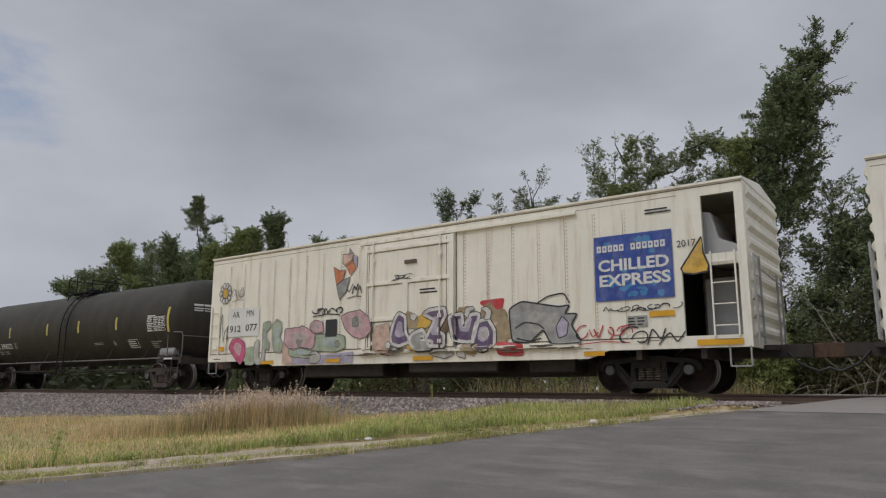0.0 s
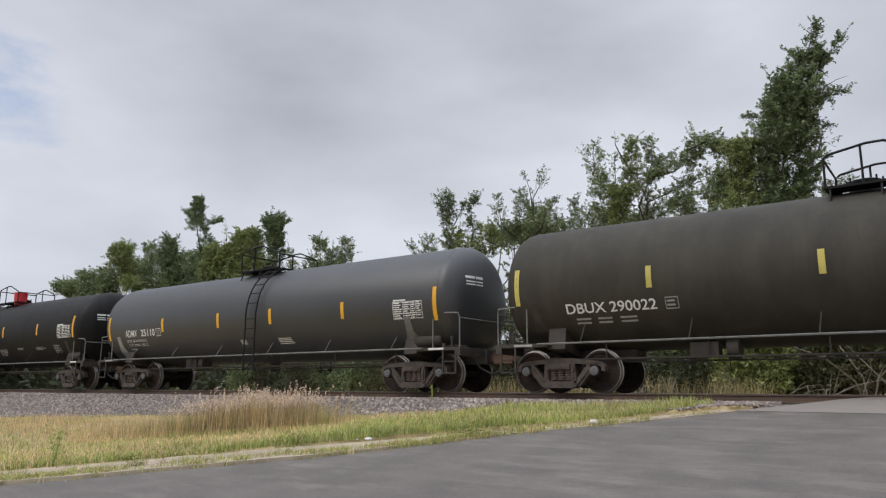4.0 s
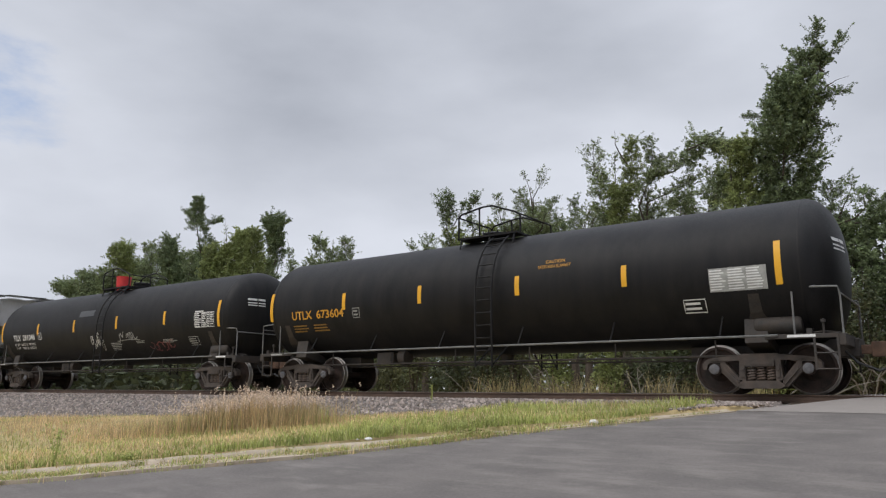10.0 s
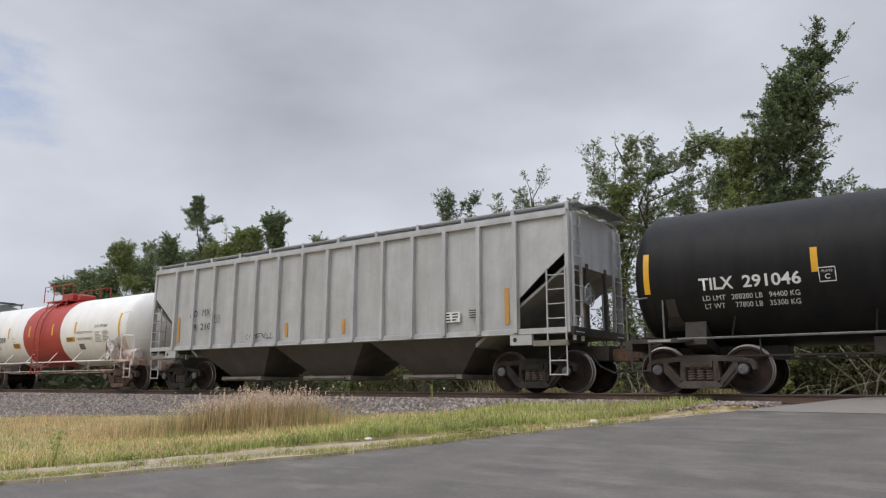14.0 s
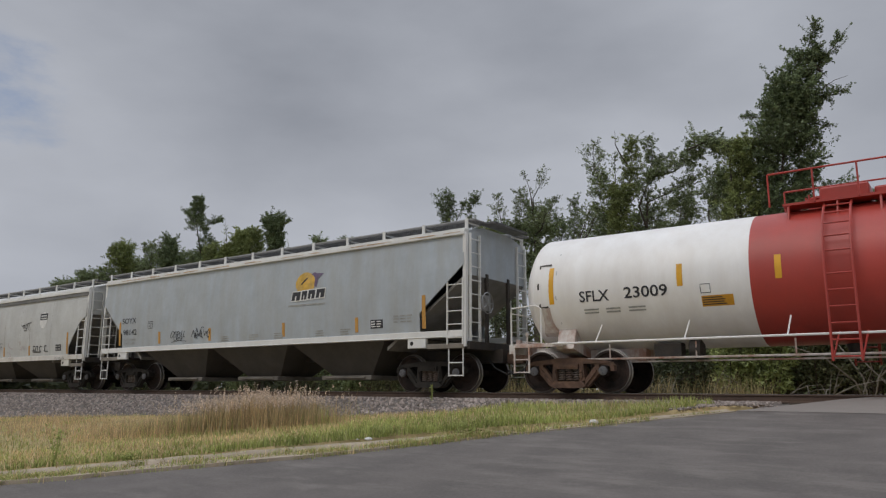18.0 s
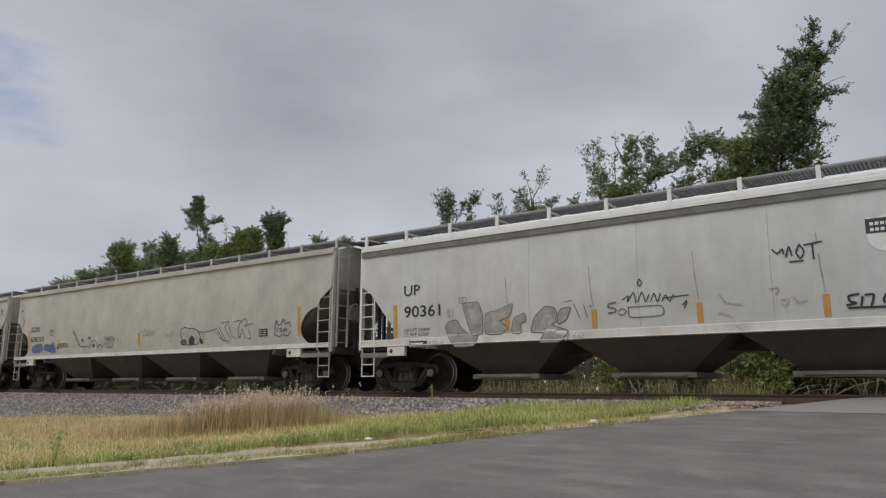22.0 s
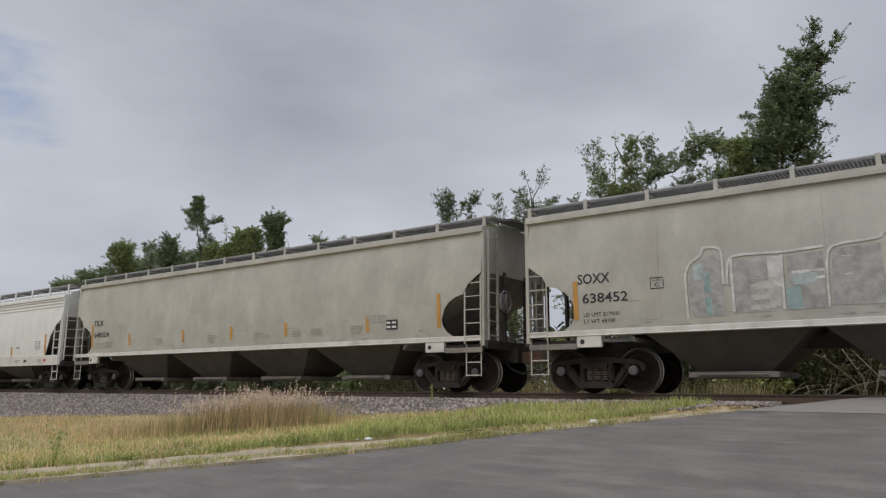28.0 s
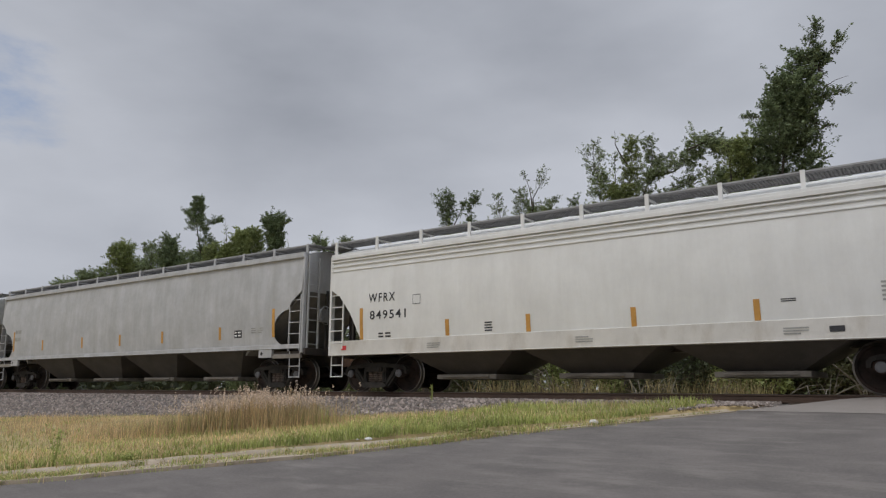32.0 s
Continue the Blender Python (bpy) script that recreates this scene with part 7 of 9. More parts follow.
# light hopper with the shield
c, sf = upx, upx_s
lettering("UP", -6.53, 2.53, 0.29, sf, M["ink_black"], c, "black stencilled letters", 0.55)
lettering("90361", -6.52, 1.95, 0.31, sf, M["ink_black"], c, "black stencilled numbers", 1.2)
lettering("LD LMT 222800", -6.53, 1.58, 0.085, sf, M["ink_black"], c, "small black stencilled weights", 0.85, 0.0)
lettering("LT WT 63200", -6.53, 1.46, 0.085, sf, M["ink_black"], c, "small black stencilled weights", 0.8, 0.0)
s = Shape()
shield = [(4.38, 3.06), (4.42, 3.24), (4.55, 3.2), (4.7, 3.27), (4.85, 3.2), (4.98, 3.24), (5.02, 3.06), (4.98, 2.76), (4.88, 2.63), (4.7, 2.56), (4.52, 2.63), (4.42, 2.76)]
fill(s, shield, sf, 0.008, 0)
patch(s, 4.39, 5.01, 2.92, 3.2, sf, 0.011, 1, 1)
for z in (3.1, 2.99):
    for k in range(6):
        patch(s, 4.46 + k * 0.085, 4.52 + k * 0.085, z - 0.03, z + 0.03, sf, 0.013, 1, 0)
part("emblem", s, [M["ink_white"], M["ink_black"]], c, "white shield with a dark top band", smooth=0)
upx_p = proud(upx_s)
letter(upx, upx_p, [(-5.2, 1.62), (-5.08, 1.79), (-4.8, 1.82), (-4.7, 1.62), (-4.45, 1.42), (-4.16, 1.4), (-4.28, 1.13), (-4.88, 1.12), (-5.08, 1.4)], "dusk", "char", 0.018, "grey metallic sprayed letter", 0.008, None, 1)
letter(upx, upx_p, [(-4.64, 2.22), (-4.14, 2.24), (-4.02, 1.86), (-4.05, 1.42), (-4.39, 1.4), (-4.54, 1.89)], "grey", "char", 0.018, "grey metallic sprayed letter", 0.0085, None, 1)
letter(upx, upx_p, [(-4.0, 1.42), (-3.95, 1.94), (-3.56, 1.99), (-3.14, 2.14), (-3.24, 1.82), (-3.57, 1.72), (-3.29, 1.55), (-3.52, 1.4)], "grey", "char", 0.018, "grey metallic sprayed letter", 0.009, None, 1)
letter(upx, upx_p, [(-3.24, 1.43), (-3.15, 1.77), (-2.83, 1.89), (-2.8, 1.68), (-2.96, 1.63), (-2.95, 1.38)], "dusk", "char", 0.018, "grey metallic sprayed letter", 0.0085, None, 1)
letter(upx, upx_p, [(-2.7, 1.41), (-2.6, 1.75), (-2.29, 2.01), (-2.03, 1.96), (-1.95, 1.67), (-2.17, 1.57), (-1.66, 1.4), (-1.92, 1.15), (-2.48, 1.16), (-2.3, 1.39)], "grey", "char", 0.02, "grey metallic sprayed letter", 0.0092, None, 1)
letter(upx, upx_p, [(-2.04, 1.72), (-1.86, 1.93), (-1.61, 1.95), (-1.74, 1.66), (-1.96, 1.56)], "dusk", "char", 0.018, "grey metallic sprayed spike", 0.0088, None, 1)
strokes(upx, upx_p, [[(-0.38, 2.02), (-0.21, 2.12), (-0.28, 1.94), (-0.09, 2.21), (-0.07, 1.93)], [(-0.03, 1.96), (0.09, 2.2), (0.15, 1.92), (0.24, 2.11)], [(0.26, 1.94), (0.35, 2.15), (0.41, 1.9), (0.49, 2.12)], [(0.5, 1.93), (0.6, 2.08), (0.67, 1.9), (0.77, 2.07)], [(0.52, 2.0), (1.09, 2.03)], [(0.04, 2.45), (-0.02, 2.36), (0.04, 2.29), (0.1, 2.37), (0.04, 2.45)], [(0.94, 1.83), (1.05, 1.93), (0.97, 1.76)]], "black", 0.022, "bold black tag in slanting strokes")
strokes(upx, upx_p, [[(-0.25, 1.85), (0.53, 1.86), (0.54, 1.63), (-0.25, 1.62), (-0.25, 1.85)], [(-0.49, 1.78), (-0.38, 1.84), (-0.29, 1.77), (-0.38, 1.68), (-0.49, 1.73)]], "char", 0.022, "thin outlined box with black scribble")
strokes(upx, upx_p, [[(2.76, 2.81), (2.85, 2.7), (2.95, 2.81), (2.97, 2.69)], [(3.0, 2.62), (3.07, 2.86), (3.11, 2.64)], [(3.25, 2.85), (3.18, 2.7), (3.26, 2.56), (3.34, 2.71), (3.25, 2.86)], [(3.33, 2.83), (3.65, 2.87)], [(3.48, 2.86), (3.49, 2.54)], [(3.05, 2.53), (3.31, 2.53)]], "black", 0.03, "black handwritten tag")
strokes(upx, upx_p, [[(4.18, 1.83), (3.99, 1.8), (4.01, 1.7), (4.14, 1.66), (3.95, 1.63)], [(4.23, 1.78), (4.19, 1.6)], [(4.26, 1.8), (4.42, 1.81), (4.35, 1.59)], [(4.76, 1.79), (4.61, 1.82), (4.54, 1.67), (4.69, 1.58)], [(5.16, 1.8), (5.02, 1.83), (4.95, 1.73), (5.05, 1.69), (4.94, 1.6), (5.27, 1.58)], [(3.97, 1.58), (4.64, 1.57)]], "black", 0.04, "bold black handwritten tag")
strokes(upx, upx_p, [[(1.68, 2.02), (1.81, 1.81), (2.13, 1.76)], [(1.64, 1.62), (1.86, 1.58), (1.98, 1.35), (2.16, 1.21)], [(2.65, 2.04), (2.83, 2.06), (2.76, 1.91)], [(2.84, 1.81), (3.0, 1.83), (2.92, 1.68), (2.84, 1.74)], [(3.06, 1.86), (3.16, 1.72), (3.31, 1.78)]], "rose", 0.03, "faded pink sprayed tag")
for k, x in enumerate((-3.3, -1.1, 1.25, 3.6)):
    s = ribbon(Shape(), [(x + 0.03, 1.9), (x - 0.01, 2.2 + 0.05 * k), (x - 0.05, 2.75 + 0.1 * k)], 0.03, sf, 0.005)
    part("drip_stain", s, M["dust"], c, "long dark drip stain", smooth=0)
strokes(upx, upx_p, [[(-5.13, 2.12), (-5.02, 1.98), (-5.1, 1.9), (-4.92, 1.95)], [(-5.15, 2.0), (-4.9, 2.1), (-4.96, 1.88)], [(-5.06, 2.15), (-5.03, 1.86)]], "dusk", 0.014, "thin grey scribbled tag")
strokes(upx, upx_p, [[(-4.72, 2.37), (-4.5, 2.38), (-4.5, 2.23), (-4.72, 2.22), (-4.72, 2.37)], [(-4.57, 2.33), (-4.65, 2.31), (-4.64, 2.27), (-4.56, 2.27)]], "char", 0.012, "small outlined mark")
strokes(upx, upx_p, [[(-1.8, 2.06), (-1.58, 2.1)], [(-1.54, 2.02), (-1.4, 1.66)], [(-1.3, 1.98), (-1.22, 1.68)], [(-1.16, 1.96), (-1.1, 1.9)]], "char", 0.016, "thin grey sprayed strokes")
strokes(upx, upx_p, [[(-0.52, 1.98), (-0.7, 1.96), (-0.72, 1.88), (-0.54, 1.85), (-0.53, 1.77), (-0.72, 1.75)]], "char", 0.035, "bold black sprayed squiggle")
strokes(upx, upx_p, [[(-1.76, 1.32), (-1.72, 1.25), (-1.76, 1.17)], [(-1.66, 1.32), (-1.74, 1.25), (-1.64, 1.18)], [(-1.6, 1.18), (-1.56, 1.32), (-1.5, 1.18)], [(-1.46, 1.18), (-1.45, 1.31), (-1.36, 1.2), (-1.34, 1.33)]], "dusk", 0.018, "grey tag on the sill")
strokes(upx, upx_p, [[(-5.62, 1.29), (-5.7, 1.25), (-5.62, 1.2), (-5.7, 1.17)], [(-5.58, 1.29), (-5.48, 1.29)], [(-5.53, 1.29), (-5.53, 1.18)], [(-5.46, 1.18), (-5.42, 1.29), (-5.37, 1.18)], [(-5.34, 1.18), (-5.32, 1.29), (-5.25, 1.18), (-5.24, 1.29)]], "dusk", 0.014, "grey tag on the sill")
data_panel(c, sf, 5.9, 6.35, 1.58, 1.84, "ink_black", "ink_grey", 2, 2, "black data plate")
lettering("CH-100-121", 5.95, 1.2, 0.11, on_flat(-1.603), M["ink_black"], c, "small black stencilled code", 0.74, 0.0)
frame_box(c, on_flat(-1.603), -6.35, -5.75, 1.19, 1.33, "ink_white", "small black plate on the sill", "ink_black", 0.012, 1)

# dusty cream hoppers
c, sf = soxx, soxx_s
lettering("SOXX", -8.33, 2.42, 0.23, sf, M["ink_black"], c, "black stencilled letters", 0.78)
lettering("638333", -8.3, 2.0, 0.22, sf, M["ink_black"], c, "black stencilled numbers", 1.12)
plate_box(c, sf, -6.64, -6.38, 2.22, 2.45, "ink_black", "small outlined clearance plate")
soxx_p = proud(soxx_s)
letter(soxx, soxx_p, [(-8.17, 1.81), (-7.8, 1.9), (-7.29, 1.93), (-7.22, 1.59), (-7.52, 1.53), (-8.07, 1.52), (-8.21, 1.64)], "blue", "blue", 0.02, "patchy dark blue overpainting", 0.006, None, 1)
letter(soxx, soxx_p, [(-7.19, 1.79), (-6.94, 1.91), (-6.51, 1.84), (-6.4, 2.0), (-6.15, 1.7), (-6.13, 1.48), (-6.69, 1.54), (-7.13, 1.62)], "blue", "blue", 0.02, "patchy dark blue overpainting", 0.006, None, 1)
strokes(soxx, soxx_p, [[(-6.02, 1.72), (-5.76, 1.86), (-5.2, 1.85), (-5.12, 1.73)], [(-5.99, 1.66), (-5.64, 1.76), (-5.27, 1.74)], [(-5.82, 1.89), (-5.64, 1.7), (-5.38, 1.89), (-5.21, 1.67)]], "brown", 0.05, "brown sprayed smears")
strokes(soxx, soxx_p, [[(-4.78, 2.33), (-4.22, 1.67), (-3.45, 1.71)], [(-4.67, 2.32), (-4.19, 1.73)], [(-3.51, 1.6), (-3.39, 1.85), (-3.18, 1.92), (-2.93, 1.84), (-2.89, 1.59)], [(-2.89, 1.59), (-2.86, 1.7), (-2.71, 1.75), (-2.59, 1.66), (-2.62, 1.58)], [(-2.54, 1.63), (-2.44, 1.76), (-2.29, 1.75)], [(-2.34, 1.72), (-2.21, 1.9), (-1.95, 1.9), (-1.8, 1.74), (-1.88, 1.59), (-2.21, 1.6), (-2.34, 1.72)], [(-2.2, 1.74), (-2.07, 1.81), (-1.96, 1.72), (-2.08, 1.66), (-2.2, 1.74)]], "char", 0.025, "black outline drawing of a car with round wheels")
letter(soxx, soxx_p, [(-3.3, 1.7), (-3.21, 1.79), (-3.08, 1.77), (-3.08, 1.66), (-3.22, 1.63)], "char", "char", 0.02, "black sprayed hub", 0.007, None, 1)
letter(soxx, soxx_p, [(-4.13, 2.0), (-3.97, 2.01), (-3.9, 1.91), (-4.04, 1.85)], "brown", "brown", 0.02, "brown sprayed spot", 0.007, None, 1)
letter(soxx, soxx_p, [(-3.62, 2.06), (-3.43, 2.08), (-3.39, 1.97), (-3.54, 1.94)], "char", "char", 0.02, "dark sprayed spot", 0.007, None, 1)
strokes(soxx, soxx_p, [[(-2.44, 2.03), (-2.32, 1.96), (-2.42, 1.92)], [(-2.27, 2.04), (-2.23, 1.9), (-2.12, 2.02)], [(-2.11, 1.92), (-1.98, 2.04), (-1.92, 1.91)], [(-1.89, 2.01), (-1.79, 2.03), (-1.77, 1.82), (-1.68, 1.97)]], "char", 0.025, "thin black tag")
strokes(soxx, soxx_p, [[(-9.6, 3.6), (-9.44, 3.72), (-9.23, 3.63), (-9.32, 3.42), (-9.56, 3.48)], [(-9.48, 3.37), (-9.32, 3.42), (-9.11, 3.29), (-9.2, 3.12), (-9.36, 3.18)], [(-9.28, 3.03), (-9.0, 3.0), (-9.12, 2.87), (-9.2, 2.74)], [(-9.2, 3.16), (-9.04, 2.9), (-9.15, 2.68)]], "blue", 0.02, "thin blue looping tag")
letter(soxx, soxx_p, [(2.5, 2.08), (2.74, 2.16), (2.97, 2.08), (3.17, 2.1), (3.48, 2.0), (3.63, 1.76), (3.46, 1.54), (2.88, 1.54), (2.51, 1.57), (2.59, 1.76), (2.46, 1.89)], "ash", "black", 0.03, "pale sprayed letters with black outlines", 0.0065, None, 1)
letter(soxx, soxx_p, [(2.95, 1.69), (3.12, 1.88), (3.29, 1.75), (3.27, 1.55), (2.98, 1.55)], "black", "black", 0.02, "black fill of the sprayed letters", 0.009, None, 1)
letter(soxx, soxx_p, [(2.48, 1.67), (2.75, 1.74), (2.85, 1.59), (2.53, 1.57)], "char", "black", 0.02, "black fill of the sprayed letters", 0.009, None, 1)
letter(soxx, soxx_p, [(3.54, 1.77), (3.71, 1.69), (3.81, 1.56), (3.62, 1.55)], "black", "black", 0.02, "black fill of the sprayed letters", 0.009, None, 1)
strokes(soxx, soxx_p, [[(3.55, 2.0), (3.82, 1.9), (3.78, 1.69)], [(3.48, 1.95), (4.04, 1.95), (4.41, 2.01)], [(4.35, 2.01), (4.74, 1.65), (5.16, 1.58)], [(4.44, 2.07), (4.9, 1.57)], [(4.59, 2.09), (5.02, 1.56)], [(4.71, 2.2), (5.17, 2.25), (4.88, 2.04), (5.25, 1.66)], [(5.34, 2.2), (5.75, 2.26), (5.57, 1.99), (5.63, 1.64)], [(5.75, 2.2), (5.91, 2.3), (6.04, 2.18), (5.87, 2.02), (6.11, 2.09), (6.34, 2.12)], [(5.68, 1.69), (5.81, 2.0), (5.94, 1.62)], [(6.1, 1.95), (6.23, 1.61), (6.0, 1.67)], [(5.11, 2.08), (5.3, 1.72), (5.52, 1.65)]], "char", 0.02, "long thin black outline tag")
strokes(soxx, soxx_p, [[(7.33, 1.7), (7.34, 1.99), (7.43, 2.18), (7.5, 1.98), (7.62, 2.02), (7.74, 2.22), (7.82, 2.0), (7.97, 2.09), (8.06, 1.93)], [(7.34, 1.72), (7.52, 1.64), (7.71, 1.71), (7.92, 1.65), (8.05, 1.8)], [(7.45, 1.93), (7.44, 1.77)], [(7.54, 1.89), (7.66, 1.91), (7.55, 1.79), (7.66, 1.79)], [(7.71, 1.78), (7.75, 1.9), (7.79, 1.8), (7.86, 1.91), (7.87, 1.78)]], "blue", 0.03, "small blue outlined tag")
strokes(soxx, soxx_p, [[(0.05, 2.18), (0.21, 2.03), (0.33, 2.27), (0.46, 1.95), (0.6, 2.21), (0.75, 2.0), (0.91, 2.12)], [(0.17, 1.97), (0.98, 1.98)], [(1.43, 2.09), (1.57, 1.88), (1.79, 2.0), (1.68, 1.81)], [(1.79, 1.87), (1.98, 2.09), (2.09, 1.92), (1.9, 1.86), (1.92, 1.6)]], "dusk", 0.025, "faint grey tag")
data_panel(c, sf, 6.58, 7.0, 1.68, 1.92, "ink_black", "ink_grey", 3, 2, "dark data plate")

c, sf = soxx2, soxx2_s
lettering("SOXX", -8.36, 2.44, 0.23, sf, M["ink_black"], c, "black stencilled letters", 0.78)
lettering("638452", -8.26, 2.0, 0.22, sf, M["ink_black"], c, "black stencilled numbers", 1.08)
plate_box(c, sf, -6.66, -6.38, 2.22, 2.45, "ink_black", "small outlined clearance plate")
lettering("LD LMT 217900", -8.25, 1.70, 0.085, sf, M["ink_black"], c, "small black stencilled weights", 0.85, 0.0)
lettering("LT WT 68100", -8.25, 1.55, 0.085, sf, M["ink_black"], c, "small black stencilled weights", 0.75, 0.0)
soxx2_p = proud(soxx2_s)
strokes(soxx2, soxx2_p, [[(-5.9, 1.53), (-5.91, 2.48), (-5.79, 2.7), (-5.56, 2.83), (-5.51, 3.0), (-5.14, 2.96), (-5.14, 2.19)], [(-5.08, 2.19), (-5.02, 2.78), (-3.99, 2.74), (-3.28, 2.78)], [(-3.26, 1.62), (-3.23, 2.79), (-2.33, 2.83), (-2.27, 2.96), (-1.85, 2.94)], [(-1.86, 2.86), (-1.37, 2.47), (-1.24, 2.08), (-1.24, 1.7)], [(-4.97, 1.63), (-4.97, 2.74)], [(-4.04, 1.62), (-4.02, 2.69)], [(-1.97, 1.61), (-1.92, 2.8)]], "chalk", 0.05, "huge faded white outlines of block letters")
letter(soxx2, soxx2_p, [(-5.84, 1.98), (-5.85, 2.43), (-5.52, 2.75), (-5.18, 2.87), (-5.15, 1.57), (-5.8, 1.56)], "ash", "ash", 0.01, "faded block of sprayed letter", 0.0055, None, 0)
letter(soxx2, soxx2_p, [(-4.94, 2.66), (-4.3, 2.69), (-4.3, 1.6), (-4.96, 1.6)], "ash", "ash", 0.01, "faded block of sprayed letter", 0.0055, None, 0)
letter(soxx2, soxx2_p, [(-4.3, 2.68), (-4.03, 2.67), (-4.03, 2.08), (-4.26, 2.06)], "chalk", "chalk", 0.01, "faded block of sprayed letter", 0.0055, None, 0)
letter(soxx2, soxx2_p, [(-4.63, 2.27), (-4.07, 2.26), (-4.09, 1.66), (-4.65, 1.65)], "pale", "pale", 0.01, "faded block of sprayed letter", 0.0055, None, 0)
letter(soxx2, soxx2_p, [(-3.92, 2.64), (-3.29, 2.69), (-3.3, 1.62), (-3.96, 1.6)], "ash", "ash", 0.01, "faded block of sprayed letter", 0.0055, None, 0)
letter(soxx2, soxx2_p, [(-3.86, 2.35), (-3.28, 2.36), (-3.29, 2.17), (-3.86, 2.15)], "chalk", "chalk", 0.01, "faded block of sprayed letter", 0.0055, None, 0)
letter(soxx2, soxx2_p, [(-3.14, 2.71), (-2.34, 2.74), (-2.33, 1.63), (-3.18, 1.65)], "ash", "ash", 0.01, "faded block of sprayed letter", 0.0055, None, 0)
letter(soxx2, soxx2_p, [(-2.97, 2.56), (-2.83, 2.56), (-2.83, 2.2), (-2.97, 2.2)], "chalk", "chalk", 0.01, "faded block of sprayed letter", 0.0055, None, 0)
letter(soxx2, soxx2_p, [(-2.23, 2.83), (-1.93, 2.83), (-1.99, 1.65), (-2.28, 1.64)], "pale", "pale", 0.01, "faded block of sprayed letter", 0.0055, None, 0)
letter(soxx2, soxx2_p, [(-1.84, 2.66), (-1.44, 2.39), (-1.36, 1.71), (-1.87, 1.64)], "ash", "ash", 0.01, "faded block of sprayed letter", 0.0055, None, 0)
letter(soxx2, soxx2_p, [(-5.53, 2.45), (-5.4, 2.47), (-5.4, 1.58), (-5.53, 1.59)], "teal", "teal", 0.01, "washed teal patch of paint", 0.0065, None, 1)
letter(soxx2, soxx2_p, [(-3.98, 2.04), (-3.72, 2.06), (-3.72, 1.64), (-3.98, 1.6)], "teal", "teal", 0.01, "washed teal patch of paint", 0.0065, None, 1)
letter(soxx2, soxx2_p, [(-1.86, 2.3), (-1.61, 2.21), (-1.6, 1.91), (-1.86, 1.9)], "mint", "mint", 0.01, "washed teal patch of paint", 0.0065, None, 1)
letter(soxx2, soxx2_p, [(-5.74, 2.62), (-5.54, 2.67), (-5.53, 2.33), (-5.74, 2.31)], "mint", "mint", 0.01, "washed teal patch of paint", 0.0065, None, 1)
letter(soxx2, soxx2_p, [(-3.86, 2.28), (-3.41, 2.3), (-3.44, 2.1), (-3.83, 2.08)], "mint", "mint", 0.01, "washed teal patch of paint", 0.0065, None, 1)
strokes(soxx2, soxx2_p, [[(-1.78, 2.24), (-1.58, 2.27), (-1.34, 2.12), (-1.28, 1.96), (-1.44, 1.96), (-1.52, 2.1), (-1.4, 2.16)], [(-1.33, 1.7), (-1.17, 1.76), (-1.13, 1.5)], [(-1.34, 2.03), (-1.2, 1.82), (-1.33, 1.67)], [(-1.1, 2.36), (-0.77, 2.39)], [(-1.08, 2.23), (-1.01, 2.0), (-0.73, 2.14), (-1.0, 1.68), (-1.08, 1.44)], [(-0.61, 2.48), (-0.3, 2.38), (-0.27, 2.07), (-0.45, 1.93), (-0.62, 2.03), (-0.61, 2.48)], [(-0.48, 2.24), (-0.37, 2.2), (-0.41, 2.02), (-0.49, 2.12)], [(-0.24, 2.04), (-0.16, 2.28), (0.03, 2.29), (0.16, 2.13), (0.02, 2.02)], [(-0.01, 2.45), (0.2, 2.34), (0.4, 2.41)], [(-0.65, 1.6), (-0.46, 1.77), (-0.11, 1.84)], [(-0.36, 1.64), (-0.06, 1.81), (0.13, 2.04), (0.22, 2.21)], [(0.16, 2.1), (0.09, 1.44)]], "black", 0.05, "large looping black outline letters")
letter(soxx2, soxx2_p, [(-0.66, 1.9), (-0.46, 1.81), (-0.14, 1.83), (-0.46, 1.74), (-0.62, 1.59)], "black", "black", 0.02, "black sprayed wedge", 0.009, None, 1)
letter(soxx2, soxx2_p, [(-0.41, 1.65), (-0.07, 1.72), (0.12, 1.92), (0.09, 1.62), (-0.25, 1.55)], "black", "black", 0.02, "black sprayed wedge", 0.009, None, 1)
letter(soxx2, soxx2_p, [(0.38, 2.11), (0.75, 2.12), (0.66, 1.97), (0.34, 1.97)], "black", "black", 0.02, "black sprayed wedge", 0.009, None, 1)
letter(soxx2, soxx2_p, [(0.35, 1.83), (0.85, 1.78), (1.27, 1.92), (1.26, 2.36), (1.48, 2.08), (1.45, 1.93), (0.9, 1.71), (0.42, 1.66)], "char", "black", 0.02, "black sprayed swoosh", 0.009, None, 1)
letter(soxx2, soxx2_p, [(-1.06, 2.07), (-0.74, 2.14), (-0.92, 1.93)], "black", "black", 0.02, "black sprayed wedge", 0.009, None, 1)
strokes(soxx2, soxx2_p, [[(0.75, 2.12), (0.87, 2.25), (0.86, 2.43)], [(0.42, 1.66), (0.46, 1.54), (0.83, 1.57)], [(0.73, 1.58), (0.9, 1.71), (1.25, 1.72), (1.52, 1.67)], [(1.26, 2.37), (1.45, 2.22), (1.51, 2.04)]], "black", 0.05, "large looping black outline letters")
piece(c, sf, 2.2, 5.3, 1.55, 2.5, ["pale", "dusk", "pale"], "pale", 5, 74, "faded white block shapes", None, 0.05)
scribble(c, sf, 4.55, 6.7, 1.68, 2.2, "black", 75, "black looping tag", 0.035, 7)
scribble(c, sf, 6.77, 7.9, 2.05, 2.7, "maroon", 76, "faded red tag", 0.03, 6)
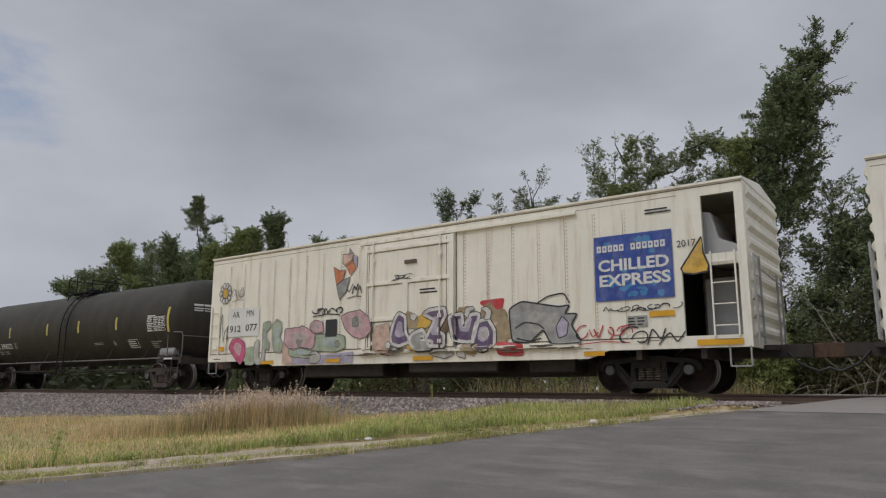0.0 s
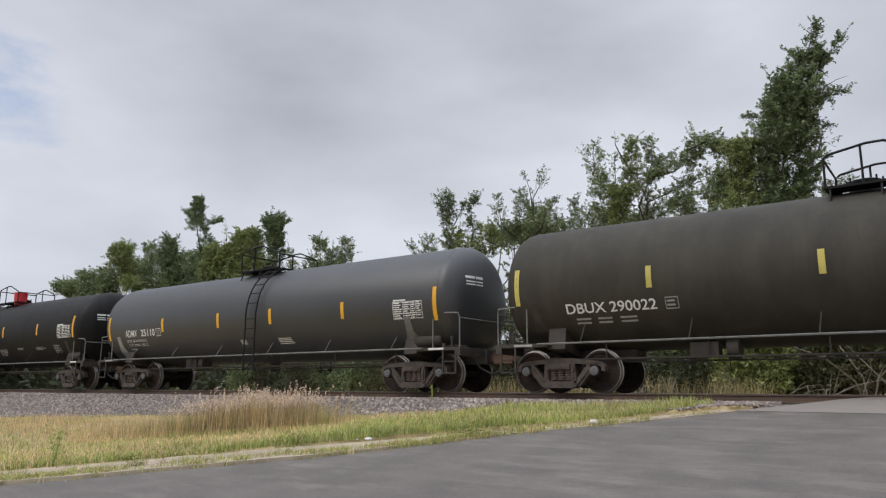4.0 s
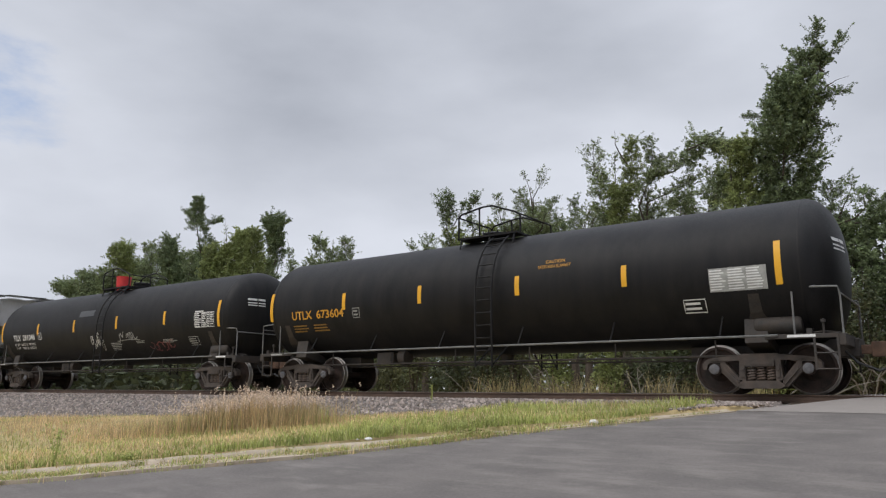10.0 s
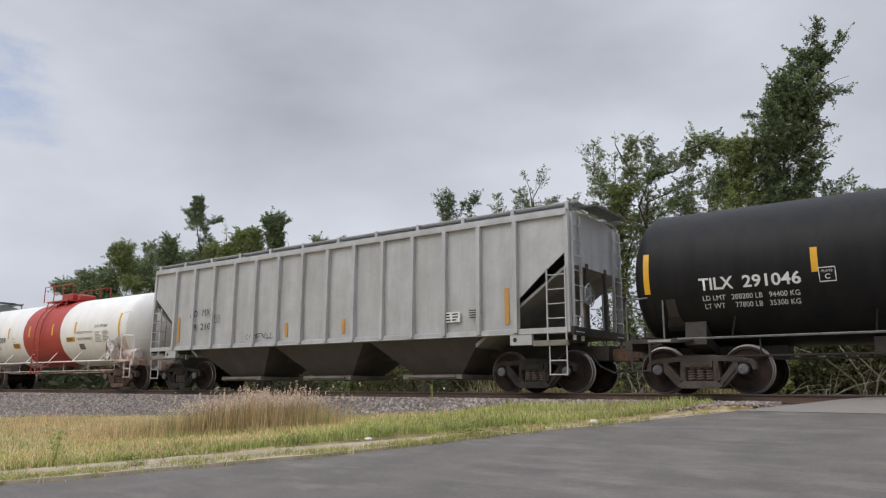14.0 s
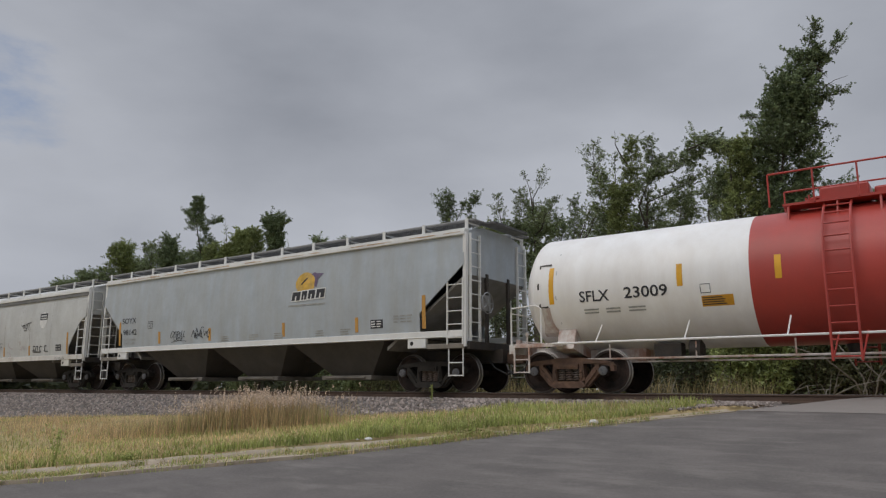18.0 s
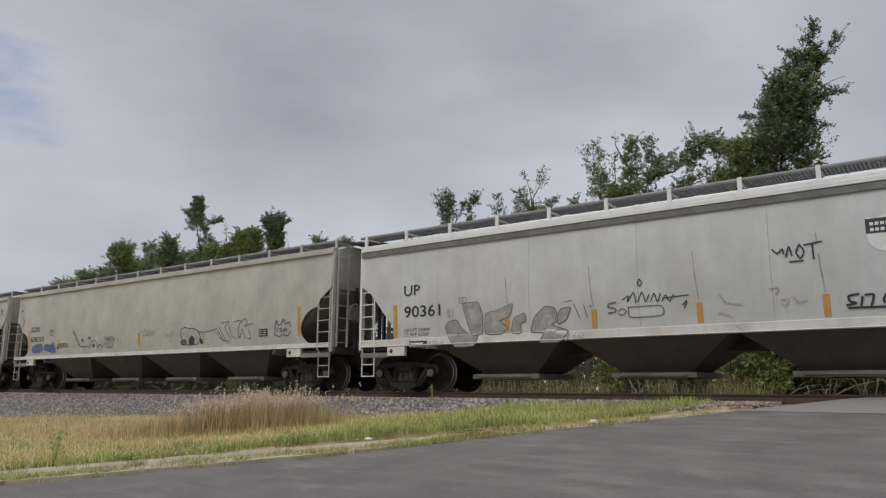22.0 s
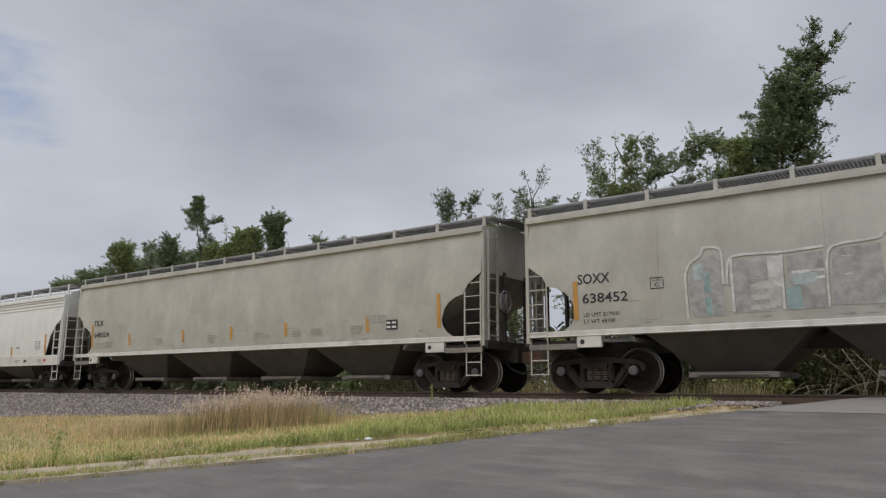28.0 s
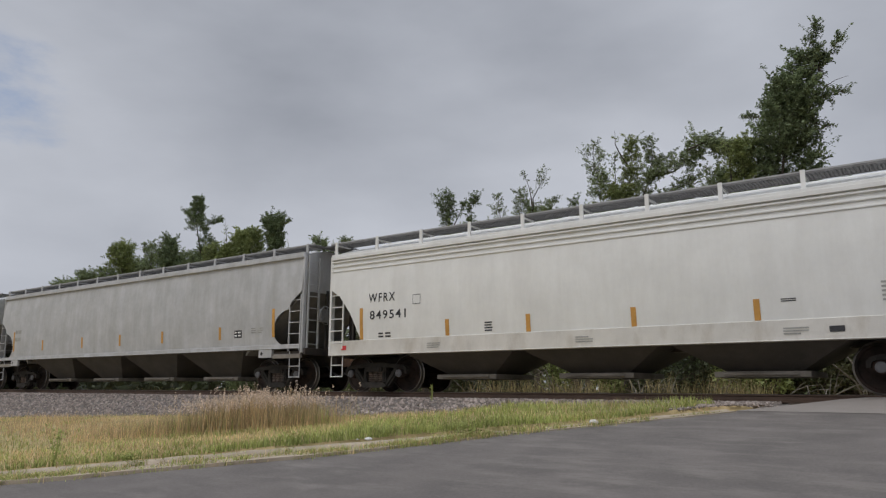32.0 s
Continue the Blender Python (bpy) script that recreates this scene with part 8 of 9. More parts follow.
scribble(c, sf, 8.42, 9.5, 3.16, 3.76, "black", 77, "black tag", 0.035, 6)

c, sf = tilx3, tilx3_s
M["ink_faint"] = mat("worn_grey_stencil_paint", (0.34, 0.32, 0.28), 0.65, vary=0.25, scale=6, bump=0.0)
lettering("TILX", -8.42, 2.45, 0.21, sf, M["ink_black"], c, "faded black stencilled letters", 0.68)
lettering("648504", -8.34, 2.0, 0.21, sf, M["ink_black"], c, "faded black stencilled numbers", 1.06)
lettering("LD LMT 216200", -8.32, 1.72, 0.085, sf, M["ink_faint"], c, "small worn stencilled weights", 0.85, 0.0)
lettering("LT WT 69800", -8.30, 1.57, 0.085, sf, M["ink_faint"], c, "small worn stencilled weights", 0.78, 0.0)
plate_box(c, sf, -6.66, -6.4, 2.22, 2.45, "ink_faint", "small outlined clearance plate")
data_panel(c, sf, 6.63, 7.04, 1.66, 1.93, "ink_black", "ink_white", 2, 2, "black and white data plate")
for k, x in enumerate((-7.5, -4.2, -1.2, 1.2, 2.9, 3.7, 5.3)):
    rows_of(c, sf, x, x + 0.55, 1.60, 1.84, "ink_faint", 4, "small stencilled lines", k)
rows_of(c, sf, 5.94, 6.7, 1.86, 2.1, "ink_grey", 3, "small stencilled lines", 3, 4)

# white hopper
c, sf = wfrx, wfrx_s
lettering("WFRX", -6.44, 2.45, 0.24, sf, M["ink_black"], c, "black stencilled letters", 0.95, spacing=1.3)
lettering("849541", -6.39, 1.97, 0.24, sf, M["ink_black"], c, "black stencilled numbers", 1.28, spacing=1.2)
frame_box(c, sf, -4.87, -4.62, 2.32, 2.56, "ink_black", "small outlined stencil box", w=0.014)
rows_of(c, sf, -6.09, -5.6, 1.45, 1.62, "ink_black", 2, "small stencilled weights", 3, 2)
rows_of(c, sf, -2.62, -2.3, 1.48, 1.74, "ink_black", 4, "small stencilled lines", 4)
fl = on_flat(-1.603)
for k, x in enumerate((-4.4, -0.17, 4.2, 6.2)):
    rows_of(c, fl, x, x + 0.5, 1.12, 1.28, "ink_grey", 3, "small stencilled lines on the sill", k)
rows_of(c, sf, 4.2, 4.5, 1.76, 1.84, "ink_black", 2, "small stencilled lines", 2)
rows_of(c, sf, 5.9, 6.4, 1.66, 2.06, "ink_grey", 5, "small stencilled lines", 8, 2)
frame_box(c, fl, 5.0, 5.25, 1.16, 1.26, "ink_black", "small dark plate on the sill", "ink_black", 0.01)
for x in (-7.45, 6.75):
    part("reflective_patch", patch(Shape(), x, x + 0.18, 1.16, 1.28, fl, 0.006, 1), M["bin_red"], c, "small red patch on the sill", smooth=0)

# grey hopper behind
c, sf = grey, grey_s
data_panel(c, sf, 6.75, 7.12, 1.68, 1.92, "ink_black", "ink_white", 2, 2, "black data plate")
rows_of(c, sf, 7.58, 8.2, 1.78, 1.98, "ink_grey", 3, "small stencilled lines", 3, 2)
rows_of(c, sf, -8.4, -7.6, 2.0, 2.66, "ink_grey", 2, "faint stencilled number", 4)


# ---- trees and shrubs ----
M["bark"] = mat("grey_brown_bark", (0.10, 0.08, 0.062), 0.95, vary=0.35, scale=5, stretch=(6, 6, 1), streak=(0.05, 0.04, 0.032), bump=0.8, bump_dist=0.03)
M["pale_bark"] = mat("bleached_dead_wood", (0.20, 0.18, 0.15), 0.95, vary=0.3, scale=5, bump=0.5)
M["leaf"] = translucent(mat("elm_leaves", (0.215, 0.26, 0.125), 0.65, vary=0.3, scale=0.7, fine=3, island=0.55, bump=0))
M["leaf_dark"] = translucent(mat("dark_green_leaves", (0.165, 0.21, 0.10), 0.65, vary=0.3, scale=0.7, fine=3, island=0.5, bump=0))
M["leaf_light"] = translucent(mat("yellow_green_leaves", (0.24, 0.28, 0.10), 0.65, vary=0.3, scale=0.7, fine=3, island=0.5, bump=0))
# undergrowth and far woods: the shade under the trees is put into this colour
M["brush"] = translucent(mat("undergrowth_leaves_shade_in_colour", (0.06, 0.072, 0.034), 0.7, vary=0.35, scale=0.7, fine=3, island=0.5, bump=0), 0.2)
M["weed"] = translucent(mat("dusty_olive_shrub_leaves", (0.13, 0.135, 0.065), 0.75, vary=0.35, scale=0.7, fine=3, island=0.5, bump=0))


class Foliage:
    """Gathers leaves as (x, y, z, size) and turns them into one mesh of small folded-out diamonds."""

    def __init__(self):
        self.single, self.many = [], []

    def cloud(self, centre, r, count, rng, size=0.11, squash=1.0):
        g = np.random.default_rng(rng.randrange(1 << 30))
        d = g.normal(size=(count, 3))
        d *= (r * g.random(count) ** 0.45 / np.linalg.norm(d, axis=1))[:, None]
        d[:, 2] *= squash
        self.many.append(np.column_stack([d + np.array(tuple(centre)), size * g.uniform(0.6, 1.4, count)]))

    def mesh(self, name, material, seed=1):
        rows = self.many + ([np.array(self.single)] if self.single else [])
        data = np.concatenate(rows) if rows else np.zeros((0, 4))
        g, n = np.random.default_rng(seed), len(data)
        a = g.normal(size=(n, 3)) * (1, 1, 0.7)
        a /= np.linalg.norm(a, axis=1)[:, None]
        b = np.cross(a, g.normal(size=(n, 3)))
        b /= np.linalg.norm(b, axis=1)[:, None]
        c, k = data[:, :3], data[:, 3:]
        quad = np.stack([c - a * k * 0.6, c + b * k * 0.24 - a * k * 0.05, c + a * k * 0.6, c - b * k * 0.24 + a * k * 0.05], axis=1)
        me = bpy.data.meshes.new(name)
        me.vertices.add(n * 4)
        me.loops.add(n * 4)
        me.polygons.add(n)
        me.vertices.foreach_set("co", quad.astype(np.float32).ravel())
        me.loops.foreach_set("vertex_index", np.arange(n * 4, dtype=np.int32))
        me.polygons.foreach_set("loop_start", np.arange(0, n * 4, 4, dtype=np.int32))
        me.materials.append(material)
        me.update(calc_edges=True)
        return me


def spray(wood, crown, start, end, rng, count, size, spread):
    """A twig with leaves set along it."""
    mid = (start + end) / 2 + Vector((rng.gauss(0, 0.05), rng.gauss(0, 0.05), rng.gauss(0.03, 0.04)))
    wood.tube([start, mid, end], 0.008, 3, 0.002)
    for _ in range(count):
        t = rng.random() ** 0.7
        a, b, u = (start, mid, t * 2) if t < 0.5 else (mid, end, t * 2 - 1)
        k = spread * (1.15 - 0.75 * t)
        crown.single.append((a.x + (b.x - a.x) * u + rng.gauss(0, k), a.y + (b.y - a.y) * u + rng.gauss(0, k), a.z + (b.z - a.z) * u + rng.gauss(0, k), size * rng.uniform(0.6, 1.4)))


def plume(wood, crown, a, b, w0, w1, rng, density, size):
    """One bough from a to b: clustered leafy shoots out to a width of w0 at its foot and w1 at its tip, with gaps between the clusters."""
    axis = b - a
    bend = Vector((rng.gauss(0, 0.05), rng.gauss(0, 0.08), rng.gauss(0, 0.03))) * axis.length
    stem = [a, a.lerp(b, 0.33) + bend * 0.8, a.lerp(b, 0.66) + bend, b]
    wood.tube(stem, 0.016 + 0.006 * axis.length, 5, 0.005)
    up = (axis.normalized() + Vector((0.12, 0, 0.45))).normalized()
    size *= min(max((w0 + w1) * 0.45, 0.75), 1.25)
    knots = max(2, int(axis.length * 2.4))
    lobes = [(0.2 + 0.85 * rng.random() ** 0.6 if 0 < i < knots else 0.8) for i in range(knots + 1)]
    count = int((axis.length * (w0 + w1) / 2 * 88 + axis.length * 12 + 6) * (0.3 + 0.7 * density))
    off = rng.uniform(0, 50)
    for _ in range(count):
        t = 0.95 * rng.random() ** 0.85
        lobe = lobes[int(t * knots)] * (1 - (t * knots) % 1) + lobes[min(int(t * knots) + 1, knots)] * ((t * knots) % 1)
        w = (w0 + (w1 - w0) * t) * 0.53 * (0.5 + 0.6 * lobe)
        out = Vector((rng.gauss(0, 1), rng.gauss(0, 1), rng.gauss(0, 0.35))).normalized()
        st = a.lerp(b, t) + bend * (1 - abs(2 * t - 1)) + out * w * 0.62 * rng.random() ** 0.6
        # open gaps where the noise runs low
        if noise.noise((st.x * 1.3 + off, st.y * 1.3, st.z * 1.3)) < 0.0 - 0.38 * density:
            continue
        shoot = (out * 0.8 + up * rng.uniform(0.2, 1.0)).normalized()
        ln = w * rng.uniform(0.3, 0.62) + rng.uniform(0.06, 0.2) + (0.45 * rng.random() if rng.random() < 0.14 else 0)
        spray(wood, crown, st, st + shoot * ln, rng, int((12 + 34 * ln) * (0.45 + 0.55 * density) + 2), size * rng.uniform(0.75, 1.25), 0.035 + 0.05 * w)


def tree(x, y, leaf, plumes, seed, skirt=True, label="slender elm tree with loose green foliage", size=0.086):
    """A tree: trunk, limbs out to each bough, and boughs as (foot x, foot z, tip x, tip z, foot width, tip width, leafiness)."""
    rng = random.Random(seed)
    z0 = land_z(x, y) - 0.1
    tr = thing("tree", label, "tree", "trees beyond the railway", (x, y, z0))
    wood, crown = Shape(), Foliage()
    low = min(p[1] for p in plumes) - z0
    high = max(p[3] for p in plumes) - z0
    base_r = 0.03 + 0.013 * high
    fork = Vector((0.12 * rng.uniform(-1, 1), 0, max(low * 0.72, 0.8)))
    wood.tube([(0, 0, 0), (0.1 * rng.uniform(-1, 1), 0.05, fork.z * 0.5), fork], base_r * 1.25, 8, base_r)
    for dx0, za, dx1, zb, w0, w1, density in plumes:
        dy = rng.uniform(-0.5, 0.5)
        a, b = Vector((dx0, dy, za - z0)), Vector((dx1, dy + rng.uniform(-0.3, 0.3), zb - z0))
        # the limb that carries this bough starts from the nearest bough below it, or from the fork
        foot, gap = fork, (a - fork).length
        for p in plumes:
            tip, start = Vector((p[2], 0, p[3] - z0)), Vector((p[0], 0, p[1] - z0))
            for q in (start.lerp(tip, 0.5), start):
                if q.z < a.z - 0.25 and (a - q).length < gap:
                    foot, gap = q, (a - q).length
        knee = foot.lerp(a, 0.55) + Vector((0.1 * (a.x - foot.x), 0, -0.08 * abs(a.x - foot.x)))
        wood.tube([foot, knee, a], min(0.03 + 0.008 * (b - a).length, base_r), 6, 0.018 + 0.006 * (b - a).length)
        plume(wood, crown, a, b, w0, w1, rng, density, size)
    # the thinner growth that goes on below the crown
    for p in plumes if skirt else ():
        if p[4] > 0.5 and p[6] > 0.4 and p[1] - z0 < low + 1.0:
            a = Vector((p[0] * 0.9, rng.uniform(-0.6, 0.6), max(p[1] - z0 - rng.uniform(3.0, 5.0), 0.8)))
            plume(wood, crown, a, Vector((p[0], 0, p[1] - z0 + 0.3)), p[4] * 0.9, p[4], rng, 0.5, size * 1.3)
    part("trunk", wood, M["bark"], tr, "grey-brown trunk and limbs", smooth=50)
    part("crown", crown.mesh("crown", M[leaf], seed), None, tr, "loose leafy crown")
    return tr


tree(-66.8, 34.0, "leaf", [(2.0, 8.4, -1.2, 9.3, 2.28, 2.05, 0.9), (3.7, 8.4, 1.9, 10.1, 2.79, 1.90, 0.9), (5.7, 9.0, 4.9, 10.4, 1.96, 1.63, 0.8), (0.0, 8.4, -2.6, 9.2, 1.40, 0.93, 0.7)], 40)
tree(-57.0, 33.0, "leaf_light", [(0.3, 9.8, -0.1, 11.9, 2.35, 1.74, 0.9), (0.0, 8.2, 0.2, 9.9, 1.33, 1.54, 0.35), (2.0, 8.0, 1.5, 9.1, 2.00, 1.50, 0.8)], 41)
tree(-52.1, 33.0, "leaf", [(0.0, 8.0, -0.8, 9.7, 2.31, 1.73, 0.45), (-0.8, 9.5, -1.5, 11.7, 1.46, 0.97, 0.6), (0.3, 9.6, 0.4, 11.5, 1.34, 0.86, 0.55)], 42)
tree(-48.6, 33.0, "leaf_dark", [(0.0, 7.7, -1.3, 12.0, 2.01, 1.01, 0.9), (0.9, 7.8, 1.0, 9.9, 1.36, 0.90, 0.7)], 43)
tree(-44.9, 32.0, "leaf_dark", [(0.0, 7.3, -0.2, 11.8, 1.55, 0.95, 0.8), (-0.3, 11.5, -0.3, 14.0, 1.73, 0.60, 1.1), (-0.7, 12.3, -2.0, 13.4, 0.78, 0.43, 0.8), (0.0, 12.0, 1.9, 12.3, 0.94, 0.52, 0.9), (0.6, 8.8, 0.8, 10.7, 1.11, 0.60, 0.8)], 44)
tree(-42.9, 32.0, "leaf_light", [(0.0, 7.5, 0.1, 9.9, 2.17, 1.42, 1.1), (1.9, 7.5, 1.9, 11.0, 2.27, 1.14, 1.2), (3.4, 7.5, 3.7, 10.9, 1.66, 0.87, 1.1), (0.6, 9.4, 0.6, 11.8, 0.25, 0.17, 0.05), (4.2, 7.6, 4.4, 9.0, 0.94, 0.55, 0.8)], 45)
tree(-35.9, 31.0, "leaf_dark", [(0.0, 7.1, 0.0, 8.7, 0.96, 0.81, 0.8), (0.1, 8.5, -0.3, 11.1, 1.11, 1.62, 1.3), (0.4, 10.4, 1.2, 10.8, 0.51, 0.29, 0.8)], 46)
tree(-34.0, 31.0, "leaf", [(0.0, 7.3, -0.4, 8.8, 0.86, 0.36, 0.8), (1.3, 7.3, 1.5, 8.3, 1.05, 0.49, 0.9), (2.7, 7.2, 2.4, 9.1, 1.51, 0.82, 0.65), (4.1, 7.2, 4.4, 8.9, 1.34, 0.74, 0.65), (3.4, 7.4, 3.5, 8.4, 1.22, 0.68, 0.8)], 47)
tree(-22.8, 30.0, "leaf", [(0.0, 7.0, -0.0, 8.0, 1.00, 0.53, 0.7), (-0.6, 7.1, -0.8, 7.8, 0.53, 0.30, 0.6)], 48)
tree(-21.1, 30.0, "leaf_dark", [(-0.1, 8.2, -0.3, 10.1, 0.74, 0.92, 1.2), (0.0, 6.9, -0.1, 8.3, 0.40, 0.46, 0.4), (-0.0, 8.8, 0.4, 9.8, 0.40, 0.17, 0.8)], 49)
tree(-20.0, 30.0, "leaf_dark", [(0.1, 7.9, 0.3, 9.8, 0.84, 0.56, 1.3), (0.0, 6.8, 0.1, 8.0, 0.45, 0.51, 0.5)], 50)
tree(-20.9, 30.0, "leaf_light", [(0.0, 6.9, -0.1, 8.0, 1.25, 0.85, 0.9), (1.8, 6.8, 1.7, 8.1, 1.27, 0.66, 0.9), (0.9, 6.8, 1.0, 7.6, 1.12, 0.67, 0.8)], 51)
tree(-17.0, 29.0, "leaf", [(0.0, 6.6, 0.0, 7.8, 1.31, 0.94, 0.7), (-0.3, 7.8, -0.5, 9.2, 0.68, 0.26, 0.6), (0.3, 7.6, 0.4, 9.4, 0.99, 0.52, 0.65)], 52)
tree(-15.8, 29.0, "leaf", [(0.0, 8.8, 0.7, 10.2, 0.67, 0.82, 0.22), (0.0, 8.8, -0.3, 10.0, 0.36, 0.26, 0.2), (0.0, 6.7, 0.0, 8.8, 0.15, 0.15, 0.06), (0.1, 7.1, 0.0, 8.4, 1.39, 1.13, 0.6), (0.7, 7.4, 1.2, 8.6, 1.12, 0.51, 0.6)], 53)
tree(-13.4, 28.0, "leaf_dark", [(0.0, 6.2, 0.1, 8.3, 0.68, 0.22, 1), (0.0, 6.2, -0.0, 7.0, 0.82, 0.63, 0.7)], 54)
tree(-12.9, 28.0, "leaf", [(0.0, 6.3, 0.5, 7.6, 1.10, 0.86, 0.35), (0.5, 6.9, 0.8, 8.0, 0.72, 0.52, 0.35), (-0.4, 6.5, 0.7, 6.9, 0.24, 0.24, 0.15)], 55)
tree(-11.6, 28.0, "leaf", [(0.0, 6.3, -0.4, 9.1, 1.04, 1.04, 0.5), (-0.4, 8.8, -0.5, 10.5, 1.09, 0.52, 0.4), (0.2, 8.0, 0.1, 10.0, 0.61, 0.33, 0.4), (-0.3, 9.2, -0.9, 9.4, 0.52, 0.28, 0.4)], 56)
tree(-11.2, 28.0, "leaf_light", [(0.0, 5.7, 0.2, 8.3, 1.08, 1.03, 1.1), (0.3, 8.0, 0.5, 10.6, 1.03, 0.30, 1.2), (0.4, 5.7, 0.7, 8.3, 0.47, 0.28, 0.5), (0.1, 10.1, -0.0, 10.8, 0.09, 0.07, 0.04)], 57)
tree(-10.1, 28.0, "leaf", [(0.0, 5.5, -0.0, 7.5, 1.16, 0.70, 0.9), (-0.1, 7.3, 0.4, 10.1, 0.70, 0.30, 0.9), (0.0, 8.2, 1.4, 9.0, 0.5, 0.95, 0.9), (1.3, 8.9, 2.3, 10.0, 1.0, 1.0, 0.95), (2.2, 9.8, 3.6, 9.1, 1.0, 1.1, 0.9), (0.1, 7.5, 2.4, 8.4, 0.35, 0.9, 0.7), (0.5, 8.6, 0.9, 9.4, 0.6, 0.5, 0.7)], 58)
tree(-9.3, 28.0, "leaf", [(0.2, 5.5, 0.6, 7.7, 1.3, 0.9, 0.6), (0.0, 5.4, 0.1, 6.5, 1.1, 0.7, 0.9), (1.5, 6.9, 1.9, 8.4, 1.4, 1.2, 0.55), (0.8, 5.9, 2.6, 6.8, 0.3, 0.4, 0.25), (0.7, 5.8, 1.6, 6.6, 0.3, 0.3, 0.2), (2.4, 6.6, 2.4, 8.4, 1.0, 1.0, 0.7)], 59, False)
tree(-5.6, 27.0, "leaf_light", [(-0.6, 5.9, -0.2, 9.1, 1.34, 0.86, 1.05), (-0.8, 7.4, -0.8, 8.9, 0.65, 0.52, 0.7), (-0.2, 5.0, -0.3, 6.3, 0.9, 1.1, 0.7), (0.1, 4.4, 0.0, 5.8, 0.6, 0.9, 0.7), (0.4, 3.6, 0.5, 5.4, 0.8, 0.8, 0.6)], 60, False)
TALL = tree(-5.2, 27.0, "leaf_dark", [(0.2, 5.7, 0.6, 8.8, 2.22, 2.48, 0.85), (0.6, 8.5, 1.0, 10.5, 2.39, 1.83, 1), (1.0, 10.4, 1.6, 11.9, 1.70, 0.77, 1), (1.6, 11.6, 2.1, 12.8, 0.76, 0.19, 0.9), (1.8, 11.4, 2.7, 12.5, 0.59, 0.21, 0.7), (1.5, 9.9, 2.7, 10.1, 0.81, 0.21, 0.7), (1.8, 10.2, 2.8, 10.6, 0.34, 0.17, 0.5), (0.1, 9.9, -0.8, 10.1, 0.64, 0.21, 0.5), (0.4, 10.4, -0.3, 10.3, 0.60, 0.26, 0.5), (1.8, 11.4, 2.2, 10.7, 0.51, 0.21, 0.6), (1.6, 9.3, 2.2, 8.9, 0.38, 0.13, 0.4), (0.0, 4.8, -0.1, 5.9, 0.47, 1.28, 0.5)], 61, False)
tree(-3.3, 27.0, "leaf_dark", [(0.0, 5.5, 0.1, 7.2, 1.14, 0.64, 0.8), (0.3, 6.1, 0.7, 7.1, 0.51, 0.19, 0.5), (1.0, 5.9, 1.0, 6.6, 0.68, 0.34, 0.8), (1.4, 5.8, 1.4, 6.3, 0.55, 0.30, 0.8), (0.4, 2.5, 0.5, 5.7, 1.6, 1.6, 0.8), (1.5, 2.0, 1.6, 5.9, 1.6, 1.5, 0.8), (-0.6, 2.0, -0.5, 5.2, 1.3, 1.2, 0.6)], 62, False)
tree(-11.3, 33.0, "leaf", [(0.0, 6.6, 0.4, 9.0, 1.36, 1.09, 0.35), (1.2, 7.5, 1.7, 9.4, 1.34, 1.18, 0.3), (2.8, 7.6, 2.9, 9.9, 1.49, 1.33, 0.3)], 71, False, "thin tree of the darker row behind")
tree(-20.3, 33.0, "leaf_dark", [(0.0, 7.6, 0.1, 8.7, 1.81, 1.33, 0.6), (1.6, 7.5, 1.6, 8.6, 1.77, 1.18, 0.6), (3.6, 7.4, 3.8, 8.8, 1.44, 1.04, 0.45), (5.0, 7.3, 5.2, 8.4, 1.42, 1.02, 0.45)], 72, False, "thin tree of the darker row behind")
tree(-14.1, 33.0, "leaf_dark", [(0.0, 6.9, 0.2, 8.6, 1.40, 1.12, 0.5), (1.7, 6.7, 1.8, 8.6, 1.21, 0.99, 0.5)], 73, False, "thin tree of the darker row behind")
tree(-59.9, 36.0, "leaf", [(0.0, 8.7, 0.1, 10.9, 3.27, 2.40, 0.95), (5.1, 8.5, 4.8, 11.4, 3.06, 2.25, 0.95), (8.7, 8.4, 8.4, 11.0, 2.44, 1.95, 1), (17.0, 8.3, 17.1, 9.9, 1.92, 1.48, 0.95)], 74, False, "thin tree of the darker row behind")


def shrub(x, y, h, w, leaf, seed, density=1.0):
    rng = random.Random(seed)
    z0 = land_z(x, y) - 0.05
    sh = thing("shrub", "wild shrub at the foot of the tree line", "shrub", "shrubs beyond the railway", (x, y, z0))
    s, crown = Shape(), Foliage()
    for _ in range(9):
        a = rng.uniform(0, 6.28)
        e = Vector((math.cos(a) * w * rng.uniform(0.2, 0.9), math.sin(a) * w * 0.6 * rng.random(), h * rng.uniform(0.5, 1.0)))
        s.tube([(0, 0, 0), e * 0.5 + Vector((0, 0, h * 0.12)), e], 0.035, 5, 0.008)
        crown.cloud(e, 0.35 * w, int(150 * density), rng, 0.12)
        crown.cloud(e * 0.6, 0.4 * w, int(120 * density), rng, 0.12)
    crown.cloud((0, 0, h * 0.3), w * 0.8, int(300 * density), rng, 0.12, 0.4 * h / w)
    part("woody_base", s, M["bark"], sh)
    part("foliage", crown.mesh("foliage", M[leaf], seed), None, sh)


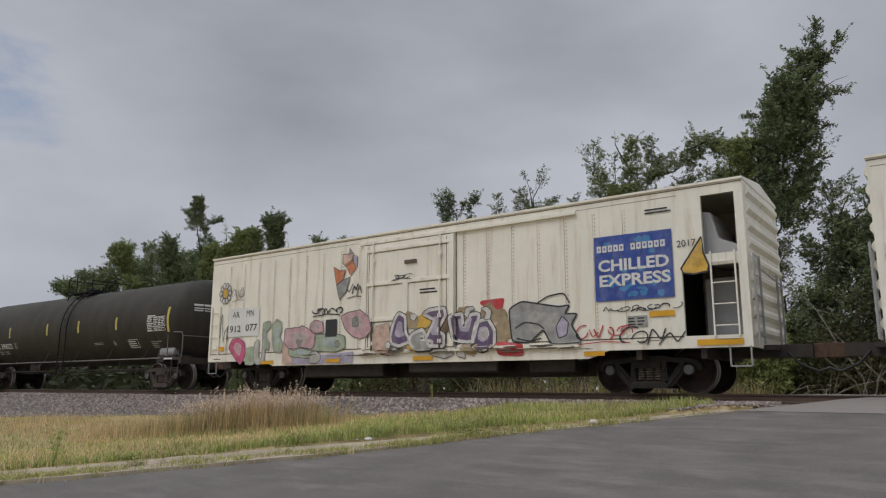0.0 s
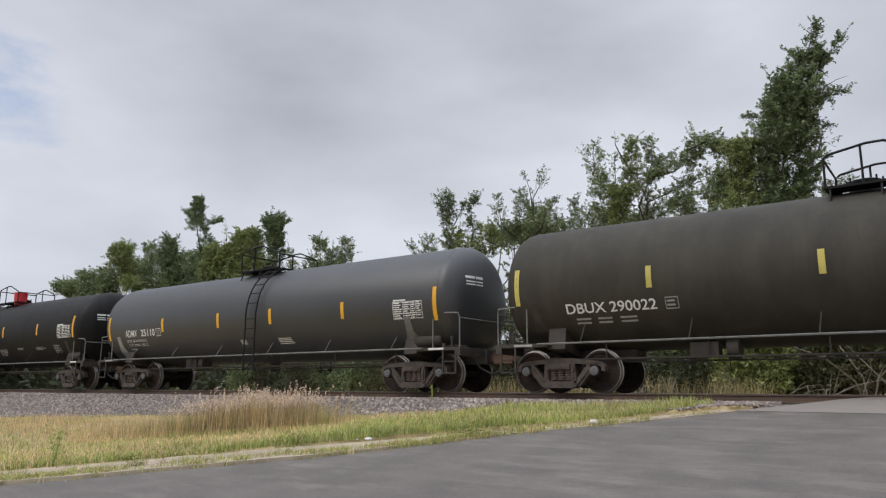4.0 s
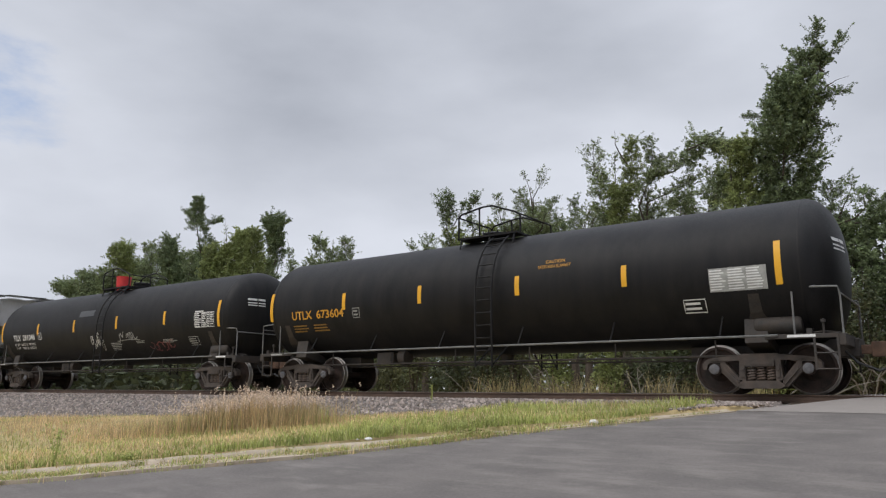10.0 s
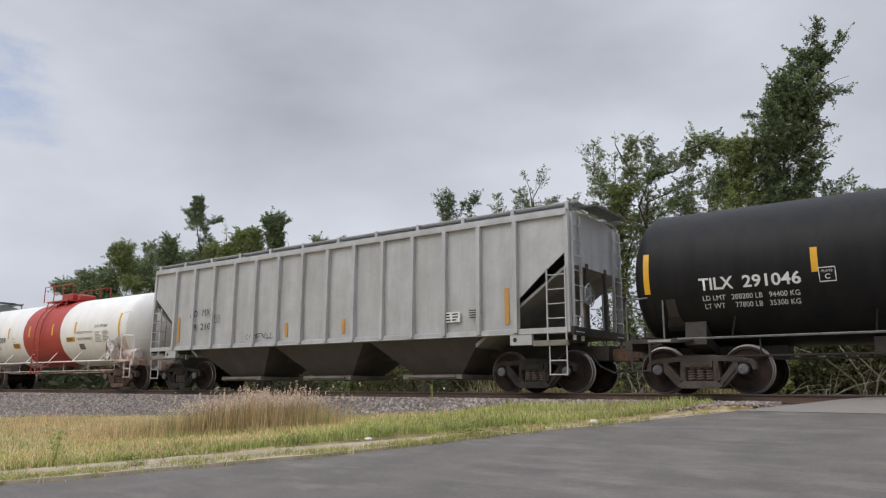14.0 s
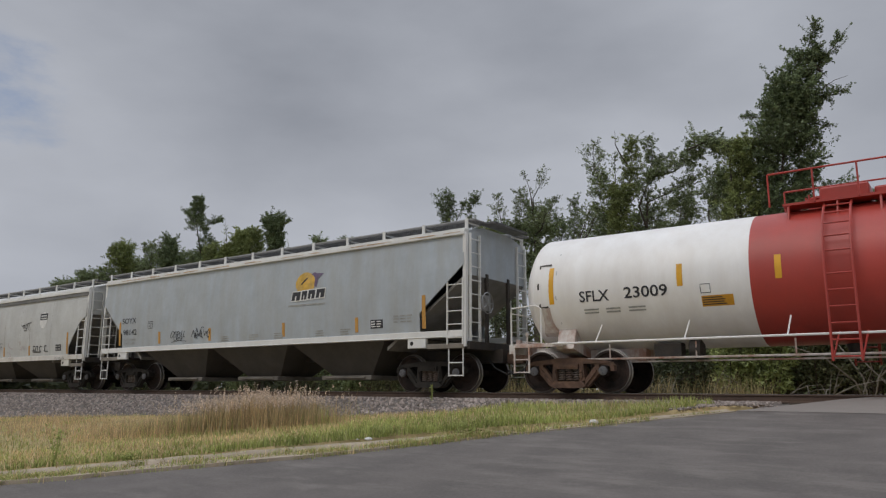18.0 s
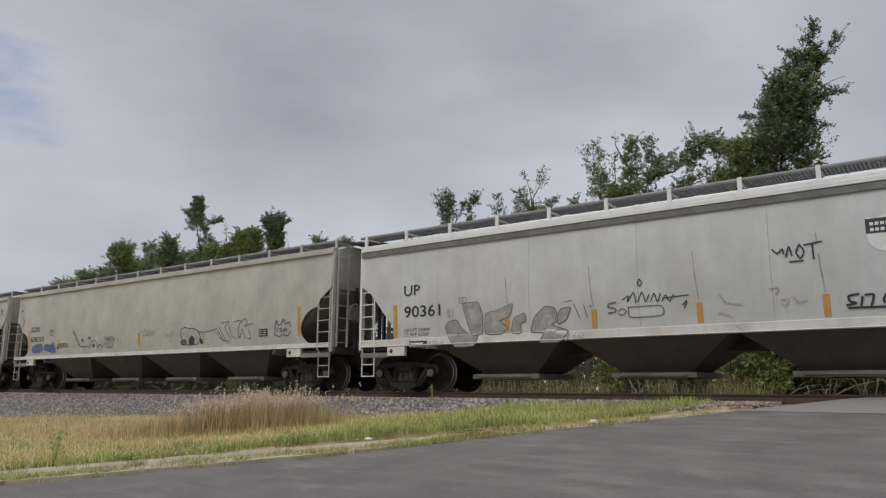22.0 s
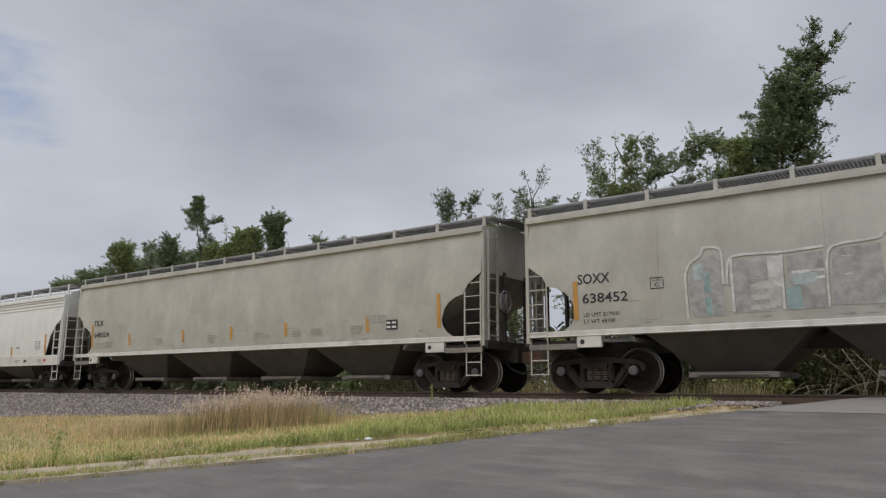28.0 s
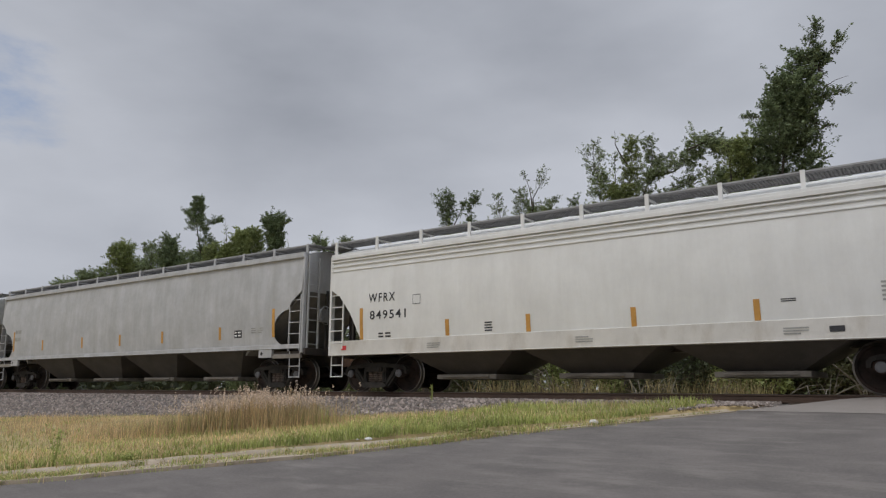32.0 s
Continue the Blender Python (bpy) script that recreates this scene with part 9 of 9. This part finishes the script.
rng = random.Random(77)
for i in range(64):
    x = 6 - 84 * (i / 64) ** 1.25 + rng.uniform(-0.5, 0.5)
    if -13.6 < x < -10.4 or -7.6 < x < -5.2:
        continue
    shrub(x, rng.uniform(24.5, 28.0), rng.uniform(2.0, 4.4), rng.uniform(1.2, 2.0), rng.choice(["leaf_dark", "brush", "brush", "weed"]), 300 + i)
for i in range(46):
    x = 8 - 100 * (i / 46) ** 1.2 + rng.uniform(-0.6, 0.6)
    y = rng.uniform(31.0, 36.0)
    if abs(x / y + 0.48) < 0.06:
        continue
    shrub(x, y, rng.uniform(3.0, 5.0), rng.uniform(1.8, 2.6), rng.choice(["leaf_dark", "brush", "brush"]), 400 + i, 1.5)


# distant woods that close the horizon
def far_woods():
    rng = random.Random(5)
    s = Foliage()
    for _ in range(26000):
        a = rng.uniform(-1.35, 0.45)
        d = rng.uniform(75, 110)
        h = 6.5 + 2.5 * noise.noise((a * 14, 0.0, 1.0)) + 1.2 * noise.noise((a * 60, 0.0, 4.0))
        c = Vector((math.sin(a) * d, math.cos(a) * d, -0.6 + max(h, 2.5) * rng.random() ** 0.8))
        s.single.append((*c, 0.9 * rng.uniform(0.6, 1.4)))
    for _ in range(16000):
        a = rng.uniform(-1.3, 0.35)
        d = rng.uniform(42, 56)
        if -0.50 < a < -0.40:
            continue
        c = Vector((math.sin(a) * d, math.cos(a) * d, -0.5 + (2.6 + 0.9 * noise.noise((a * 20, 0.0, 8.0))) * rng.random() ** 0.9))
        s.single.append((*c, 0.5 * rng.uniform(0.6, 1.4)))
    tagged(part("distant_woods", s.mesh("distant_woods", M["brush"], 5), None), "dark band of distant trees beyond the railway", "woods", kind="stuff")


far_woods()


def dead_branches(x, y, seed, n=7, h=1.6):
    """Bleached fallen branches at the edge of the bushes."""
    rng = random.Random(seed)
    ob = thing("fallen_branch", "bleached fallen branch lying against the bushes", "branch", "fallen branches", (x, y, land_z(x, y) - 0.04))
    s = Shape()
    for _ in range(n):
        a = rng.uniform(-1.3, 1.3)
        p = [Vector((0, 0, 0))]
        d = Vector((math.sin(a), rng.uniform(-0.3, 0.3), math.cos(a) * 0.9 + 0.2)).normalized()
        for k in range(5):
            d = (d + Vector((rng.gauss(0, 0.25), rng.gauss(0, 0.2), rng.gauss(-0.12, 0.2)))).normalized()
            p.append(p[-1] + d * h / 5)
        s.tube(p, 0.03, 5, 0.006)
        for k in (2, 3, 4):
            e = p[k] + Vector((rng.gauss(0, 0.4), rng.gauss(0, 0.3), rng.gauss(0, 0.3)))
            s.tube([p[k], (p[k] + e) / 2 + Vector((0, 0, 0.05)), e], 0.014, 4, 0.004)
    part("limb", s, M["pale_bark"], ob)


# the low thicket under the arching boughs
for i in range(11):
    shrub(-9.2 + i * 0.5 + rng.uniform(-0.15, 0.15), rng.uniform(25.6, 27.0), rng.uniform(3.6, 4.7), rng.uniform(0.9, 1.4), rng.choice(["leaf_dark", "leaf", "leaf_dark", "weed"]), 560 + i, 0.9)
for x, y, h in ((-6.3, 24.6, 3.0), (-5.7, 24.9, 3.5), (-5.2, 24.7, 3.2), (-6.0, 25.3, 3.9), (-12.8, 25.0, 2.6), (-10.6, 24.8, 2.4)):
    shrub(x, y, h, 0.9, "leaf_light", int(600 - x * 10), 0.9)
for i in range(13):
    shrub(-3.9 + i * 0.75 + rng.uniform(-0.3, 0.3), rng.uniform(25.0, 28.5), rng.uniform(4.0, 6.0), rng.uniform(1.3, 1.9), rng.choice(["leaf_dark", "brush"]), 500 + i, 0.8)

for k, (x, y) in enumerate(((-12.3, 24.4), (-9.2, 23.5), (-5.0, 23.4), (-3.9, 23.0), (-2.6, 23.2))):
    dead_branches(x, y, 90 + k, 5 if k < 2 else 2, (2.6, 1.9, 1.9, 2.6, 1.9)[k])
for k, (x, y, n, h) in enumerate(((-10.9, 22.6, 5, 1.5), (-7.9, 22.4, 7, 1.4), (-6.4, 22.8, 4, 1.7), (-3.3, 22.5, 3, 1.7), (-2.0, 22.7, 2, 1.5), (-14.6, 22.8, 4, 1.6), (-2.6, 25.2, 6, 6.0), (-1.7, 25.4, 4, 5.2))):
    dead_branches(x, y, 190 + k, n, h)


# ---- verge: grasses, weeds and litter ----
M["grass_dry"] = translucent(mat("dry_straw_grass", (0.62, 0.475, 0.25), 0.8, vary=0.25, scale=0.8, fine=4, island=0.4, bump=0, spread=False), 0.3)
M["grass_green"] = translucent(mat("fresh_verge_grass", (0.36, 0.40, 0.125), 0.75, vary=0.3, scale=0.8, fine=4, island=0.4, bump=0, spread=False), 0.3)
M["grass_rank"] = translucent(mat("rank_olive_grass", (0.36, 0.30, 0.15), 0.85, vary=0.3, scale=0.8, island=0.5, bump=0, spread=False), 0.3)
M["grass_tawny"] = translucent(mat("tawny_seeding_grass", (0.585, 0.425, 0.235), 0.8, vary=0.3, scale=1.2, fine=4, island=0.4, bump=0, spread=False), 0.3)
M["seed_head"] = translucent(mat("pale_seed_heads", (0.68, 0.55, 0.43), 0.85, vary=0.2, scale=2, island=0.35, bump=0, spread=False), 0.3)


def blade(s, x, y, z, h, w, lean, turn):
    dx, dy = math.cos(turn), math.sin(turn)
    px, py = -dy * w / 2, dx * w / 2
    mx, my = dx * lean * 0.35, dy * lean * 0.35
    n = len(s.v)
    s.v += [(x - px, y - py, z), (x + px, y + py, z), (x + mx + px * 0.7, y + my + py * 0.7, z + h * 0.6), (x + mx - px * 0.7, y + my - py * 0.7, z + h * 0.6), (x + dx * lean, y + dy * lean, z + h)]
    s.f += [(n, n + 1, n + 2, n + 3), (n + 3, n + 2, n + 4)]
    s.m += [0, 0]


def on_verge(x, y):
    return y < 14.2 and x < min(kerb_x(min(y, 15.4)) - 0.28, -4.0 - 0.5 * noise.noise((y * 2, 0, 0)))


def verge_grass():
    rng = random.Random(31)
    dry, green = Shape(), Shape()
    made = 0
    while made < 62000:
        y = rng.uniform(2.0, 14.1)
        x = kerb_x(min(y, 14.0)) - 0.22 - 26 * rng.random() ** 2.0
        if not on_verge(x, y):
            continue
        made += 1
        k = kerb_y(x)
        edge = (y - k) / max(13.6 - k, 0.6)
        z = verge_z(x, y) if y < 13.5 else foot_z(x) + 0.02
        patchy = noise.noise((x * 0.45, y * 0.7, 2.0)) + 0.5 * noise.noise((x * 1.6, y * 2.2, 7.0))
        near_kerb = max(0.0, 1 - abs(edge) * 5)
        right = 1.0 if x > -8.5 else 0.0
        greenness = 0.52 + 0.35 * patchy + 0.45 * near_kerb + 0.35 * right - (0.25 if edge > 0.75 and not right else 0)
        h = rng.uniform(0.035, 0.11) * (1 + 0.8 * max(patchy, 0)) * (1.5 if right else 1.0)
        if rng.random() < greenness:
            blade(green, x, y, z - 0.01, h, rng.uniform(0.008, 0.016), h * rng.uniform(0.2, 0.9), rng.uniform(0, 6.28))
        else:
            blade(dry, x, y, z - 0.01, h * 1.1, rng.uniform(0.006, 0.013), h * rng.uniform(0.2, 1.0), rng.uniform(0, 6.28))
    # weeds rooted in the joint between kerb and road
    for _ in range(15000):
        y = rng.uniform(3.0, 12.8)
        fade = min(max((9.6 - y) / 2.4, 0.0), 1.0)
        u = rng.uniform(-0.05, 0.1 + 0.66 * fade)
        lush = noise.noise((y * 1.5, u * 1.8, 5.0)) + 0.25 * noise.noise((y * 6.0, u * 6.0, 1.0)) + (0.14 if u > 0.34 * fade else -0.10)
        if lush < -0.02 or (fade < 0.1 and rng.random() < 0.8):
            continue
        x = kerb_x(y) + u
        h = rng.uniform(0.02, 0.05) + 0.16 * rng.random() * max(lush, 0)
        blade(green if rng.random() < 0.6 else dry, x, y, road_z(y) + (0.06 if u < -0.02 else -0.01), h, 0.010, h * rng.uniform(0.3, 1), rng.uniform(0, 6.28))
    for _ in range(150):
        y = rng.uniform(3.2, 11.5)
        fade = min(max((9.6 - y) / 2.4, 0.0), 1.0)
        u0 = (0.10 + 0.56 * fade) if rng.random() < 0.7 else rng.uniform(0.0, 0.15)
        size, tall = rng.uniform(0.05, 0.16), rng.uniform(0.05, 0.15)
        for _ in range(rng.randint(25, 80)):
            yy, xx = y + rng.gauss(0, size), kerb_x(y) + 0.85 * (u0 + rng.gauss(0, 0.05)) + rng.gauss(0, size * 0.5)
            h = tall * rng.uniform(0.4, 1.0)
            blade(green if rng.random() < 0.7 else dry, xx, yy, road_z(yy), h, 0.009, h * rng.uniform(0.3, 1.1), rng.uniform(0, 6.28))
    tagged(part("dry_grass", dry, M["grass_dry"], smooth=0), "dry yellow grass on the verge", "grass", kind="stuff")
    tagged(part("green_grass", green, M["grass_green"], smooth=0), "short green grass on the verge", "grass", kind="stuff")


def tall_grass():
    """The stand of dry seeding grass before the ballast."""
    rng = random.Random(17)
    s, low, rank = Shape(), Shape(), Shape()
    heads = Foliage()
    for _ in range(5200):
        u = 0.9 * rng.random()
        x, y = -15.0 + 4.6 * u + rng.gauss(0, 0.22), 9.2 + 1.9 * u + rng.gauss(0, 0.55)
        if not on_verge(x, y):
            continue
        z = verge_z(x, y)
        full = math.exp(-((u - 0.58) / 0.31) ** 2) * (1 + 0.3 * noise.noise((x * 1.7, y * 1.7, 4.0)))
        h = rng.uniform(0.10, 0.34) + 0.66 * full * rng.random() ** 0.7
        a, lean = rng.uniform(0, 6.28), h * rng.uniform(0.08, 0.5)
        kind = rng.random() + 0.35 * noise.noise((x * 1.3, y * 1.3, 9.0))
        blade(low if kind < 0.2 and h < 0.5 else rank if kind < 0.52 and h < 0.75 else s, x, y, z - 0.02, h, rng.uniform(0.007, 0.014), lean, a)
        if h > 0.55 and rng.random() < 0.55:
            tip = Vector((x + math.cos(a) * lean, y + math.sin(a) * lean, z + h - 0.02))
            for k in range(4):
                c = tip - Vector((0, 0, 0.03 * k))
                heads.single += [(c.x + rng.gauss(0, 0.008), c.y + rng.gauss(0, 0.008), c.z + rng.gauss(0, 0.008), 0.034 * rng.uniform(0.6, 1.4)) for _ in range(2)]
    for _ in range(3000):
        x = rng.uniform(-24, -13)
        y = rng.uniform(7.5, 11.5)
        if noise.noise((x * 0.6, y * 0.6, 3.3)) < 0.0:
            continue
        h = rng.uniform(0.15, 0.38)
        blade(s, x, y, verge_z(x, y) - 0.02, h, 0.011, h * rng.uniform(0.2, 0.8), rng.uniform(0, 6.28))
    tagged(part("mid_green_grass", low, M["grass_green"], smooth=0), "green blades among the tall dry grass", "grass", kind="stuff")
    tagged(part("rank_verge_grass", rank, M["grass_rank"], smooth=0), "darker olive blades among the tall dry grass", "grass", kind="stuff")
    tagged(part("tall_dry_grass", s, M["grass_tawny"], smooth=0), "stand of tall dry straw-coloured grass", "grass", kind="stuff")
    tagged(part("grass_seed_heads", heads.mesh("grass_seed_heads", M["seed_head"], 3), None), "pale feathery seed heads of the tall grass", "grass", kind="stuff")


def weed(x, y, h, seed, w=0.25, foot=None):
    rng = random.Random(seed)
    z = foot if foot is not None else (verge_z(x, y) if x < kerb_x(y) - 0.3 else road_z(y) + 0.05)
    ob = thing("weed", "tall green weed growing at the kerb", "weed", "weeds on the verge", (x, y, z - 0.03))
    s, f = Shape(), Foliage()
    for k in range(4):
        top = Vector((rng.gauss(0, w * 0.4), rng.gauss(0, w * 0.4), h * rng.uniform(0.7, 1.0)))
        s.tube([(0, 0, 0), top * 0.5 + Vector((0.02, 0, 0)), top], 0.008, 5, 0.003)
        for i in range(26):
            t = rng.uniform(0.2, 1)
            f.single.append((*(top * t + Vector((rng.gauss(0, w * 0.3), rng.gauss(0, w * 0.3), rng.gauss(0, 0.02)))), 0.04 * rng.uniform(0.6, 1.4)))
    part("stem", s, M["grass_green"], ob)
    part("foliage", f.mesh("foliage", M["grass_green"], seed), None, ob)


def far_grass():
    """Rank dry grass on the far side of the track."""
    rng = random.Random(23)
    s = Shape()
    for _ in range(4200):
        x = rng.choice([rng.uniform(-14.2, -9.8), rng.uniform(-8.2, -4.6), rng.uniform(-40, 2)])
        if noise.noise((x * 0.8, 1.0, 2.0)) < -0.1:
            continue
        y = rng.uniform(20.5, 26.0)
        h = rng.uniform(0.3, 1.1) * (1.25 if -14.2 < x < -9.8 or -8.2 < x < -4.6 else 0.8)
        blade(s, x, y, land_z(x, y) - 0.03, h, rng.uniform(0.012, 0.025), h * rng.uniform(0.1, 0.5), rng.uniform(0, 6.28))
    tagged(part("rank_grass", s, M["grass_rank"], smooth=0), "rank dry grass beyond the track", "grass", kind="stuff")


verge_grass()
tall_grass()
far_grass()
weed(-9.8, 4.95, 0.55, 3, 0.12)
weed(-7.9, 7.4, 0.22, 6, 0.2)
weed(-11.2, 15.0, 0.48, 9, 0.05, -0.21)
weed(-6.1, 9.05, 0.2, 12, 0.25)
weed(-9.2, 5.6, 0.16, 13, 0.22)


def lump(name, label, category, x, y, z, r, material, seed, squash=0.7):
    rng = random.Random(seed)
    s = Shape()
    prof = [(-squash * r * math.cos(a), r * math.sin(a)) for a in np.linspace(0.05, math.pi - 0.05, 8)]
    s.lathe(prof, "z", (0, 0, 0), 10, [0] * 7)
    s.v = [tuple(c * (1 + 0.55 * noise.noise((p[0] * 14 + seed, p[1] * 14, p[2] * 14))) for c in p) for p in s.v]
    s.f += [tuple(range(9, -1, -1)), tuple(range(70, 80))]
    s.m += [0, 0]
    ob = part(name, s, material, smooth=30)
    ob.location = (x, y, z + r * squash * 0.7)
    tagged(ob, label, category)


M["pale_stone"] = mat("pale_limestone", (0.62, 0.60, 0.56), 0.85, vary=0.15, scale=8, bump=0.4)
lump("rock", "pale broken stone lying at the edge of the road", "rock", -4.86, 10.72, road_z(10.7) + 0.02, 0.07, M["pale_stone"], 3, 0.6)
lump("litter", "crumpled scrap of white paper on the kerb", "litter", -7.15, 8.05, road_z(8.0) + 0.06, 0.05, M["ink_white"], 5, 0.45)
lump("litter", "crumpled scrap of white paper on the kerb", "litter", -7.3, 8.0, road_z(8.0) + 0.06, 0.035, M["ink_white"], 8, 0.4)


# ---- what moves ----
SPEED_T = [0, 4, 8, 12, 16, 20, 24, 28, 32]
SPEED = [7.400, 7.458, 7.554, 7.593, 7.687, 7.778, 7.735, 7.829, 7.882]
_tt = np.linspace(0, 32, 1601)
_vv = np.interp(_tt, SPEED_T, SPEED)
_ss = np.concatenate([[0], np.cumsum((_vv[1:] + _vv[:-1]) / 2 * 0.02)])


def travel(t):
    """Metres that the train has gone at t seconds."""
    return float(np.interp(t, _tt, _ss))


def motions():
    times = [float(t) for t in range(0, 33)]
    for car, centre in CARS:
        walk(car, [(t, pose(centre + travel(t), TRACK, 0)) for t in times])
    # the tall tree leans a little in gusts
    x, y, z = TALL.location
    gusts = [(0.0, 0.0), (3.0, 0.12), (6.0, -0.18), (9.0, 0.15), (14.0, 0.2), (17.0, 0.0), (20.0, -0.25), (22.0, -0.4), (24.5, -0.5), (27.5, -0.3), (30.0, -0.1), (32.0, 0.0)]
    walk(TALL, [(t, pose(x, y, z, 0, a, 0)) for t, a in gusts])
    ticks = [i / 15 for i in range(481)]
    turns = [math.degrees(travel(t) / 0.5) for t in ticks]
    for w in WHEELSETS:
        x, y, z = w.location
        walk(w, [(t, pose(x, y, z, 0, a % 360, 0)) for t, a in zip(ticks, turns)])


motions()
